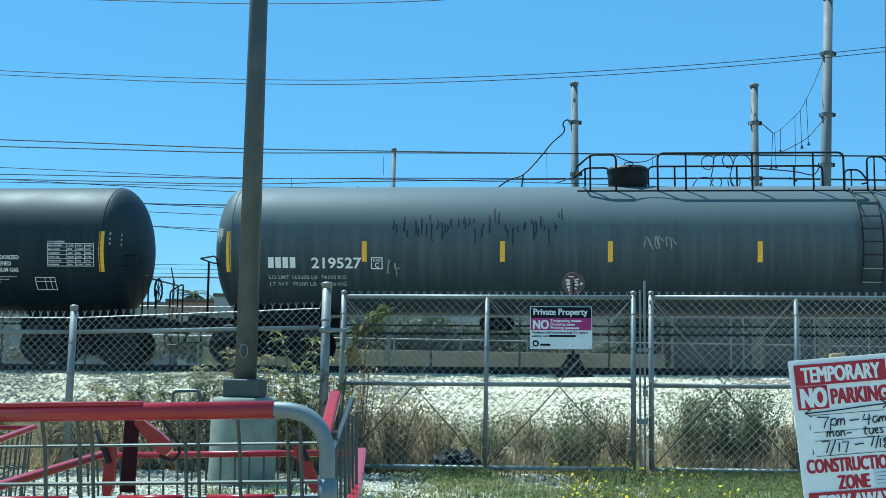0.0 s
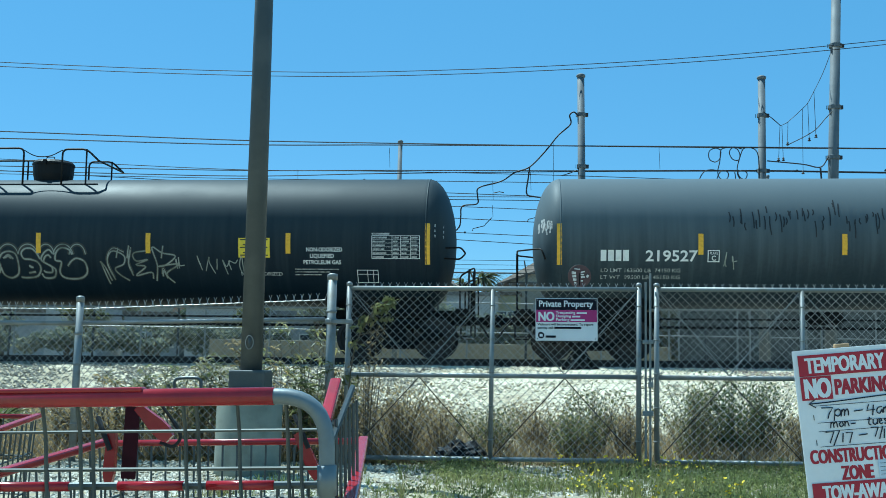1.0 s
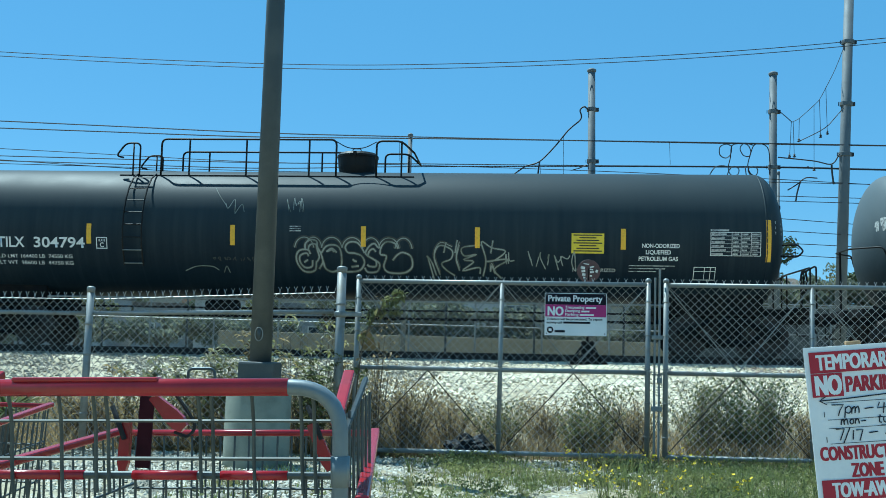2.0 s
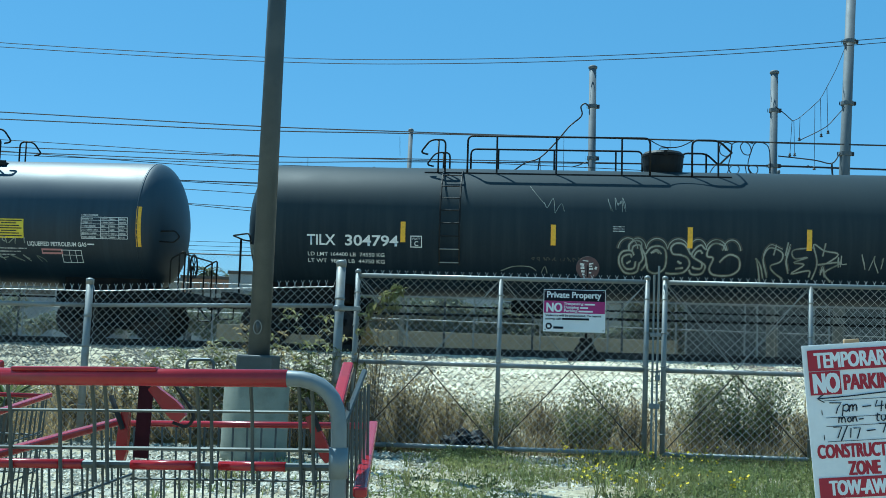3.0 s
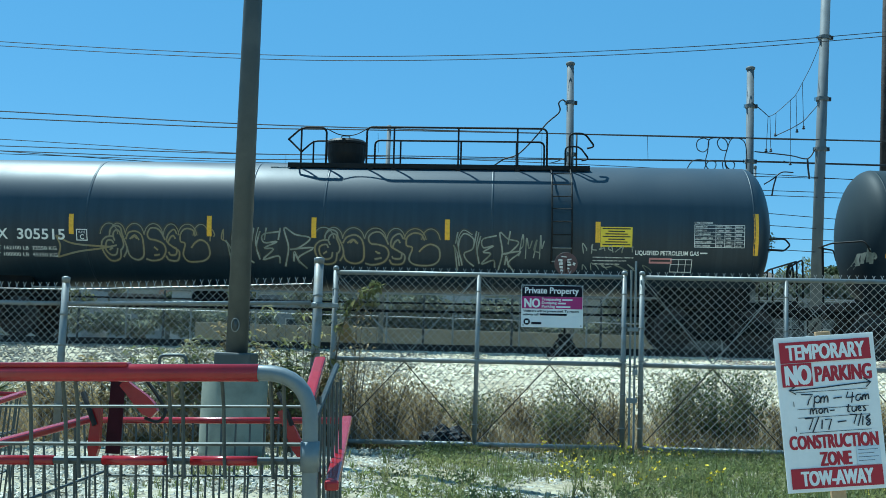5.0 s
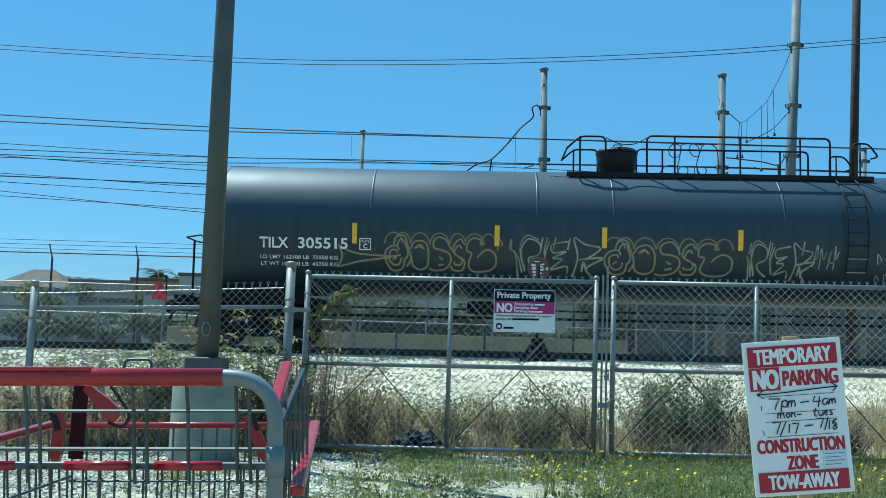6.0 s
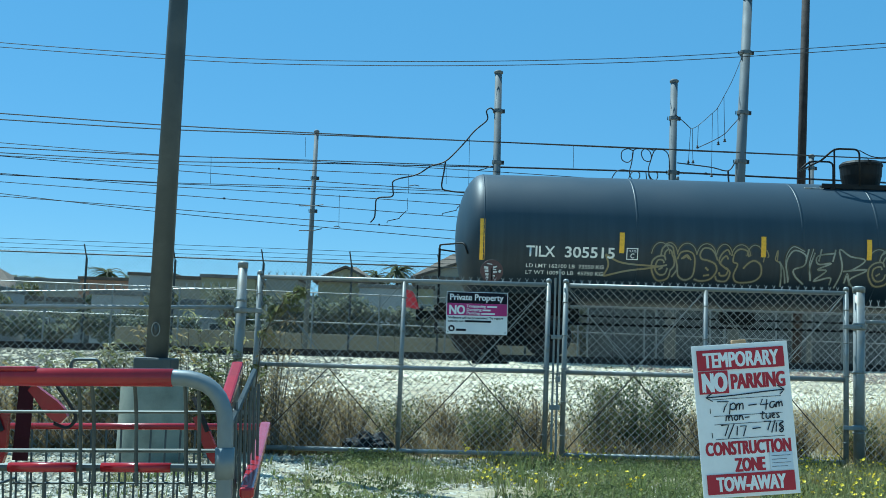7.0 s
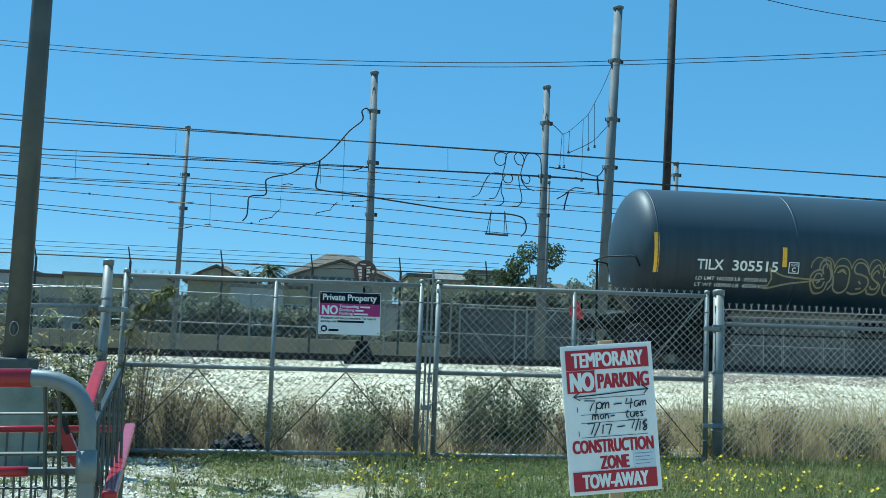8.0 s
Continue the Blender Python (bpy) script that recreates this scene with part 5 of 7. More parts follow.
    part("lower_frame", tube(rounded([(-W, 0.0, 0.14), (-W * 0.7, 0.85, 0.16), (W * 0.7, 0.85, 0.16), (W, 0.0, 0.14)], 0.08), 0.014, 10), M_CARTGREY, c, smooth=True)
    for x in (-W * 0.7, W * 0.7):
        part("strut", tube([(x, 0.8, 0.16), (x, 0.8, 0.37)], 0.012, 8), M_CARTGREY, c)
    for x, y in ((-W, 0), (W, 0), (-W * 0.7, 0.82), (W * 0.7, 0.82)):
        fork = part("caster", box((-0.018, -0.02, 0.06), (0.018, 0.02, 0.15), 0.004), M_CARTGREY, c)
        fork.location = (x, y, 0)
        part("tyre", lathe([(0.03, -0.014), (0.062, -0.012), (0.062, 0.012), (0.03, 0.014)], 18, "x"), M_RUBBER, fork).matrix_local = pose(0, 0, 0.062)
    return c


# ---- railway ----
def build_track():
    for y in (TRACK_Y - 0.75, TRACK_Y + 0.75):
        bm = bmesh.new()
        z = RAIL_Z
        for lo, hi in (((-60, y - 0.036, z - 0.045), (60, y + 0.036, z)), ((-60, y - 0.01, z - 0.15), (60, y + 0.01, z - 0.045)), ((-60, y - 0.07, z - 0.175), (60, y + 0.07, z - 0.15))):
            add_box(bm, lo, hi)
        for v in bm.verts:
            v.co.z += GRADE * v.co.x
        tagged(part("track_rail", bm, M_RAIL), "rusty steel running rail on timber ties", "rail", "rails", "structure")
    base = None
    for i in range(-32, 40):
        x = i * 0.52
        bm = box((-0.11, -1.3, -0.18), (0.11, 1.3, 0.0), 0.012) if base is None else None
        if base is None:
            base = part("railway_tie", bm, M_TIE)
            ob = base
        else:
            ob = new("railway_tie", base.data)
        ob.location = (x, TRACK_Y, RAIL_Z - 0.172 + GRADE * x)
        tagged(ob, "weathered timber railway tie in ballast", "railway tie", "ties", "structure")
    # light-rail tracks behind, hardly showing
    for y in (32.2, 33.7, 38.2, 39.7):
        bm = box((-70, y - 0.036, 0.93), (70, y + 0.036, 1.08))
        for v in bm.verts:
            v.co.z += GRADE * v.co.x
        tagged(part("track_rail", bm, M_RAIL), "far rusty steel running rail", "rail", "rails", "structure")


def switch_stand():
    x, y = 1.39, 22.6
    z = ground_z(x, y)
    g = thing("switch_stand", "black switch stand with faded red round target beside track", "switch stand", pose(x, y, z))
    part("base", box((-0.36, -0.12, 0.0), (0.42, 0.12, 0.07), 0.02), M_UNDER, g)
    for a in (-0.32, 0.32):
        part("leg", tube(spline([(a * 0.9, 0, 0.05), (a * 0.7, 0, 0.2), (a * 0.4, 0, 0.35), (0.0, 0, 0.42)], 4), 0.035, 8), M_UNDER, g)
    part("gear_box", box((-0.13, -0.12, 0.12), (0.13, 0.12, 0.5), 0.03), M_UNDER, g)
    part("mast", tube([(0, 0, 0.4), (0, 0, 2.05)], 0.025, 10), M_UNDER, g)
    disc = part("target_disc", lathe([(0.242, -0.03), (0.246, -0.025), (0.246, -0.015), (0.242, -0.01)], 32, "y"), M_DISC, g, "faded red-brown round target")
    disc.location.z = 1.98
    for x, z, w, h, turn in ((-0.12, 0.07, 0.09, 0.05, 8), (-0.11, 0.0, 0.08, 0.055, -4), (-0.1, -0.075, 0.07, 0.05, 3), (-0.09, -0.14, 0.05, 0.035, 12), (0.07, 0.09, 0.09, 0.03, -14), (0.06, 0.035, 0.07, 0.03, 6), (0.07, -0.02, 0.08, 0.04, -8), (0.17, 0.0, 0.05, 0.06, 25), (0.05, -0.1, 0.05, 0.03, 4), (-0.05, 0.15, 0.12, 0.02, 5)):
        part("sticker", box((-w / 2, -0.037, -h / 2), (w / 2, -0.033, h / 2), 0.003, pose(x, 0, z, 0, turn, 0)), M_STICKER, disc)
    part("lock_bar", box((-0.008, -0.042, -0.2), (0.014, -0.032, 0.06), 0.004), M_UNDER, disc)


# ---- overhead line ----
def steel_pole(x0, z0, x1, z1, y, r, label, name="catenary_pole", material=None, bands=()):
    foot = ground_z(x0, y) - 0.1
    k = (x1 - x0) / (z1 - z0)
    xf = x0 + k * (foot - z0)
    g = thing(name, label, "pole", pose(xf, y, foot), group="line poles")
    top = z1 - foot
    L = lambda z: (k * z, 0, z)
    part("shaft", tube([L(0), L(top)], [r * 1.12, r * 0.92], 18), material or M_POLE, g, smooth=True)
    part("cap", lathe([(r * 1.0, 0), (r * 1.18, 0.03), (r * 1.18, 0.08), (r * 0.7, 0.12)], 18), M_POLE if material is None else material, g, smooth=True).location = L(top)
    for zb in bands:
        cl = part("clamp", lathe([(r * 1.1, -0.07), (r * 1.25, -0.06), (r * 1.25, 0.06), (r * 1.1, 0.07)], 16), M_POLE, g)
        cl.location = L(zb - foot)
        for s in (-1, 1):
            part("clamp_lug", box((s * r * 1.2 - 0.04, -0.05, -0.06), (s * r * 1.2 + 0.06 * s + 0.02, 0.05, 0.06), 0.01), M_CABLE, cl)
    return g


def wire(name, a, b, sag, r, label, ties=()):
    a, b = Vector(a), Vector(b)
    n = 24
    pts = [a.lerp(b, i / n) - Vector((0, 0, sag * 4 * (i / n) * (1 - i / n))) for i in range(n + 1)]
    g = part(name, tube(pts, r, 5), M_CABLE)
    tagged(g, label, "cable", "overhead wires")
    for t in ties:
        i = int(t * n)
        part("clip", box((-0.06, -0.03, -0.03), (0.06, 0.03, 0.08), 0.01), M_CABLE, g).location = pts[i]
    return g


def loose_cable(pts, r, label, n=6):
    tagged(part("feeder_cable", tube(spline(pts, n), r, 8), M_CABLE, smooth=True), label, "cable", "feeder cables")


def build_overhead():
    steel_pole(2.22, 1.62, 2.10, 10.34, 34, 0.125, "pale grey tubular catenary pole with capped top", bands=(9.1, 7.4, 5.7))
    steel_pole(7.85, 1.72, 7.89, 10.29, 34, 0.125, "pale grey tubular catenary pole with looped cables", bands=(9.1, 7.3, 6.0))
    steel_pole(10.02, 5.01, 10.30, 13.23, 34, 0.16, "tall pale grey tension pole with insulators", bands=(11.4, 9.38, 7.75))
    steel_pole(-4.24, 1.42, -4.20, 8.96, 38, 0.085, "thin grey catenary pole", bands=(7.3, 6.1))
    steel_pole(12.58, 5.0, 12.86, 17.5, 35.5, 0.14, "dark brown creosoted timber utility pole", "utility_pole", M_WOODPOLE)
    steel_pole(13.86, 5.0, 13.9, 8.8, 38, 0.10, "short grey anchor pole", bands=(8.4,))
    steel_pole(8.72, 1.5, 8.76, 7.6, 37, 0.05, "thin grey support pole behind the catenary pole")
    # height of each wire at five stations along the line
    stations = (-15.6, -9.0, -4.2, 2.1, 7.9, 12.0)
    heights = ((8.43, 8.222, 8.156, 8.099, 8.074, 8.07), (8.16, 8.025, 8.043, 8.05, 8.041, 8.025), (7.28, 7.21, 7.25, 7.286, 7.34, 7.31), (7.43, 7.188, 7.17, 7.068, 6.895, 6.728), (7.11, 7.023, 7.146, 7.258, 7.312, 7.28),
               (6.97, 6.894, 6.871, 6.836, 6.801, 6.773), (6.38, 6.324, 6.382, 6.414, 6.398, 6.361), (6.36, 6.26, 6.267, 6.248, 6.203, 6.154), (6.48, 6.216, 6.137, 5.947, 5.685, 5.448), (6.16, 5.927, 5.743, 5.496, 5.261, 5.091),
               (5.73, 5.489, 5.307, 5.086, 4.902, 4.782), (5.86, 5.352, 5.081, 4.764, 4.51, 4.353))
    for i, zs in enumerate(heights):
        y = 33.87 if i % 2 else 34.13
        left, right = (zs[1] - zs[0]) / 6.6, (zs[5] - zs[4]) / 4.1
        pts = [(-32, y, zs[0] - left * 16.4)] + [(x, y, z) for x, z in zip(stations, zs)] + [(34, y, zs[5] + right * 22)]
        tagged(part("overhead_wire", tube(spline(pts, 6), 0.019 if i < 2 else 0.016 if i in (2, 4) else 0.012, 5), M_CABLE), "black overhead contact and messenger wire", "cable", "overhead wires")
    wire("overhead_wire", (-32, 33.87, 8.05), (0.62, 33.87, 6.4), 0.2, 0.013, "black overhead wire that ends at the feeder cable")
    for x, za, zb in ((1.22, 8.15, 6.09), (-0.72, 6.89, 6.25), (-0.72, 6.1, 5.67), (-2.91, 6.1, 5.07), (-4.1, 7.95, 7.3), (0.49, 7.2, 6.6), (4.6, 8.05, 7.3), (-7.1, 7.2, 6.3)):
        wire("dropper_wire", (x, 33.87, za), (x + 0.03, 33.87, zb), 0, 0.007, "thin vertical dropper between overhead wires")
    for pts in (((-0.73, 5.68), (-0.93, 5.47), (-0.95, 5.42), (-1.33, 5.32), (-1.34, 5.25)), ((1.09, 6.03), (0.9, 5.83), (0.88, 5.76), (0.44, 5.64), (0.42, 5.57)), ((1.49, 7.07), (1.75, 7.15), (1.99, 7.26)),
                ((1.5, 6.07), (1.9, 6.1), (2.13, 6.16)), ((-4.2, 5.70), (-3.7, 5.72), (-3.41, 5.77)), ((-4.15, 4.9), (-3.68, 4.92), (-3.42, 4.99)), ((-3.04, 5.07), (-2.95, 5.09), (-2.83, 5.06)), ((-0.68, 6.49), (-0.5, 6.53), (-0.35, 6.5))):
        tagged(part("steady_arm", tube([(a, 33.86, b) for a, b in pts], 0.015, 6), M_CABLE), "thin dark steady arm holding the overhead wire", "steady arm", "steady arms")
    for k, x in enumerate((-4.9, -1.6, 3.7, 5.9, -6.6, 4.4, 1.6, -3.9, 9.0)):
        i = (5, 10, 5, 7, 9, 6, 8, 7, 2)[k]
        z = next(a + (b - a) * (x - u) / (v - u) for u, v, a, b in zip(stations, stations[1:], heights[i], heights[i][1:]) if u <= x <= v)
        tagged(part("wire_clip", box((-0.03, -0.03, -0.02), (0.03, 0.03, 0.04), 0.01), M_CABLE), "small dark clip on an overhead wire", "clip", "wire clips").location = (x, 33.87 if i % 2 else 34.13, z)
    for dz, dy in ((0, 0), (-0.14, 0.25)):
        pts = [(x * 1.128, 33.84 - dy * 0.2, 1.05 + (z - 1.05) * 1.128) for x, _, z in [(-26, 30 + dy, 10.3 + dz), (-15.2, 30 + dy, 9.68 + dz), (-7.2, 30 + dy, 9.41 + dz), (-1.9, 30 + dy, 9.47 + dz), (3.9, 30 + dy, 9.76 + dz), (9.2, 30 + dy, 10.22 + dz), (17.7, 30 + dy, 11.2 + dz), (26, 30 + dy, 12.4 + dz)]]
        tagged(part("power_line", tube(spline(pts, 8), 0.013, 5), M_CABLE), "black sagging power line against the sky", "cable", "power lines")
    for pts in ([(-26, 35.36, 14.2), (-13.7, 35.36, 13.75), (-8, 35.36, 13.62), (-2, 35.36, 13.75), (6, 35.36, 14.4), (13, 35.36, 15.4)], [(12.8, 35.36, 15.4), (15.9, 35.36, 14.6), (21, 35.36, 14.1), (31, 35.36, 13.8)]):
        tagged(part("power_line", tube(spline(pts, 8), 0.015, 5), M_CABLE), "black sagging power line against the sky", "cable", "power lines")
    y = 33.86
    C = lambda *xz: [(a, y, b) for a, b in xz]
    loose_cable(C((2.03, 9.02), (1.88, 9.16), (1.74, 9.05), (1.77, 8.76), (1.38, 8.39), (0.97, 7.87), (0.47, 7.35), (0.01, 7.17), (-0.45, 6.87), (-1.15, 6.66), (-1.2, 6.4), (-1.21, 6.13), (-1.68, 6.05), (-1.73, 5.71), (-1.75, 5.43), (-1.87, 5.25)), 0.024, "thick black feeder cable slung from the pole")
    loose_cable(C((0.47, 7.35), (0.43, 7.0), (0.38, 6.49), (0.62, 6.38), (1.29, 6.33), (2.06, 6.26), (4.47, 6.02), (5.79, 5.95), (6.58, 5.96), (7.11, 5.88), (7.27, 5.7), (7.28, 5.44), (7.13, 5.24)), 0.025, "thick black feeder cable run between poles")
    loose_cable(C((7.74, 7.04), (7.75, 7.48), (7.69, 7.88), (7.49, 8.02), (7.26, 7.98), (7.14, 7.67), (7.06, 7.31), (7.16, 7.05), (7.32, 7.02), (7.37, 7.19), (7.24, 7.29), (7.07, 7.18), (7.25, 6.88), (7.52, 6.78)), 0.016, "black looped jumper cable")
    loose_cable(C((7.22, 7.98), (6.95, 8.03), (6.82, 7.87), (6.92, 7.65), (7.1, 7.62), (7.15, 7.8), (7.04, 7.99), (6.78, 8.02), (6.56, 7.94), (6.52, 7.58), (6.45, 7.23), (6.54, 7.01), (6.74, 7.02), (6.78, 7.2), (6.62, 7.28), (6.47, 7.14), (6.33, 6.69), (6.21, 6.47), (6.02, 6.43)), 0.016, "black looped jumper cable")
    loose_cable(C((6.56, 7.94), (6.38, 8.0), (6.19, 7.9), (6.19, 7.65), (6.37, 7.55), (6.52, 7.67), (6.56, 7.89)), 0.016, "black looped jumper cable")
    loose_cable(C((6.49, 7.27), (6.22, 7.3), (6.01, 7.22), (5.84, 6.93), (5.68, 6.57), (5.44, 6.44)), 0.016, "black curved jumper cable")
    loose_cable(C((6.43, 7.05), (6.42, 6.7), (6.52, 6.4), (6.43, 6.26), (6.24, 6.21)), 0.016, "black curved jumper cable")
    loose_cable(C((6.98, 7.26), (7.03, 6.91), (7.12, 6.48), (7.01, 6.25), (6.79, 6.22)), 0.016, "black curved jumper cable")
    loose_cable(C((10.15, 11.4), (9.8, 10.49), (9.5, 9.87), (9.3, 9.49), (9.13, 9.3), (8.67, 8.87), (8.44, 8.74)), 0.010, "thin span wire with glass insulators")
    loose_cable(C((8.44, 8.74), (8.2, 8.96), (7.9, 9.2)), 0.014, "short pale insulated span end at the pole")
    loose_cable(C((10.06, 9.23), (9.8, 8.93), (9.55, 8.64), (9.21, 8.41), (8.69, 8.14)), 0.014, "short insulated stay on the pole")
    loose_cable(C((9.92, 7.75), (9.66, 7.41), (9.1, 7.5), (8.0, 7.6)), 0.02, "short insulated stay on the pole")
    loose_cable(C((9.66, 7.41), (9.68, 7.1), (9.72, 6.76)), 0.03, "short black hanging jumper")
    loose_cable(C((9.22, 6.95), (8.86, 6.95), (8.59, 6.74), (8.3, 6.55)), 0.02, "steady arm on the wire")
    loose_cable(C((8.70, 6.85), (8.6, 6.5), (8.55, 6.21)), 0.025, "short black hanging jumper")
    for xa, za, xb, zb, r in ((9.5, 9.87, 9.54, 8.35, 0.009), (9.3, 9.49, 9.33, 8.24, 0.009), (9.13, 9.3, 9.12, 7.18, 0.008), (8.67, 8.87, 8.65, 8.1, 0.009), (8.42, 8.74, 8.36, 7.59, 0.009), (8.48, 8.74, 8.51, 7.6, 0.009)):
        h = thing("hanger", "thin hanger rod with small dark insulator", "hanger", pose(xb, y, zb), group="hangers")
        part("rod", tube([(xa - xb, 0, za - zb), (0, 0, 0)], r, 5), M_CABLE, h)
        part("insulator", lathe([(0.015, 0), (0.05, 0.015), (0.05, 0.035), (0.02, 0.06), (0.04, 0.085), (0.015, 0.12)], 10), M_CABLE, h)
    tr = thing("trapeze_hanger", "small trapeze hanger on the cable", "hanger", pose(6.3, y, 5.27))
    for a, b in ((-0.19, -0.33), (0.26, 0.37)):
        part("rod", tube([(a, 0, 0.78), (b, 0, 0)], 0.012, 5), M_CABLE, tr)
        part("rod", tube([(a, 0, 0.78), (b * 0.7, 0, 0)], 0.012, 5), M_CABLE, tr)
    part("bar", tube([(-0.37, 0, 0), (0.4, 0, -0.02)], 0.035, 6), M_CABLE, tr)


# ---- vegetation ----
def leaf_cloud(verts, faces, rng, c, rad, count, size, narrow=0.45):
    for _ in range(count):
        d = Vector((rng.gauss(0, 1), rng.gauss(0, 1), rng.gauss(0, 1))).normalized() * rng.random() ** 0.4
        p = Vector((c[0] + d.x * rad[0], c[1] + d.y * rad[1], c[2] + d.z * rad[2]))
        if p.z < 0.01:
            p.z = 0.01 + rng.random() * 0.03
        s = size * rng.uniform(0.6, 1.3)
        rot = Euler((rng.uniform(-1.2, 1.2), rng.uniform(-1.2, 1.2), rng.uniform(0, 6.3))).to_matrix()
        o = len(verts)
        for q in ((-s, 0, 0), (0, -s * narrow, s * 0.12), (s, 0, 0), (0, s * narrow, s * 0.12)):
            verts.append(tuple(p + rot @ Vector(q)))
        faces.append((o, o + 1, o + 2, o + 3))


def stems(rng, spread, height, count, r=0.005, wander=0.3):
    bm = bmesh.new()
    tips = []
    for _ in range(count):
        a, d = rng.uniform(0, 6.3), spread * rng.random()
        h = height * rng.uniform(0.55, 1.0)
        base = Vector((0.25 * d * math.cos(a), 0.25 * d * math.sin(a), 0))
        tip = Vector((d * math.cos(a), d * math.sin(a), h))
        mid = base.lerp(tip, 0.5) + Vector((rng.uniform(-1, 1), rng.uniform(-1, 1), 0.4)) * wander * d * 0.4
        add_tube(bm, [base, mid, tip], [r, r * 0.7, r * 0.35], 4, caps=False)
        tips += [base.lerp(tip, k) + (mid - base.lerp(tip, 0.5)) * (1 - abs(2 * k - 1)) for k in (0.3, 0.5, 0.65, 0.8, 0.92, 1.0)]
    return bm, tips


def bush(x, y, w, h, seed, label, kind="olive", leaves=700, size=0.022, twigs=26, group="weeds", seeds=0):
    rng = random.Random(seed)
    g = thing("shrub", label, "shrub", pose(x, y, ground_z(x, y) - 0.02), group=group)
    bm, tips = stems(rng, w * 0.5, h, twigs, 0.006)
    part("branchwork", bm, LEAF["twig"], g)
    verts, faces = [], []
    per = max(1, leaves // len(tips))
    for t in tips:
        if rng.random() < 0.85:
            leaf_cloud(verts, faces, rng, t, (0.09 * w + 0.04, 0.09 * w + 0.04, 0.07 * h + 0.03), per, size)
    mesh_ob("foliage", verts, faces, LEAF[kind], g)
    if seeds:
        verts, faces = [], []
        for t in tips:
            if rng.random() < 0.7:
                leaf_cloud(verts, faces, rng, t + Vector((0, 0, 0.02)), (0.05, 0.05, 0.05), seeds, size * 0.6, 0.7)
        tagged(mesh_ob("seed_heads", verts, faces, LEAF["straw"], g), "pale dry seed heads", kind="stuff")
    return g


def broadleaf(x, y, w, h, seed, label, kind, shoots=24, length=0.11):
    """A shrub of leaning shoots with rosettes of long folded leaves, dense towards the tips."""
    rng = random.Random(seed)
    g = thing("shrub", label, "shrub", pose(x, y, ground_z(x, y) - 0.02), group="shrubs")
    bm, tips = stems(rng, w * 0.5, h, shoots, 0.007, 0.5)
    part("branchwork", bm, LEAF["twig"], g)
    V, F = [], []
    for k, t in enumerate(tips):
        if k % 6 == 0 or rng.random() < 0.2:
            continue
        n = rng.randint(5, 9)
        for i in range(n):
            a, up, ln = i * math.tau / n + rng.uniform(-0.4, 0.4), rng.uniform(-0.5, 0.8), length * rng.uniform(0.6, 1.2)
            d, side = Vector((math.cos(a), math.sin(a), up)).normalized(), Vector((-math.sin(a), math.cos(a), 0))
            wd, o = ln * 0.17, len(V)
            mid, tip = t + d * ln * 0.55, t + d * ln - Vector((0, 0, ln * 0.22))
            fold = Vector((0, 0, wd * 0.5))
            V += [tuple(p) for p in (t, mid - side * wd + fold, mid, mid + side * wd + fold, tip)]
            F += [(o, o + 1, o + 2), (o, o + 2, o + 3), (o + 1, o + 4, o + 2), (o + 2, o + 4, o + 3)]
    mesh_ob("foliage", V, F, LEAF[kind], g)
    return g


def spiky_plant(x, y, h, seed):
    """A yucca-like rosette of stiff narrow blades on a short stem."""
    rng = random.Random(seed)
    g = thing("yucca", "dark green spiky yucca by the fence", "yucca", pose(x, y, ground_z(x, y) - 0.02))
    part("stem", tube([(0, 0, 0), (0.02, 0, h * 0.55)], [0.06, 0.05], 8), M_BARK, g)
    for i in range(70):
        a, up, ln = i * 2.4, rng.uniform(-0.35, 1.0), h * rng.uniform(0.42, 0.6)
        d, side = Vector((math.cos(a), math.sin(a), up)).normalized(), Vector((-math.sin(a), math.cos(a), 0)) * 0.014
        b = Vector((0.02, 0, h * (0.42 + 0.14 * rng.random())))
        m = b + d * ln * 0.5
        mesh_ob("blade", [b - side, b + side, m - side + Vector((0, 0, 0.006)), m, m + side + Vector((0, 0, 0.006)), b + d * ln], [(0, 1, 3), (0, 3, 2), (1, 4, 3), (2, 3, 5), (3, 4, 5)], LEAF["green"], g)


def tuft(x, y, h, seed, kind, count=70, spread=0.2):
    """One clump of long grass blades."""
    rng = random.Random(seed)
    verts, faces = [], []
    for _ in range(count):
        a, d = rng.uniform(0, 6.3), rng.random() * spread
        bx, by = 0.4 * d * math.cos(a), 0.4 * d * math.sin(a)
        hh, lean, w = h * rng.uniform(0.5, 1.1), rng.uniform(0.1, 0.6), rng.uniform(0.003, 0.006)
        o, pa = len(verts), a + rng.uniform(-0.8, 0.8)
        for k in range(4):
            t = k / 3
            cx, cy, cz = bx + hh * lean * t * t * math.cos(pa), by + hh * lean * t * t * math.sin(pa), hh * t * (1 - 0.25 * t * lean)
            ww = w * (1 - t * 0.85)
            verts += [(cx - ww * math.sin(a), cy + ww * math.cos(a), cz), (cx + ww * math.sin(a), cy - ww * math.cos(a), cz)]
        faces += [(o + 2 * k, o + 2 * k + 1, o + 2 * k + 3, o + 2 * k + 2) for k in range(3)]
    return verts, faces


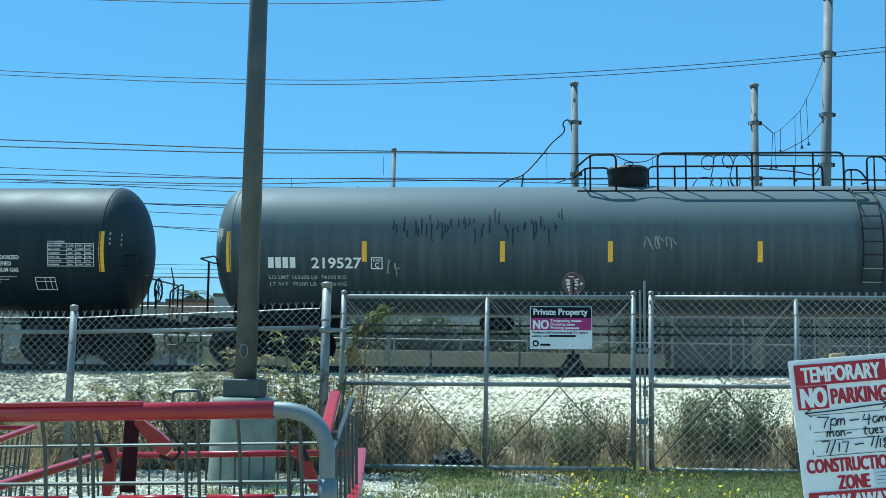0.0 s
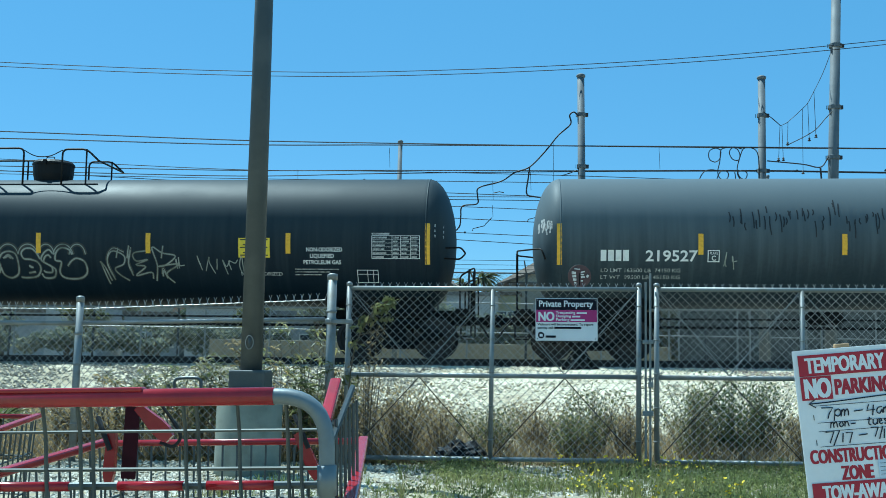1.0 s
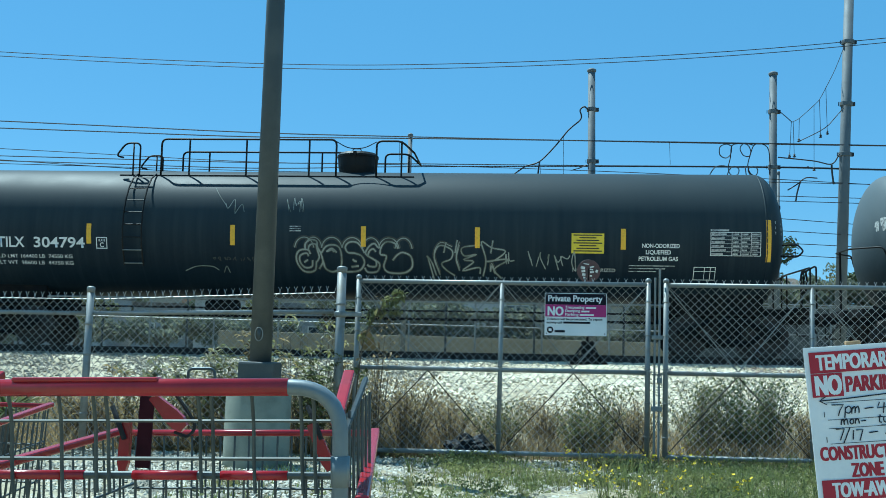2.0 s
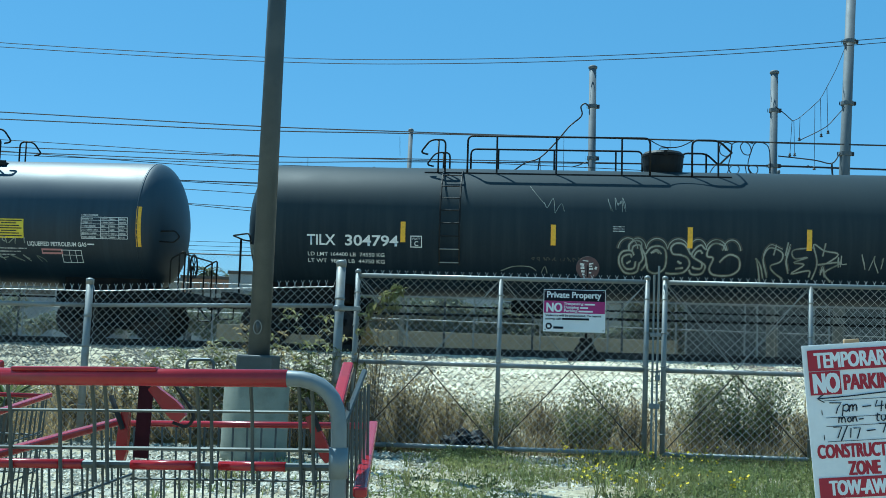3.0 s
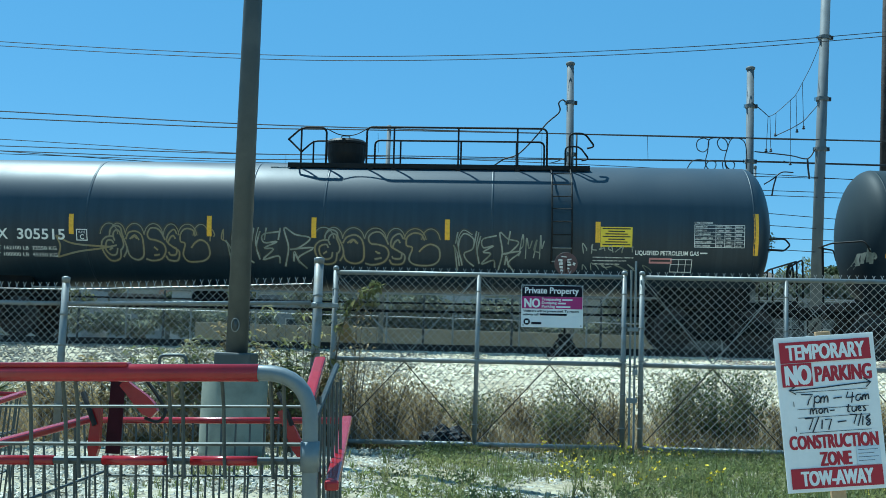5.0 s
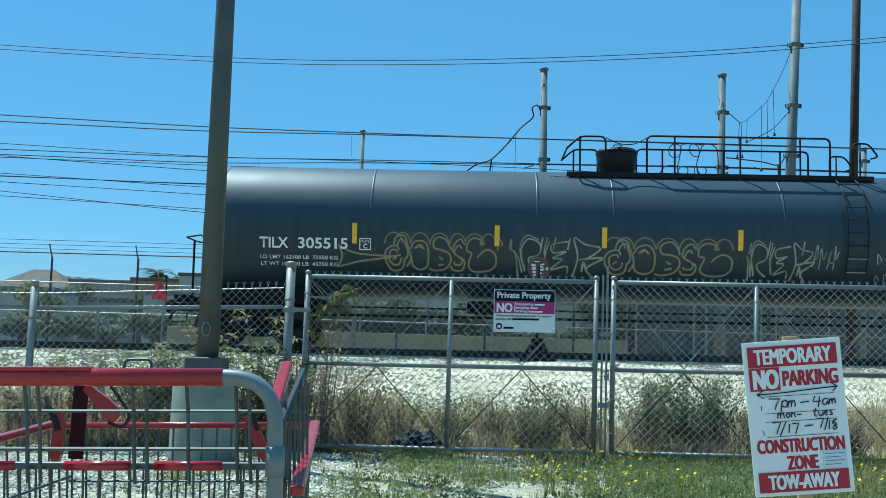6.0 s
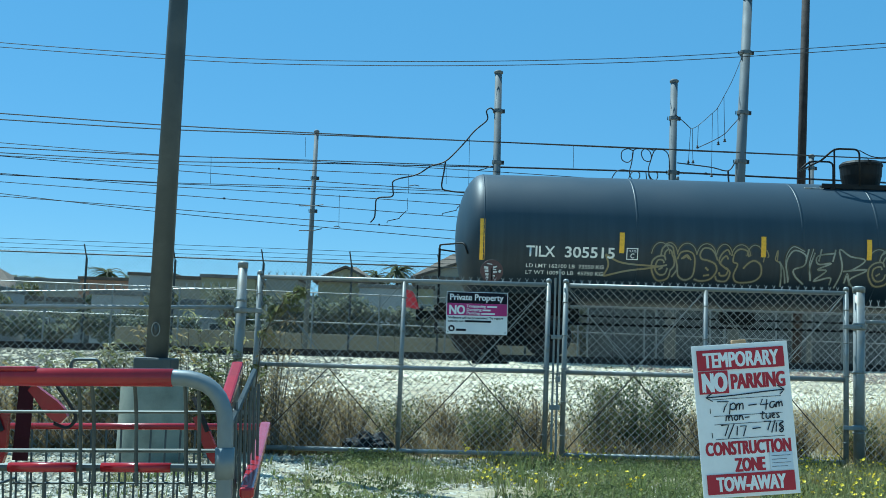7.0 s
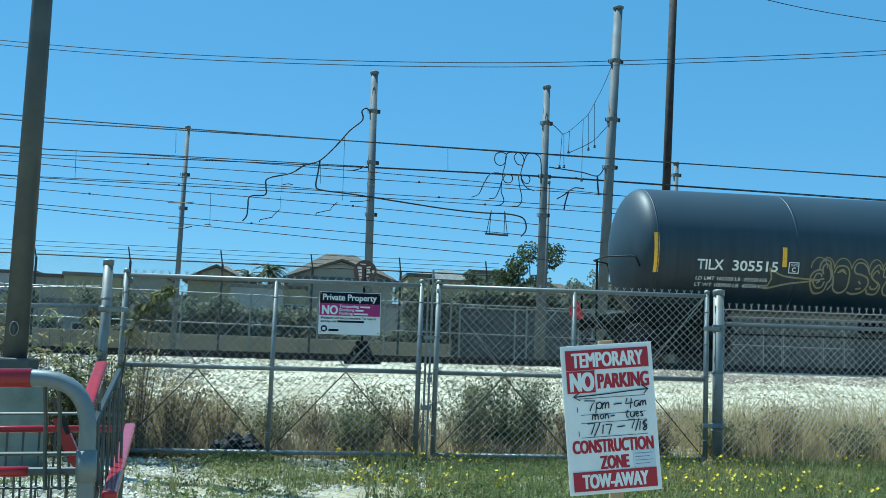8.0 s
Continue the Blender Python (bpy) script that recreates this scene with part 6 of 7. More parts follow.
def grass_field(name, count, xr, yr, h, kind, seed, label, accept=None, blades=9, spread=0.1):
    rng = random.Random(seed)
    V, F = [], []
    kinds = [tuft(0, 0, h, seed * 31 + i, kind, blades, spread) for i in range(12)]
    while count:
        x, y = rng.uniform(*xr), rng.uniform(*yr)
        if accept and not accept(x, y, rng):
            continue
        count -= 1
        v, f = kinds[rng.randrange(12)]
        o, s, a = len(V), rng.uniform(0.5, 1.3), rng.uniform(0, 6.3)
        c, sn, z = math.cos(a) * s, math.sin(a) * s, ground_z(x, y) - 0.01
        V += [(x + p[0] * c - p[1] * sn, y + p[0] * sn + p[1] * c, z + p[2] * s) for p in v]
        F += [tuple(i + o for i in q) for q in f]
    tagged(mesh_ob(name, V, F, LEAF[kind]), label, "grass", kind="stuff")


def flowers(count, xr, yr, seed):
    rng = random.Random(seed)
    V, F = [], []
    for _ in range(count):
        x, y = rng.uniform(*xr), rng.uniform(*yr)
        if noise.noise((x * 0.7, y * 0.7, 9)) < -0.1:
            continue
        z, r = ground_z(x, y) + rng.uniform(0.06, 0.2), rng.uniform(0.010, 0.018)
        rot = Euler((rng.uniform(-0.9, 0.9), rng.uniform(-0.9, 0.9), 0)).to_matrix()
        o = len(V)
        for k in range(8):
            p = rot @ Vector((r * (1 if k % 2 else 0.75) * math.cos(k * math.tau / 8), r * (1 if k % 2 else 0.75) * math.sin(k * math.tau / 8), 0.004))
            V.append((x + p.x, y + p.y, z + p.z))
        V.append((x, y, z - 0.006))
        F += [(o + k, o + (k + 1) % 8, o + 8) for k in range(8)]
    tagged(mesh_ob("wild_flowers", V, F, LEAF["flower"]), "small yellow wild flowers scattered in low grass", "flowers", kind="stuff")


def tree(x, y, h, w, seed, label, kind="far", leaf=0.16, count=2600):
    rng = random.Random(seed)
    z0 = ground_z(x, y)
    g = thing("tree", label, "tree", pose(x, y, z0), group="far trees")
    bm = tube([(0, 0, 0), (0.1, 0, h * 0.3), (0.0, 0.1, h * 0.55)], [0.16, 0.12, 0.07], 8)
    clumps = []
    for i in range(11):
        a = i * 2.4 + rng.uniform(-0.3, 0.3)
        e = Vector((math.cos(a) * w * rng.uniform(0.1, 0.42), math.sin(a) * w * 0.35 * rng.random(), h * rng.uniform(0.45, 0.93)))
        add_tube(bm, [(0.05, 0, h * rng.uniform(0.25, 0.45)), e * 0.6 + Vector((0, 0, h * 0.2)), e], [0.06, 0.04, 0.015], 5)
        clumps.append(e)
    part("trunk", bm, M_BARK, g)
    V, F = [], []
    for e in clumps:
        leaf_cloud(V, F, rng, e, (w * 0.17, w * 0.17, h * 0.1), count // 11, leaf, 0.6)
    mesh_ob("crown", V, F, LEAF[kind], g)


def palm(x, y, h, seed, size=2.2):
    rng = random.Random(seed)
    z0 = ground_z(x, y)
    g = thing("palm_tree", "distant fan palm with drooping fronds", "palm tree", pose(x, y, z0), group="palms")
    part("trunk", tube([(0, 0, 0), (0.15, 0, h * 0.5), (0, 0, h)], [0.28, 0.2, 0.18], 8), M_BARK, g)
    for i in range(44):
        a, up, L = rng.uniform(0, 6.3), rng.uniform(-0.5, 0.9), size * rng.uniform(0.75, 1.1)
        V, F = [], []
        for k in range(6):
            t = k / 5
            px, pz = L * t, L * (up * t - 0.75 * t * t)
            wv = 0.17 * size * 0.4 * math.sin(math.pi * min(1, t * 0.9 + 0.1))
            V += [(px * math.cos(a) - wv * math.sin(a), px * math.sin(a) + wv * math.cos(a), h + pz - wv * 0.4), (px * math.cos(a), px * math.sin(a), h + pz), (px * math.cos(a) + wv * math.sin(a), px * math.sin(a) - wv * math.cos(a), h + pz - wv * 0.4)]
        F += [(3 * k + j, 3 * k + j + 1, 3 * k + j + 4, 3 * k + j + 3) for k in range(5) for j in (0, 1)]
        mesh_ob("frond", V, F, LEAF["palm"], g)


def build_plants():
    # weeds behind the gate, from the hinge side to the open straw
    spec = [(-1.75, 11.0, 0.7, 1.0, "olive", 500), (-1.2, 11.1, 0.9, 0.75, "dry", 700), (-0.75, 11.4, 0.8, 0.6, "dry", 800), (-0.2, 11.2, 0.8, 0.55, "olive", 800), (0.25, 11.5, 0.8, 0.6, "dry", 800),
            (0.6, 11.0, 0.7, 0.5, "olive", 800), (0.85, 11.4, 0.8, 0.72, "olive", 900), (1.2, 11.3, 0.7, 0.6, "dry", 700), (1.85, 11.1, 0.8, 0.78, "olive", 1300), (2.25, 11.2, 0.9, 0.9, "green", 1700),
            (2.6, 11.4, 0.8, 0.8, "green", 1000), (3.0, 11.2, 0.7, 0.55, "dry", 800), (3.5, 11.3, 0.7, 0.6, "dry", 700), (-2.3, 11.3, 0.9, 0.7, "dry", 800), (-3.4, 11.2, 1.0, 0.6, "dry", 900), (-4.6, 11.4, 1.0, 0.6, "dry", 700), (-3.0, 12.0, 1.1, 0.75, "dry", 700), (-3.8, 12.3, 1.1, 0.7, "dry", 700), (-4.9, 12.2, 1.2, 0.6, "dry", 600), (-2.2, 12.2, 1.0, 0.6, "olive", 600), (-5.8, 11.3, 1.0, 0.6, "olive", 700)]
    for i, (x, y, w, h, k, n) in enumerate(spec):
        lab = {"olive": "dense olive-green roadside weed behind the gate", "dry": "dry brown roadside weed behind the fence", "green": "green leafy weed behind the gate"}[k]
        bush(x, y, w, h, 100 + i, lab, k, int(n * 2.3), 0.019, 46, seeds=1 if k == "green" else 2)
    # broad-leaved castor-like shrubs by the lamp pole
    for i, (x, y, w, h, n) in enumerate(((-2.15, 10.95, 0.9, 1.5, 1300), (-2.75, 11.1, 1.0, 1.25, 1100), (-3.3, 11.0, 1.0, 1.1, 800), (-3.9, 11.1, 0.8, 0.95, 500), (-1.98, 10.35, 0.5, 1.1, 700))):
        broadleaf(x, y, w, h, 140 + i, "tangled broad-leaved green shrub growing through the fence", "olive" if i % 2 else "broad", 13 if h > 1 else 10)
    for i, (x, y, w, h, n) in enumerate(((-3.0, 10.85, 0.9, 1.15, 700), (-2.55, 10.9, 0.7, 1.25, 600), (-3.5, 10.95, 0.9, 1.0, 600), (-4.1, 10.9, 0.9, 0.85, 500), (-2.2, 10.75, 0.5, 1.1, 400), (-4.9, 11.3, 1.0, 0.7, 400), (-3.2, 11.6, 1.2, 1.0, 600), (-1.75, 10.85, 0.6, 0.95, 500))):
        broadleaf(x, y, w, h, 160 + i, "drying broad-leaved shrub with curled tan leaves", "tan" if i % 2 else "broad", 10)
    # leafy branch that leans through the gate's corner
    br = thing("branch", "leaning branch with curled olive and tan leaves on the gate", "branch", pose(-1.62, 10.5, ground_z(-1.62, 10.5)))
    stalk = spline([(-0.03, 0, 0), (0.0, 0, 0.72), (0.06, 0, 1.2), (0.2, 0, 1.48), (0.27, 0, 1.57), (0.38, 0, 1.65)], 6)
    bm = tube(stalk, 0.008, 6)
    for k in (1, -1):
        add_tube(bm, [(0.1, 0, 1.3), (0.22 + 0.12 * k, 0.02, 1.42 - 0.06 * k)], 0.005, 5)
    part("stem", bm, LEAF["twig"], br)
    rng, V, F = random.Random(9), [], []
    for c, n in (((0.38, 0, 1.63), 46), ((0.29, 0, 1.56), 34), ((0.18, 0, 1.45), 30), ((0.36, 0, 1.46), 16), ((0.1, 0, 1.38), 18), ((0.05, 0, 1.18), 14), ((0.02, 0, 0.85), 16), ((0.0, 0, 0.5), 18)):
        leaf_cloud(V, F, rng, c, (0.09, 0.05, 0.06), n, 0.04, 0.42)
    tagged(mesh_ob("leaf_cluster", V, F, LEAF["broad"], br), "curled olive leaves", kind="stuff")
    bush(-1.5, 10.95, 0.6, 1.0, 171, "brown tangled shrub behind the gate hinge", "dry", 700, 0.026, 24)
    bush(-1.15, 11.0, 0.6, 0.8, 172, "drying tangled shrub behind the gate", "tan", 700, 0.024, 22)
    bush(-1.45, 10.66, 0.45, 1.72, 150, "dead flowering stalk leaning on the gate", "dry", 260, 0.022, 7)
    spiky_plant(-5.0, 10.1, 0.98, 151)
    grass_field("straw_grass", 1500, (3.3, 9.5), (10.75, 13.6), 0.55, "straw", 7, "tall golden dry grass along the fence", lambda x, y, r: r.random() < (0.35 if x < 4.3 else 1), 8, 0.2)
    for i, (x, y, w, h, k) in enumerate(((4.6, 11.0, 0.8, 0.5, "olive"), (5.3, 11.2, 0.9, 0.6, "dry"), (6.1, 10.95, 0.9, 0.45, "olive"), (6.9, 11.2, 0.9, 0.55, "dry"), (7.8, 11.1, 0.9, 0.5, "olive"), (3.9, 11.0, 0.6, 0.55, "dry"))):
        bush(x, y, w, h, 190 + i, "low brown weed among tall dry grass", k, 1500, 0.02, 40, seeds=2)
    grass_field("dry_grass", 4500, (-9, 4), (10.7, 14.2), 0.24, "dry", 8, "short dry straw among the weeds", lambda x, y, r: r.random() < 1 - (y - 10.7) / 3.8, 7, 0.12)
    green = lambda x, y, r: r.random() < max(0.04, min(1.0, 0.28 + 0.2 * x + 1.3 * noise.noise((x * 1.1, y * 1.6, 2))))
    grass_field("low_grass", 7500, (-2.5, 8), (6.6, 10.75), 0.10, "grass", 9, "low patchy green grass between gravel", green, 9, 0.09)
    grass_field("low_weeds", 2200, (-1, 8), (7.0, 10.6), 0.19, "grass", 10, "taller weeds in patchy grass", lambda x, y, r: r.random() < max(0.05, min(1, 0.1 + 0.25 * x)), 10, 0.1)
    rng = random.Random(77)
    V, F, n = [], [], 0
    while n < 2100:
        x, y = rng.uniform(-1.5, 8), rng.uniform(7, 10.7)
        if not green(x, y, rng):
            continue
        n += 1
        k, z = len(V), ground_z(x, y)
        leaf_cloud(V, F, rng, (x, y, 0.06), (0.11, 0.11, 0.06), 26, 0.017, 0.5)
        V[k:] = [(a, b, c + z) for a, b, c in V[k:]]
    tagged(mesh_ob("ground_weeds", V, F, LEAF["weed"]), "low leafy yellow-green weeds in the gravel", "weeds", kind="stuff")
    V, F = [], []
    for _ in range(9000):
        x, y = rng.uniform(-10, -0.8), 10.7 + 4.6 * rng.random() ** 1.5
        k, z = len(V), ground_z(x, y)
        leaf_cloud(V, F, rng, (x, y, 0.02), (0.03, 0.03, 0.02), 1, 0.045, 0.5)
        V[k:] = [(a, b, c + z) for a, b, c in V[k:]]
    tagged(mesh_ob("leaf_litter", V, F, LEAF["tan"]), "fallen dry leaves on the ballast", "leaf litter", kind="stuff")
    flowers(1700, (0.4, 8), (7.6, 10.6), 12)


# ---- distance ----
def far_fence():
    y, x0, x1 = 45.0, -34.0, 8.5
    for k in range(12):
        x = 8.02 - 3.74 * k
        g = thing("far_fence_post", "dark steel fence post with barbed wire arm", "fence post", pose(x, y, ground_z(x, y)), group="far fence posts")
        part("pipe", tube([(0, 0, 0), (0, 0, 3.85)], 0.05, 8), M_DARKWIRE, g)
        part("arm", tube([(0, 0, 3.8), (-0.1, -0.15, 4.42)], 0.03, 6), M_DARKWIRE, g)
    g = thing("far_fence", "tall dark chain link fence topped with barbed wire", "fence", pose((x0 + x1) / 2, y, ground_z(0, y)))
    inv = g.matrix_world.inverted()
    v, f = zigzag_mesh(x0, x1, 1.05, 4.8, y, 0.17, 0.0045, 0.0, 0.08)
    mesh_ob("chain_link", [inv @ Vector(p) for p in v], f, M_DARKWIRE, g)
    part("top_rail", tube([inv @ Vector((x0, y, 4.78)), inv @ Vector((x1, y, 4.85))], 0.03, 6), M_DARKWIRE, g)
    for i in range(3):
        part("barbed_wire", tube([inv @ Vector((x0, y - 0.05 * i, 4.95 + 0.185 * i)), inv @ Vector((x1, y - 0.05 * i, 5.0 + 0.185 * i))], 0.012, 4), M_DARKWIRE, g)
    # lower grey fence along the light rail
    y2 = 41.5
    for k in range(22):
        x = -33 + 2.6 * k
        p = thing("mid_fence_post", "grey steel post of the light rail fence", "fence post", pose(x, y2, ground_z(x, y2)), group="mid fence posts")
        part("pipe", tube([(0, 0, 0), (0, 0, 2.45)], 0.035, 8), M_GALV, p)
    g = thing("mid_fence", "grey chain link fence along the light rail", "fence", pose(0, y2, ground_z(0, y2)))
    inv = g.matrix_world.inverted()
    v, f = zigzag_mesh(-33, 23, 1.05, 3.3, y2, 0.2, 0.004, 0.0, 0.0)
    mesh_ob("chain_link", [inv @ Vector(p) for p in v], f, M_WIRE, g)
    for z in (3.35, 2.2):
        part("rail", tube([inv @ Vector((-33, y2, z)), inv @ Vector((23, y2, z))], 0.025, 6), M_GALV, g)


def barrier_wall():
    m = mat("tan_stucco", (0.34, 0.285, 0.19), 0.9, vary=0.2, scale=1.2, bump=0.2)
    for i in range(5):
        x = -13.6 + 4.1 * i
        w = part("low_wall", box((x, 47.0, 0.9), (x + 4.09, 47.3, 1.85), 0.02), m)
        tagged(w, "low tan stucco wall panel along the far road", "wall", "low wall panels", "structure")
    # windscreened fence along the far road
    for i in range(13):
        x = 7.1 + 3.0 * i
        g = thing("screened_fence", "grey cloth-covered chain link fence bay", "fence", pose(x, 46.2, 0.95 + GRADE * x), group="screened fence bays")
        part("post", tube([(0, 0, 0), (0, 0, 2.6)], 0.04, 8), M_GALV, g)
        part("top_rail", tube([(0, 0, 2.45), (3.0, 0, 2.45)], 0.025, 6), M_GALV, g)
        bm = bmesh.new()
        bmesh.ops.create_grid(bm, x_segments=12, y_segments=8, size=1)
        for v in bm.verts:
            v.co = Vector((1.5 + v.co.x * 1.46, 0.07 + 0.05 * noise.noise((v.co.x * 2 + i * 3, v.co.y * 2, 1)), 1.23 + v.co.y * 1.18))
        part("screen", bm, M_SCREEN, g, "sagging grey windscreen cloth", True)
    rng = random.Random(5)
    # hedges and scrub behind the wall and the screen
    for i in range(20):
        x = -33 + 4.0 * i
        h = (1.0 if x < -6 else 2.3 if x < 1 else 1.1 if x < 5 else 3.9) + 0.5 * rng.random()
        g = thing("hedge", "dusty grey-green hedge behind the low wall" if x < 5 else "dense green thicket behind the screened fence", "hedge", pose(x, 49, 1.0), group="hedges")
        bm, tips = stems(rng, 1.6, h * 0.9, 14, 0.03)
        part("branchwork", bm, LEAF["twig"], g)
        V, F = [], []
        for k in range(60 if x > 4 else 34 if x > -6 else 10):
            leaf_cloud(V, F, rng, (rng.uniform(-2.1, 2.1), rng.uniform(-0.4, 0.4), rng.uniform(0.3, h * 0.85)), (0.8, 0.5, 0.4), 150, 0.13, 0.6)
        mesh_ob("foliage", V, F, LEAF["hedge"], g)


def mesh_slab(a, b, depth, t=0.22):
    """A sloping roof slab from eave a to ridge b, running back from the front."""
    bm = bmesh.new()
    a, b, back = Vector(a), Vector(b), Vector((0, depth, 0))
    up = Vector((0, 0, t))
    v = [bm.verts.new(p) for p in (a, b, b + back, a + back, a + up, b + up, b + back + up, a + back + up)]
    for q in ((3, 2, 1, 0), (4, 5, 6, 7), (0, 1, 5, 4), (1, 2, 6, 5), (2, 3, 7, 6), (3, 0, 4, 7)):
        bm.faces.new([v[i] for i in q])
    return bm


def house(x, y, w, d, h, roof, walls, label, flat=False, seed=0, gable=0.0):
    rng = random.Random(seed)
    g = thing("house", label, "house", pose(x, y, ground_z(x, y)), group="distant houses")
    part("wall", box((-w / 2, -d / 2, 0), (w / 2, d / 2, h), 0.03), walls, g)
    if flat:
        part("parapet", box((-w / 2 - 0.15, -d / 2 - 0.15, h), (w / 2 + 0.15, d / 2 + 0.15, h + 0.35), 0.03), roof, g)
    else:
        bm = bmesh.new()
        o, r = 0.5, 0.32 * min(w, d)
        v = [bm.verts.new(p) for p in ((-w / 2 - o, -d / 2 - o, h), (w / 2 + o, -d / 2 - o, h), (w / 2 + o, d / 2 + o, h), (-w / 2 - o, d / 2 + o, h), (-w * 0.14, 0, h + r), (w * 0.14, 0, h + r))]
        for q in ((0, 1, 5, 4), (1, 2, 5), (2, 3, 4, 5), (3, 0, 4), (3, 2, 1, 0)):
            bm.faces.new([v[i] for i in q])
        rf = part("roof", bm, roof, g)
        part("fascia", box((-w / 2 - 0.52, -d / 2 - 0.52, h - 0.2), (w / 2 + 0.52, d / 2 + 0.52, h + 0.02), 0.02), roof, rf)
    if gable:
        bm, k = bmesh.new(), h + gable * w
        v = [bm.verts.new(p) for p in ((-w / 2, -d / 2 - 0.3, h), (w / 2, -d / 2 - 0.3, h), (0, -d / 2 - 0.3, k), (-w / 2, 0, h), (w / 2, 0, h), (0, 0, k))]
        for q in ((0, 1, 2), (5, 4, 3), (0, 3, 4, 1), (0, 2, 5, 3), (1, 4, 5, 2)):
            bm.faces.new([v[i] for i in q])
        gw = part("gable", bm, walls, g)
        for s in (-1, 1):
            part("gable_roof", mesh_slab((s * (w / 2 + 0.5), -d / 2 - 0.7, h - 0.3), (0, -d / 2 - 0.7, k + 0.08), d * 0.6), roof, gw)
    for lev in range(max(1, int(h // 2.9))):
        n = max(2, int(w / 3.2))
        for i in range(n):
            if rng.random() < 0.15:
                continue
            cx, cz = -w / 2 + w * (i + 0.5) / n, 1.6 + 2.9 * lev
            win = part("window", box((cx - 0.65, -d / 2 - 0.06, cz - 0.6), (cx + 0.65, -d / 2 + 0.02, cz + 0.6), 0.02), M_TRIM, g)
            part("pane", box((cx - 0.55, -d / 2 - 0.09, cz - 0.5), (cx + 0.55, -d / 2 - 0.062, cz + 0.5)), M_PANE, win)
    return g


M_TRIM = mat("window_trim", (0.6, 0.58, 0.52), 0.7, vary=0.1)
M_PANE = mat("far_window_pane", (0.03, 0.04, 0.05), 0.12, vary=0.2, bump=0)


def build_distance():
    far_fence()
    barrier_wall()
    wa = mat("cream_stucco", (0.33, 0.305, 0.245), 0.9, vary=0.12, scale=0.6)
    wb = mat("olive_stucco", (0.36, 0.32, 0.19), 0.9, vary=0.12, scale=0.6)
    wc = mat("white_stucco", (0.4, 0.4, 0.385), 0.9, vary=0.1, scale=0.6)
    wd = mat("terracotta_stucco", (0.38, 0.22, 0.14), 0.9, vary=0.12, scale=0.6)
    ra = mat("brown_shingle", (0.14, 0.11, 0.085), 0.9, vary=0.3, scale=2)
    rb = mat("grey_shingle", (0.20, 0.19, 0.175), 0.9, vary=0.3, scale=2)
    gp = mat("pale_grey_stucco", (0.30, 0.31, 0.31), 0.9, vary=0.12, scale=0.6)
    spec = [(4.1, 110, 10.4, 9, 7.9, ra, wa, False, 0.16), (-8.1, 110, 5.4, 8, 7.4, ra, wb, False, 0.22), (-3.9, 104, 4.9, 7, 6.4, rb, wc, True, 0), (-0.6, 106, 2.6, 6, 6.6, ra, wb, True, 0), (-14.5, 110, 3.2, 7, 7.4, ra, wa, True, 0),
            (-11.6, 108, 3.0, 6, 5.4, rb, gp, True, 0), (-19.8, 110, 5.4, 8, 7.3, rb, wb, True, 0), (-24.6, 112, 4.2, 8, 7.2, ra, wa, True, 0), (12.3, 112, 2.6, 8, 8.6, ra, wb, True, 0), (15.4, 112, 4.2, 8, 8.4, rb, wb, False, 0),
            (18.9, 112, 2.6, 8, 9.2, ra, wa, True, 0), (-30, 120, 5, 8, 8.0, ra, wc, True, 0), (-35.5, 122, 6, 8, 7.5, ra, wd, True, 0), (-42, 122, 7, 8, 7.2, rb, wa, True, 0), (-51, 124, 9, 8, 6.4, ra, wa, False, 0), (23.5, 118, 5, 8, 8.5, rb, wb, True, 0),
            (28, 116, 8, 8, 6.5, ra, wa, False, 0), (-17, 84, 4.5, 5, 3.6, rb, gp, True, 0), (-22.5, 80, 3.6, 5, 3.9, rb, wc, True, 0), (-27.5, 82, 4.4, 5, 3.4, ra, gp, True, 0), (-33, 80, 4.0, 5, 4.0, rb, wc, True, 0), (-38.5, 84, 5.0, 5, 3.7, ra, gp, True, 0), (9.0, 96, 4.0, 6, 4.6, rb, wa, True, 0)]
    for i, (x, y, w, d, h, r, wl, fl, gb) in enumerate(spec):
        house(x, y, w, d, h, r, wl, "distant stucco house with %s" % ("flat parapet roof" if fl else "brown shingled roof and gable" if gb else "brown hipped roof"), fl, i, gb)
    palm(-38.5, 128, 9.0, 1, 2.8)
    palm(-35.4, 128, 8.3, 2, 2.4)
    palm(-48, 130, 8.0, 3, 2.4)
    palm(-50.5, 131, 8.2, 6, 2.4)
    palm(-5.4, 114, 8.6, 4, 2.4)
    palm(-3.2, 114, 9.2, 5, 2.6)
    tree(13.0, 70, 6.6, 4.0, 1, "leafy green tree beyond the far fence", leaf=0.12)
    tree(15.6, 70, 8.2, 5.0, 2, "tall leafy green tree beyond the far fence", leaf=0.12, count=3600)
    tree(19.6, 72, 6.6, 3.4, 3, "sparse grey-green tree beyond the far fence", "olive", 0.11, 1400)
    tree(24, 74, 6.6, 4.5, 4, "leafy green tree beyond the far fence")
    tree(-14, 80, 4.4, 5, 5, "low green tree beyond the far fence")
    tree(-24, 80, 4.0, 5, 6, "low green tree beyond the far fence")
    for i, (x, h) in enumerate(((-31, 4.4), (-36, 5.6), (-40, 5.0), (-44, 6.2), (-48, 5.4), (-10, 5.0))):
        tree(x, 92 + 3 * (i % 3), h, 5, 20 + i, "dusty grey-green tree among the distant houses", "olive" if i % 2 else "far", 0.2, 1500)
    tree(8.5, 66, 4.6, 4.5, 7, "low red-tinged tree beyond the far fence", "olive")
    tree(12, 62, 4.2, 4.5, 8, "low leafy tree beyond the far fence", "olive")
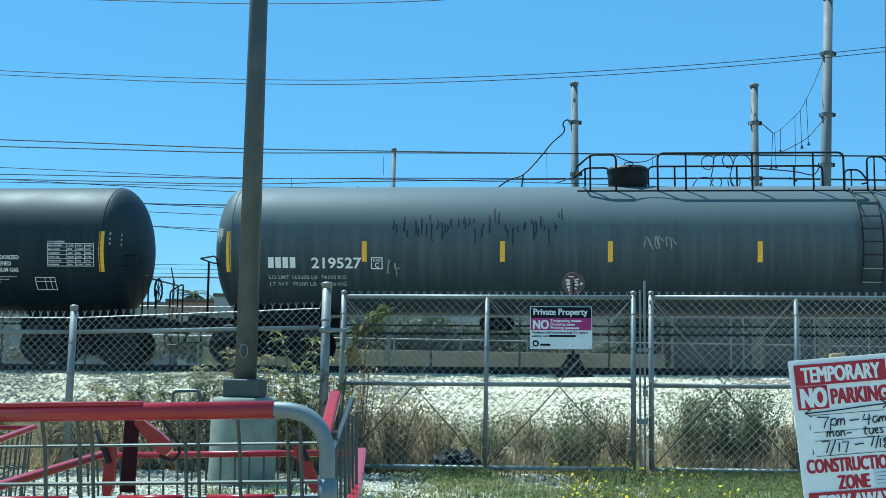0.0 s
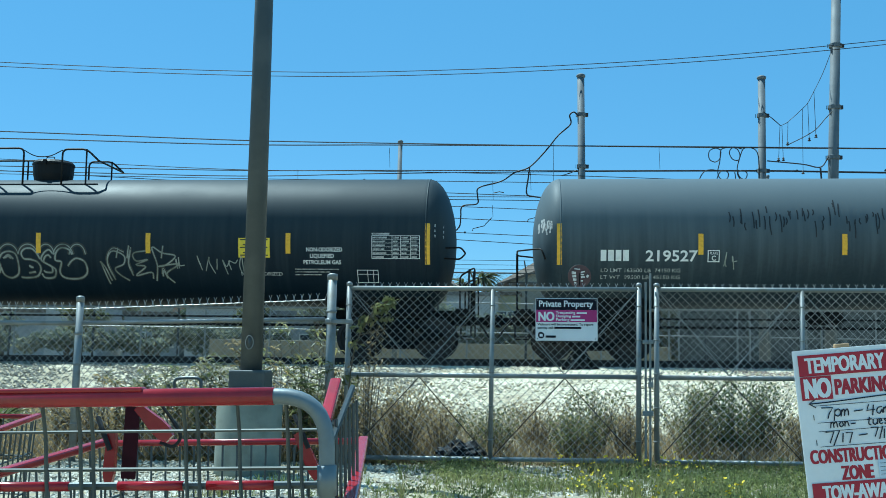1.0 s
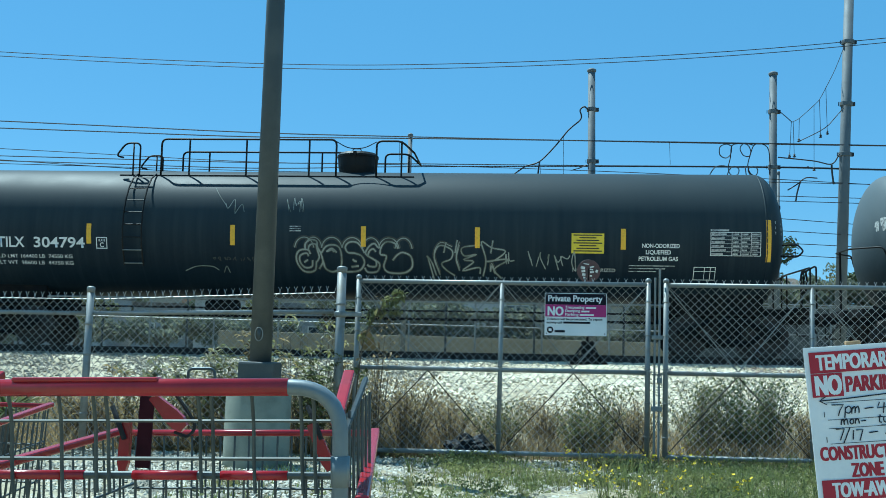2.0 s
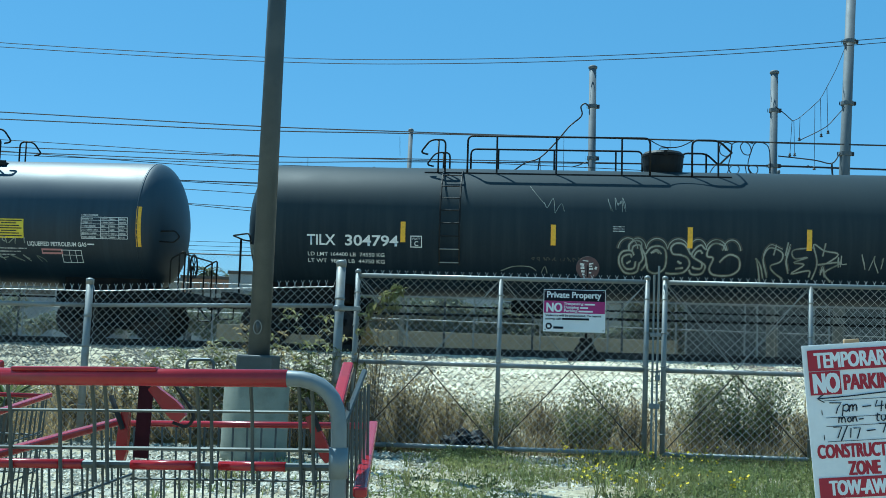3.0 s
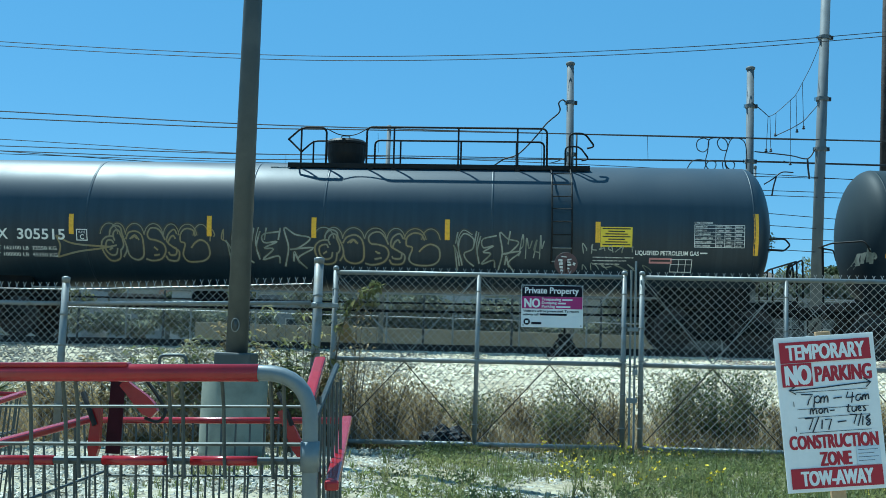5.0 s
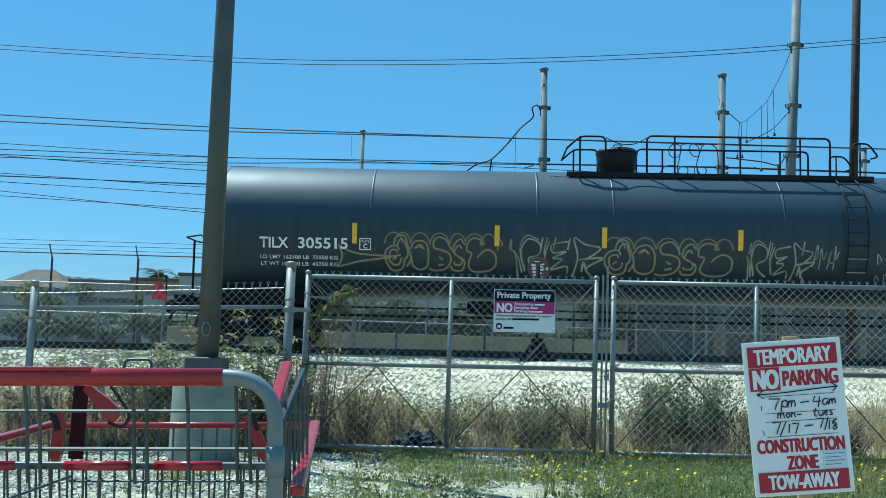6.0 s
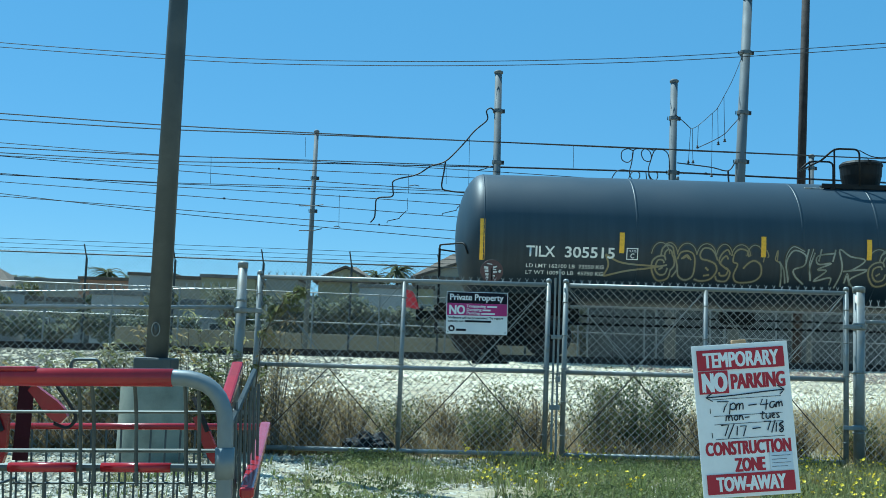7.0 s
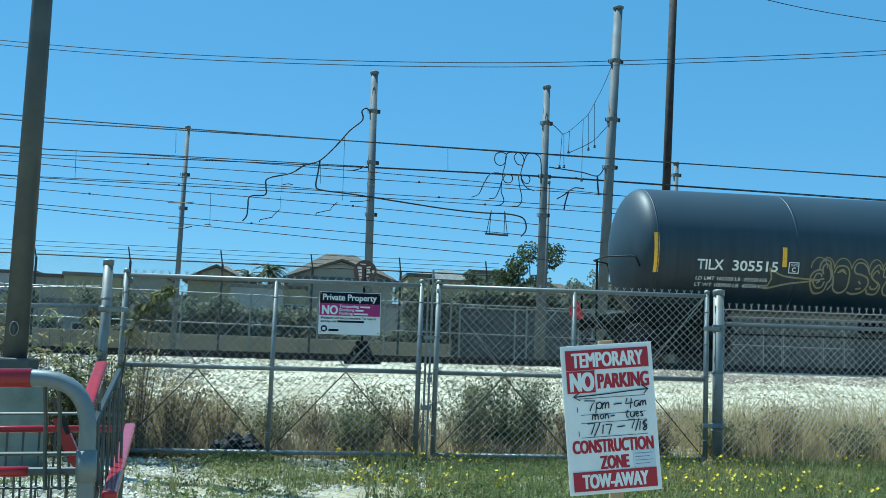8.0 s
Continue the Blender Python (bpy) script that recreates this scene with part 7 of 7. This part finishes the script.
    for i in range(9):
        tree(-36 + 3.4 * i, 62 + 4 * (i % 3), 2.6 + 0.5 * (i % 4), 3.4, 40 + i, "low grey-green scrub tree behind the far fence", "hedge" if i % 3 else "olive", 0.13, 900)
    # tilted tan marker board beyond the tracks
    mk = thing("tan_barrier", "weathered tan and yellow barrier by the tracks", "barrier", pose(-4.0, 29, ground_z(-4.0, 29)))
    part("board", box((-0.2, -0.05, 0.0), (0.18, 0.05, 0.8), 0.02, pose(0, 0, 0, 0, -24, 0)), mat("tan_board", (0.2, 0.15, 0.07), 0.8, vary=0.25, scale=4), mk)
    part("foot", box((-0.5, -0.25, 0.0), (0.5, 0.25, 0.12), 0.02), M_CONCRETE, mk)


def rubbish_bag():
    g = bmesh.new()
    bmesh.ops.create_icosphere(g, subdivisions=4, radius=1)
    for v in g.verts:
        n = v.co.normalized()
        k = 1 + 0.3 * noise.noise(n * 2.1) + 0.16 * noise.noise(n * 6) + 0.06 * noise.noise(n * 15)
        v.co = Vector((n.x * 0.24 * k, n.y * 0.16 * k, max(-0.06, n.z * 0.15 * k)))
    ob = part("rubbish_bag", g, M_BAG, smooth=False)
    ob.location = (-0.52, 10.78, ground_z(-0.5, 10.78) + 0.08)
    tagged(ob, "crumpled black plastic bag lying under the gate", "bag")


def motions():
    rot = math.degrees(math.atan(GRADE))
    for key, car, wheels, xc in CARS:
        rows = []
        for i in range(33):
            t = i * 0.25
            x = xc + travel(t)
            rows.append((t, pose(x, TRACK_Y, RAIL_Z + GRADE * x, 0, -rot, 0)))
        walk(car, rows)
        for w in wheels:
            base = w.location.copy()
            walk(w, [(k / 15, pose(*base, 0, math.degrees(travel(k / 15) / 0.46), 0)) for k in range(121)])


build_ground()
build_track()
build_fence()
notice_sign()
lamp_post()
parking_sign()
shopping_cart(pose(-0.593, 1.6, 0.013, 0, -1.9, 0), "warehouse shopping cart with red plastic grip and wire basket")
shopping_cart(pose(-1.80, 2.56, 0.0, 0, 0, 0), "second warehouse shopping cart beside the lamp pole")
CARS = build_train()
switch_stand()
build_overhead()
build_distance()
rubbish_bag()
build_plants()
scatter_stones("gravel_stones", 20000, (-4.5, 4.5), (6.6, 10.7), (0.012, 0.035), 3, "pale loose gravel stones among low grass", M_FORESTONE, lambda x, y, r: r.random() < max(0.4, 0.95 - 0.15 * x))
scatter_stones("ballast_stones", 16000, (-13, 14), (12.4, 23.9), (0.022, 0.05), 4, "pale crushed rock ballast on the bank", None, lambda x, y, r: x > -2.5 or r.random() < max(0.12, 1 + (x + 2.5) / 3.5))
scatter_stones("stained_ballast", 9000, (-13, -1.5), (12.4, 23.9), (0.022, 0.055), 5, "dust-stained brown ballast stones on the bank", M_BROWNSTONE)
scatter_stones("rusty_ballast", 4500, (4.5, 14), (20.2, 23.9), (0.022, 0.05), 6, "rust-brown ballast stones beside the rail", M_RUSTSTONE, lambda x, y, r: r.random() < min(1, (x - 3.0) / 3) * min(1, (y - 18) / 3))
motions()
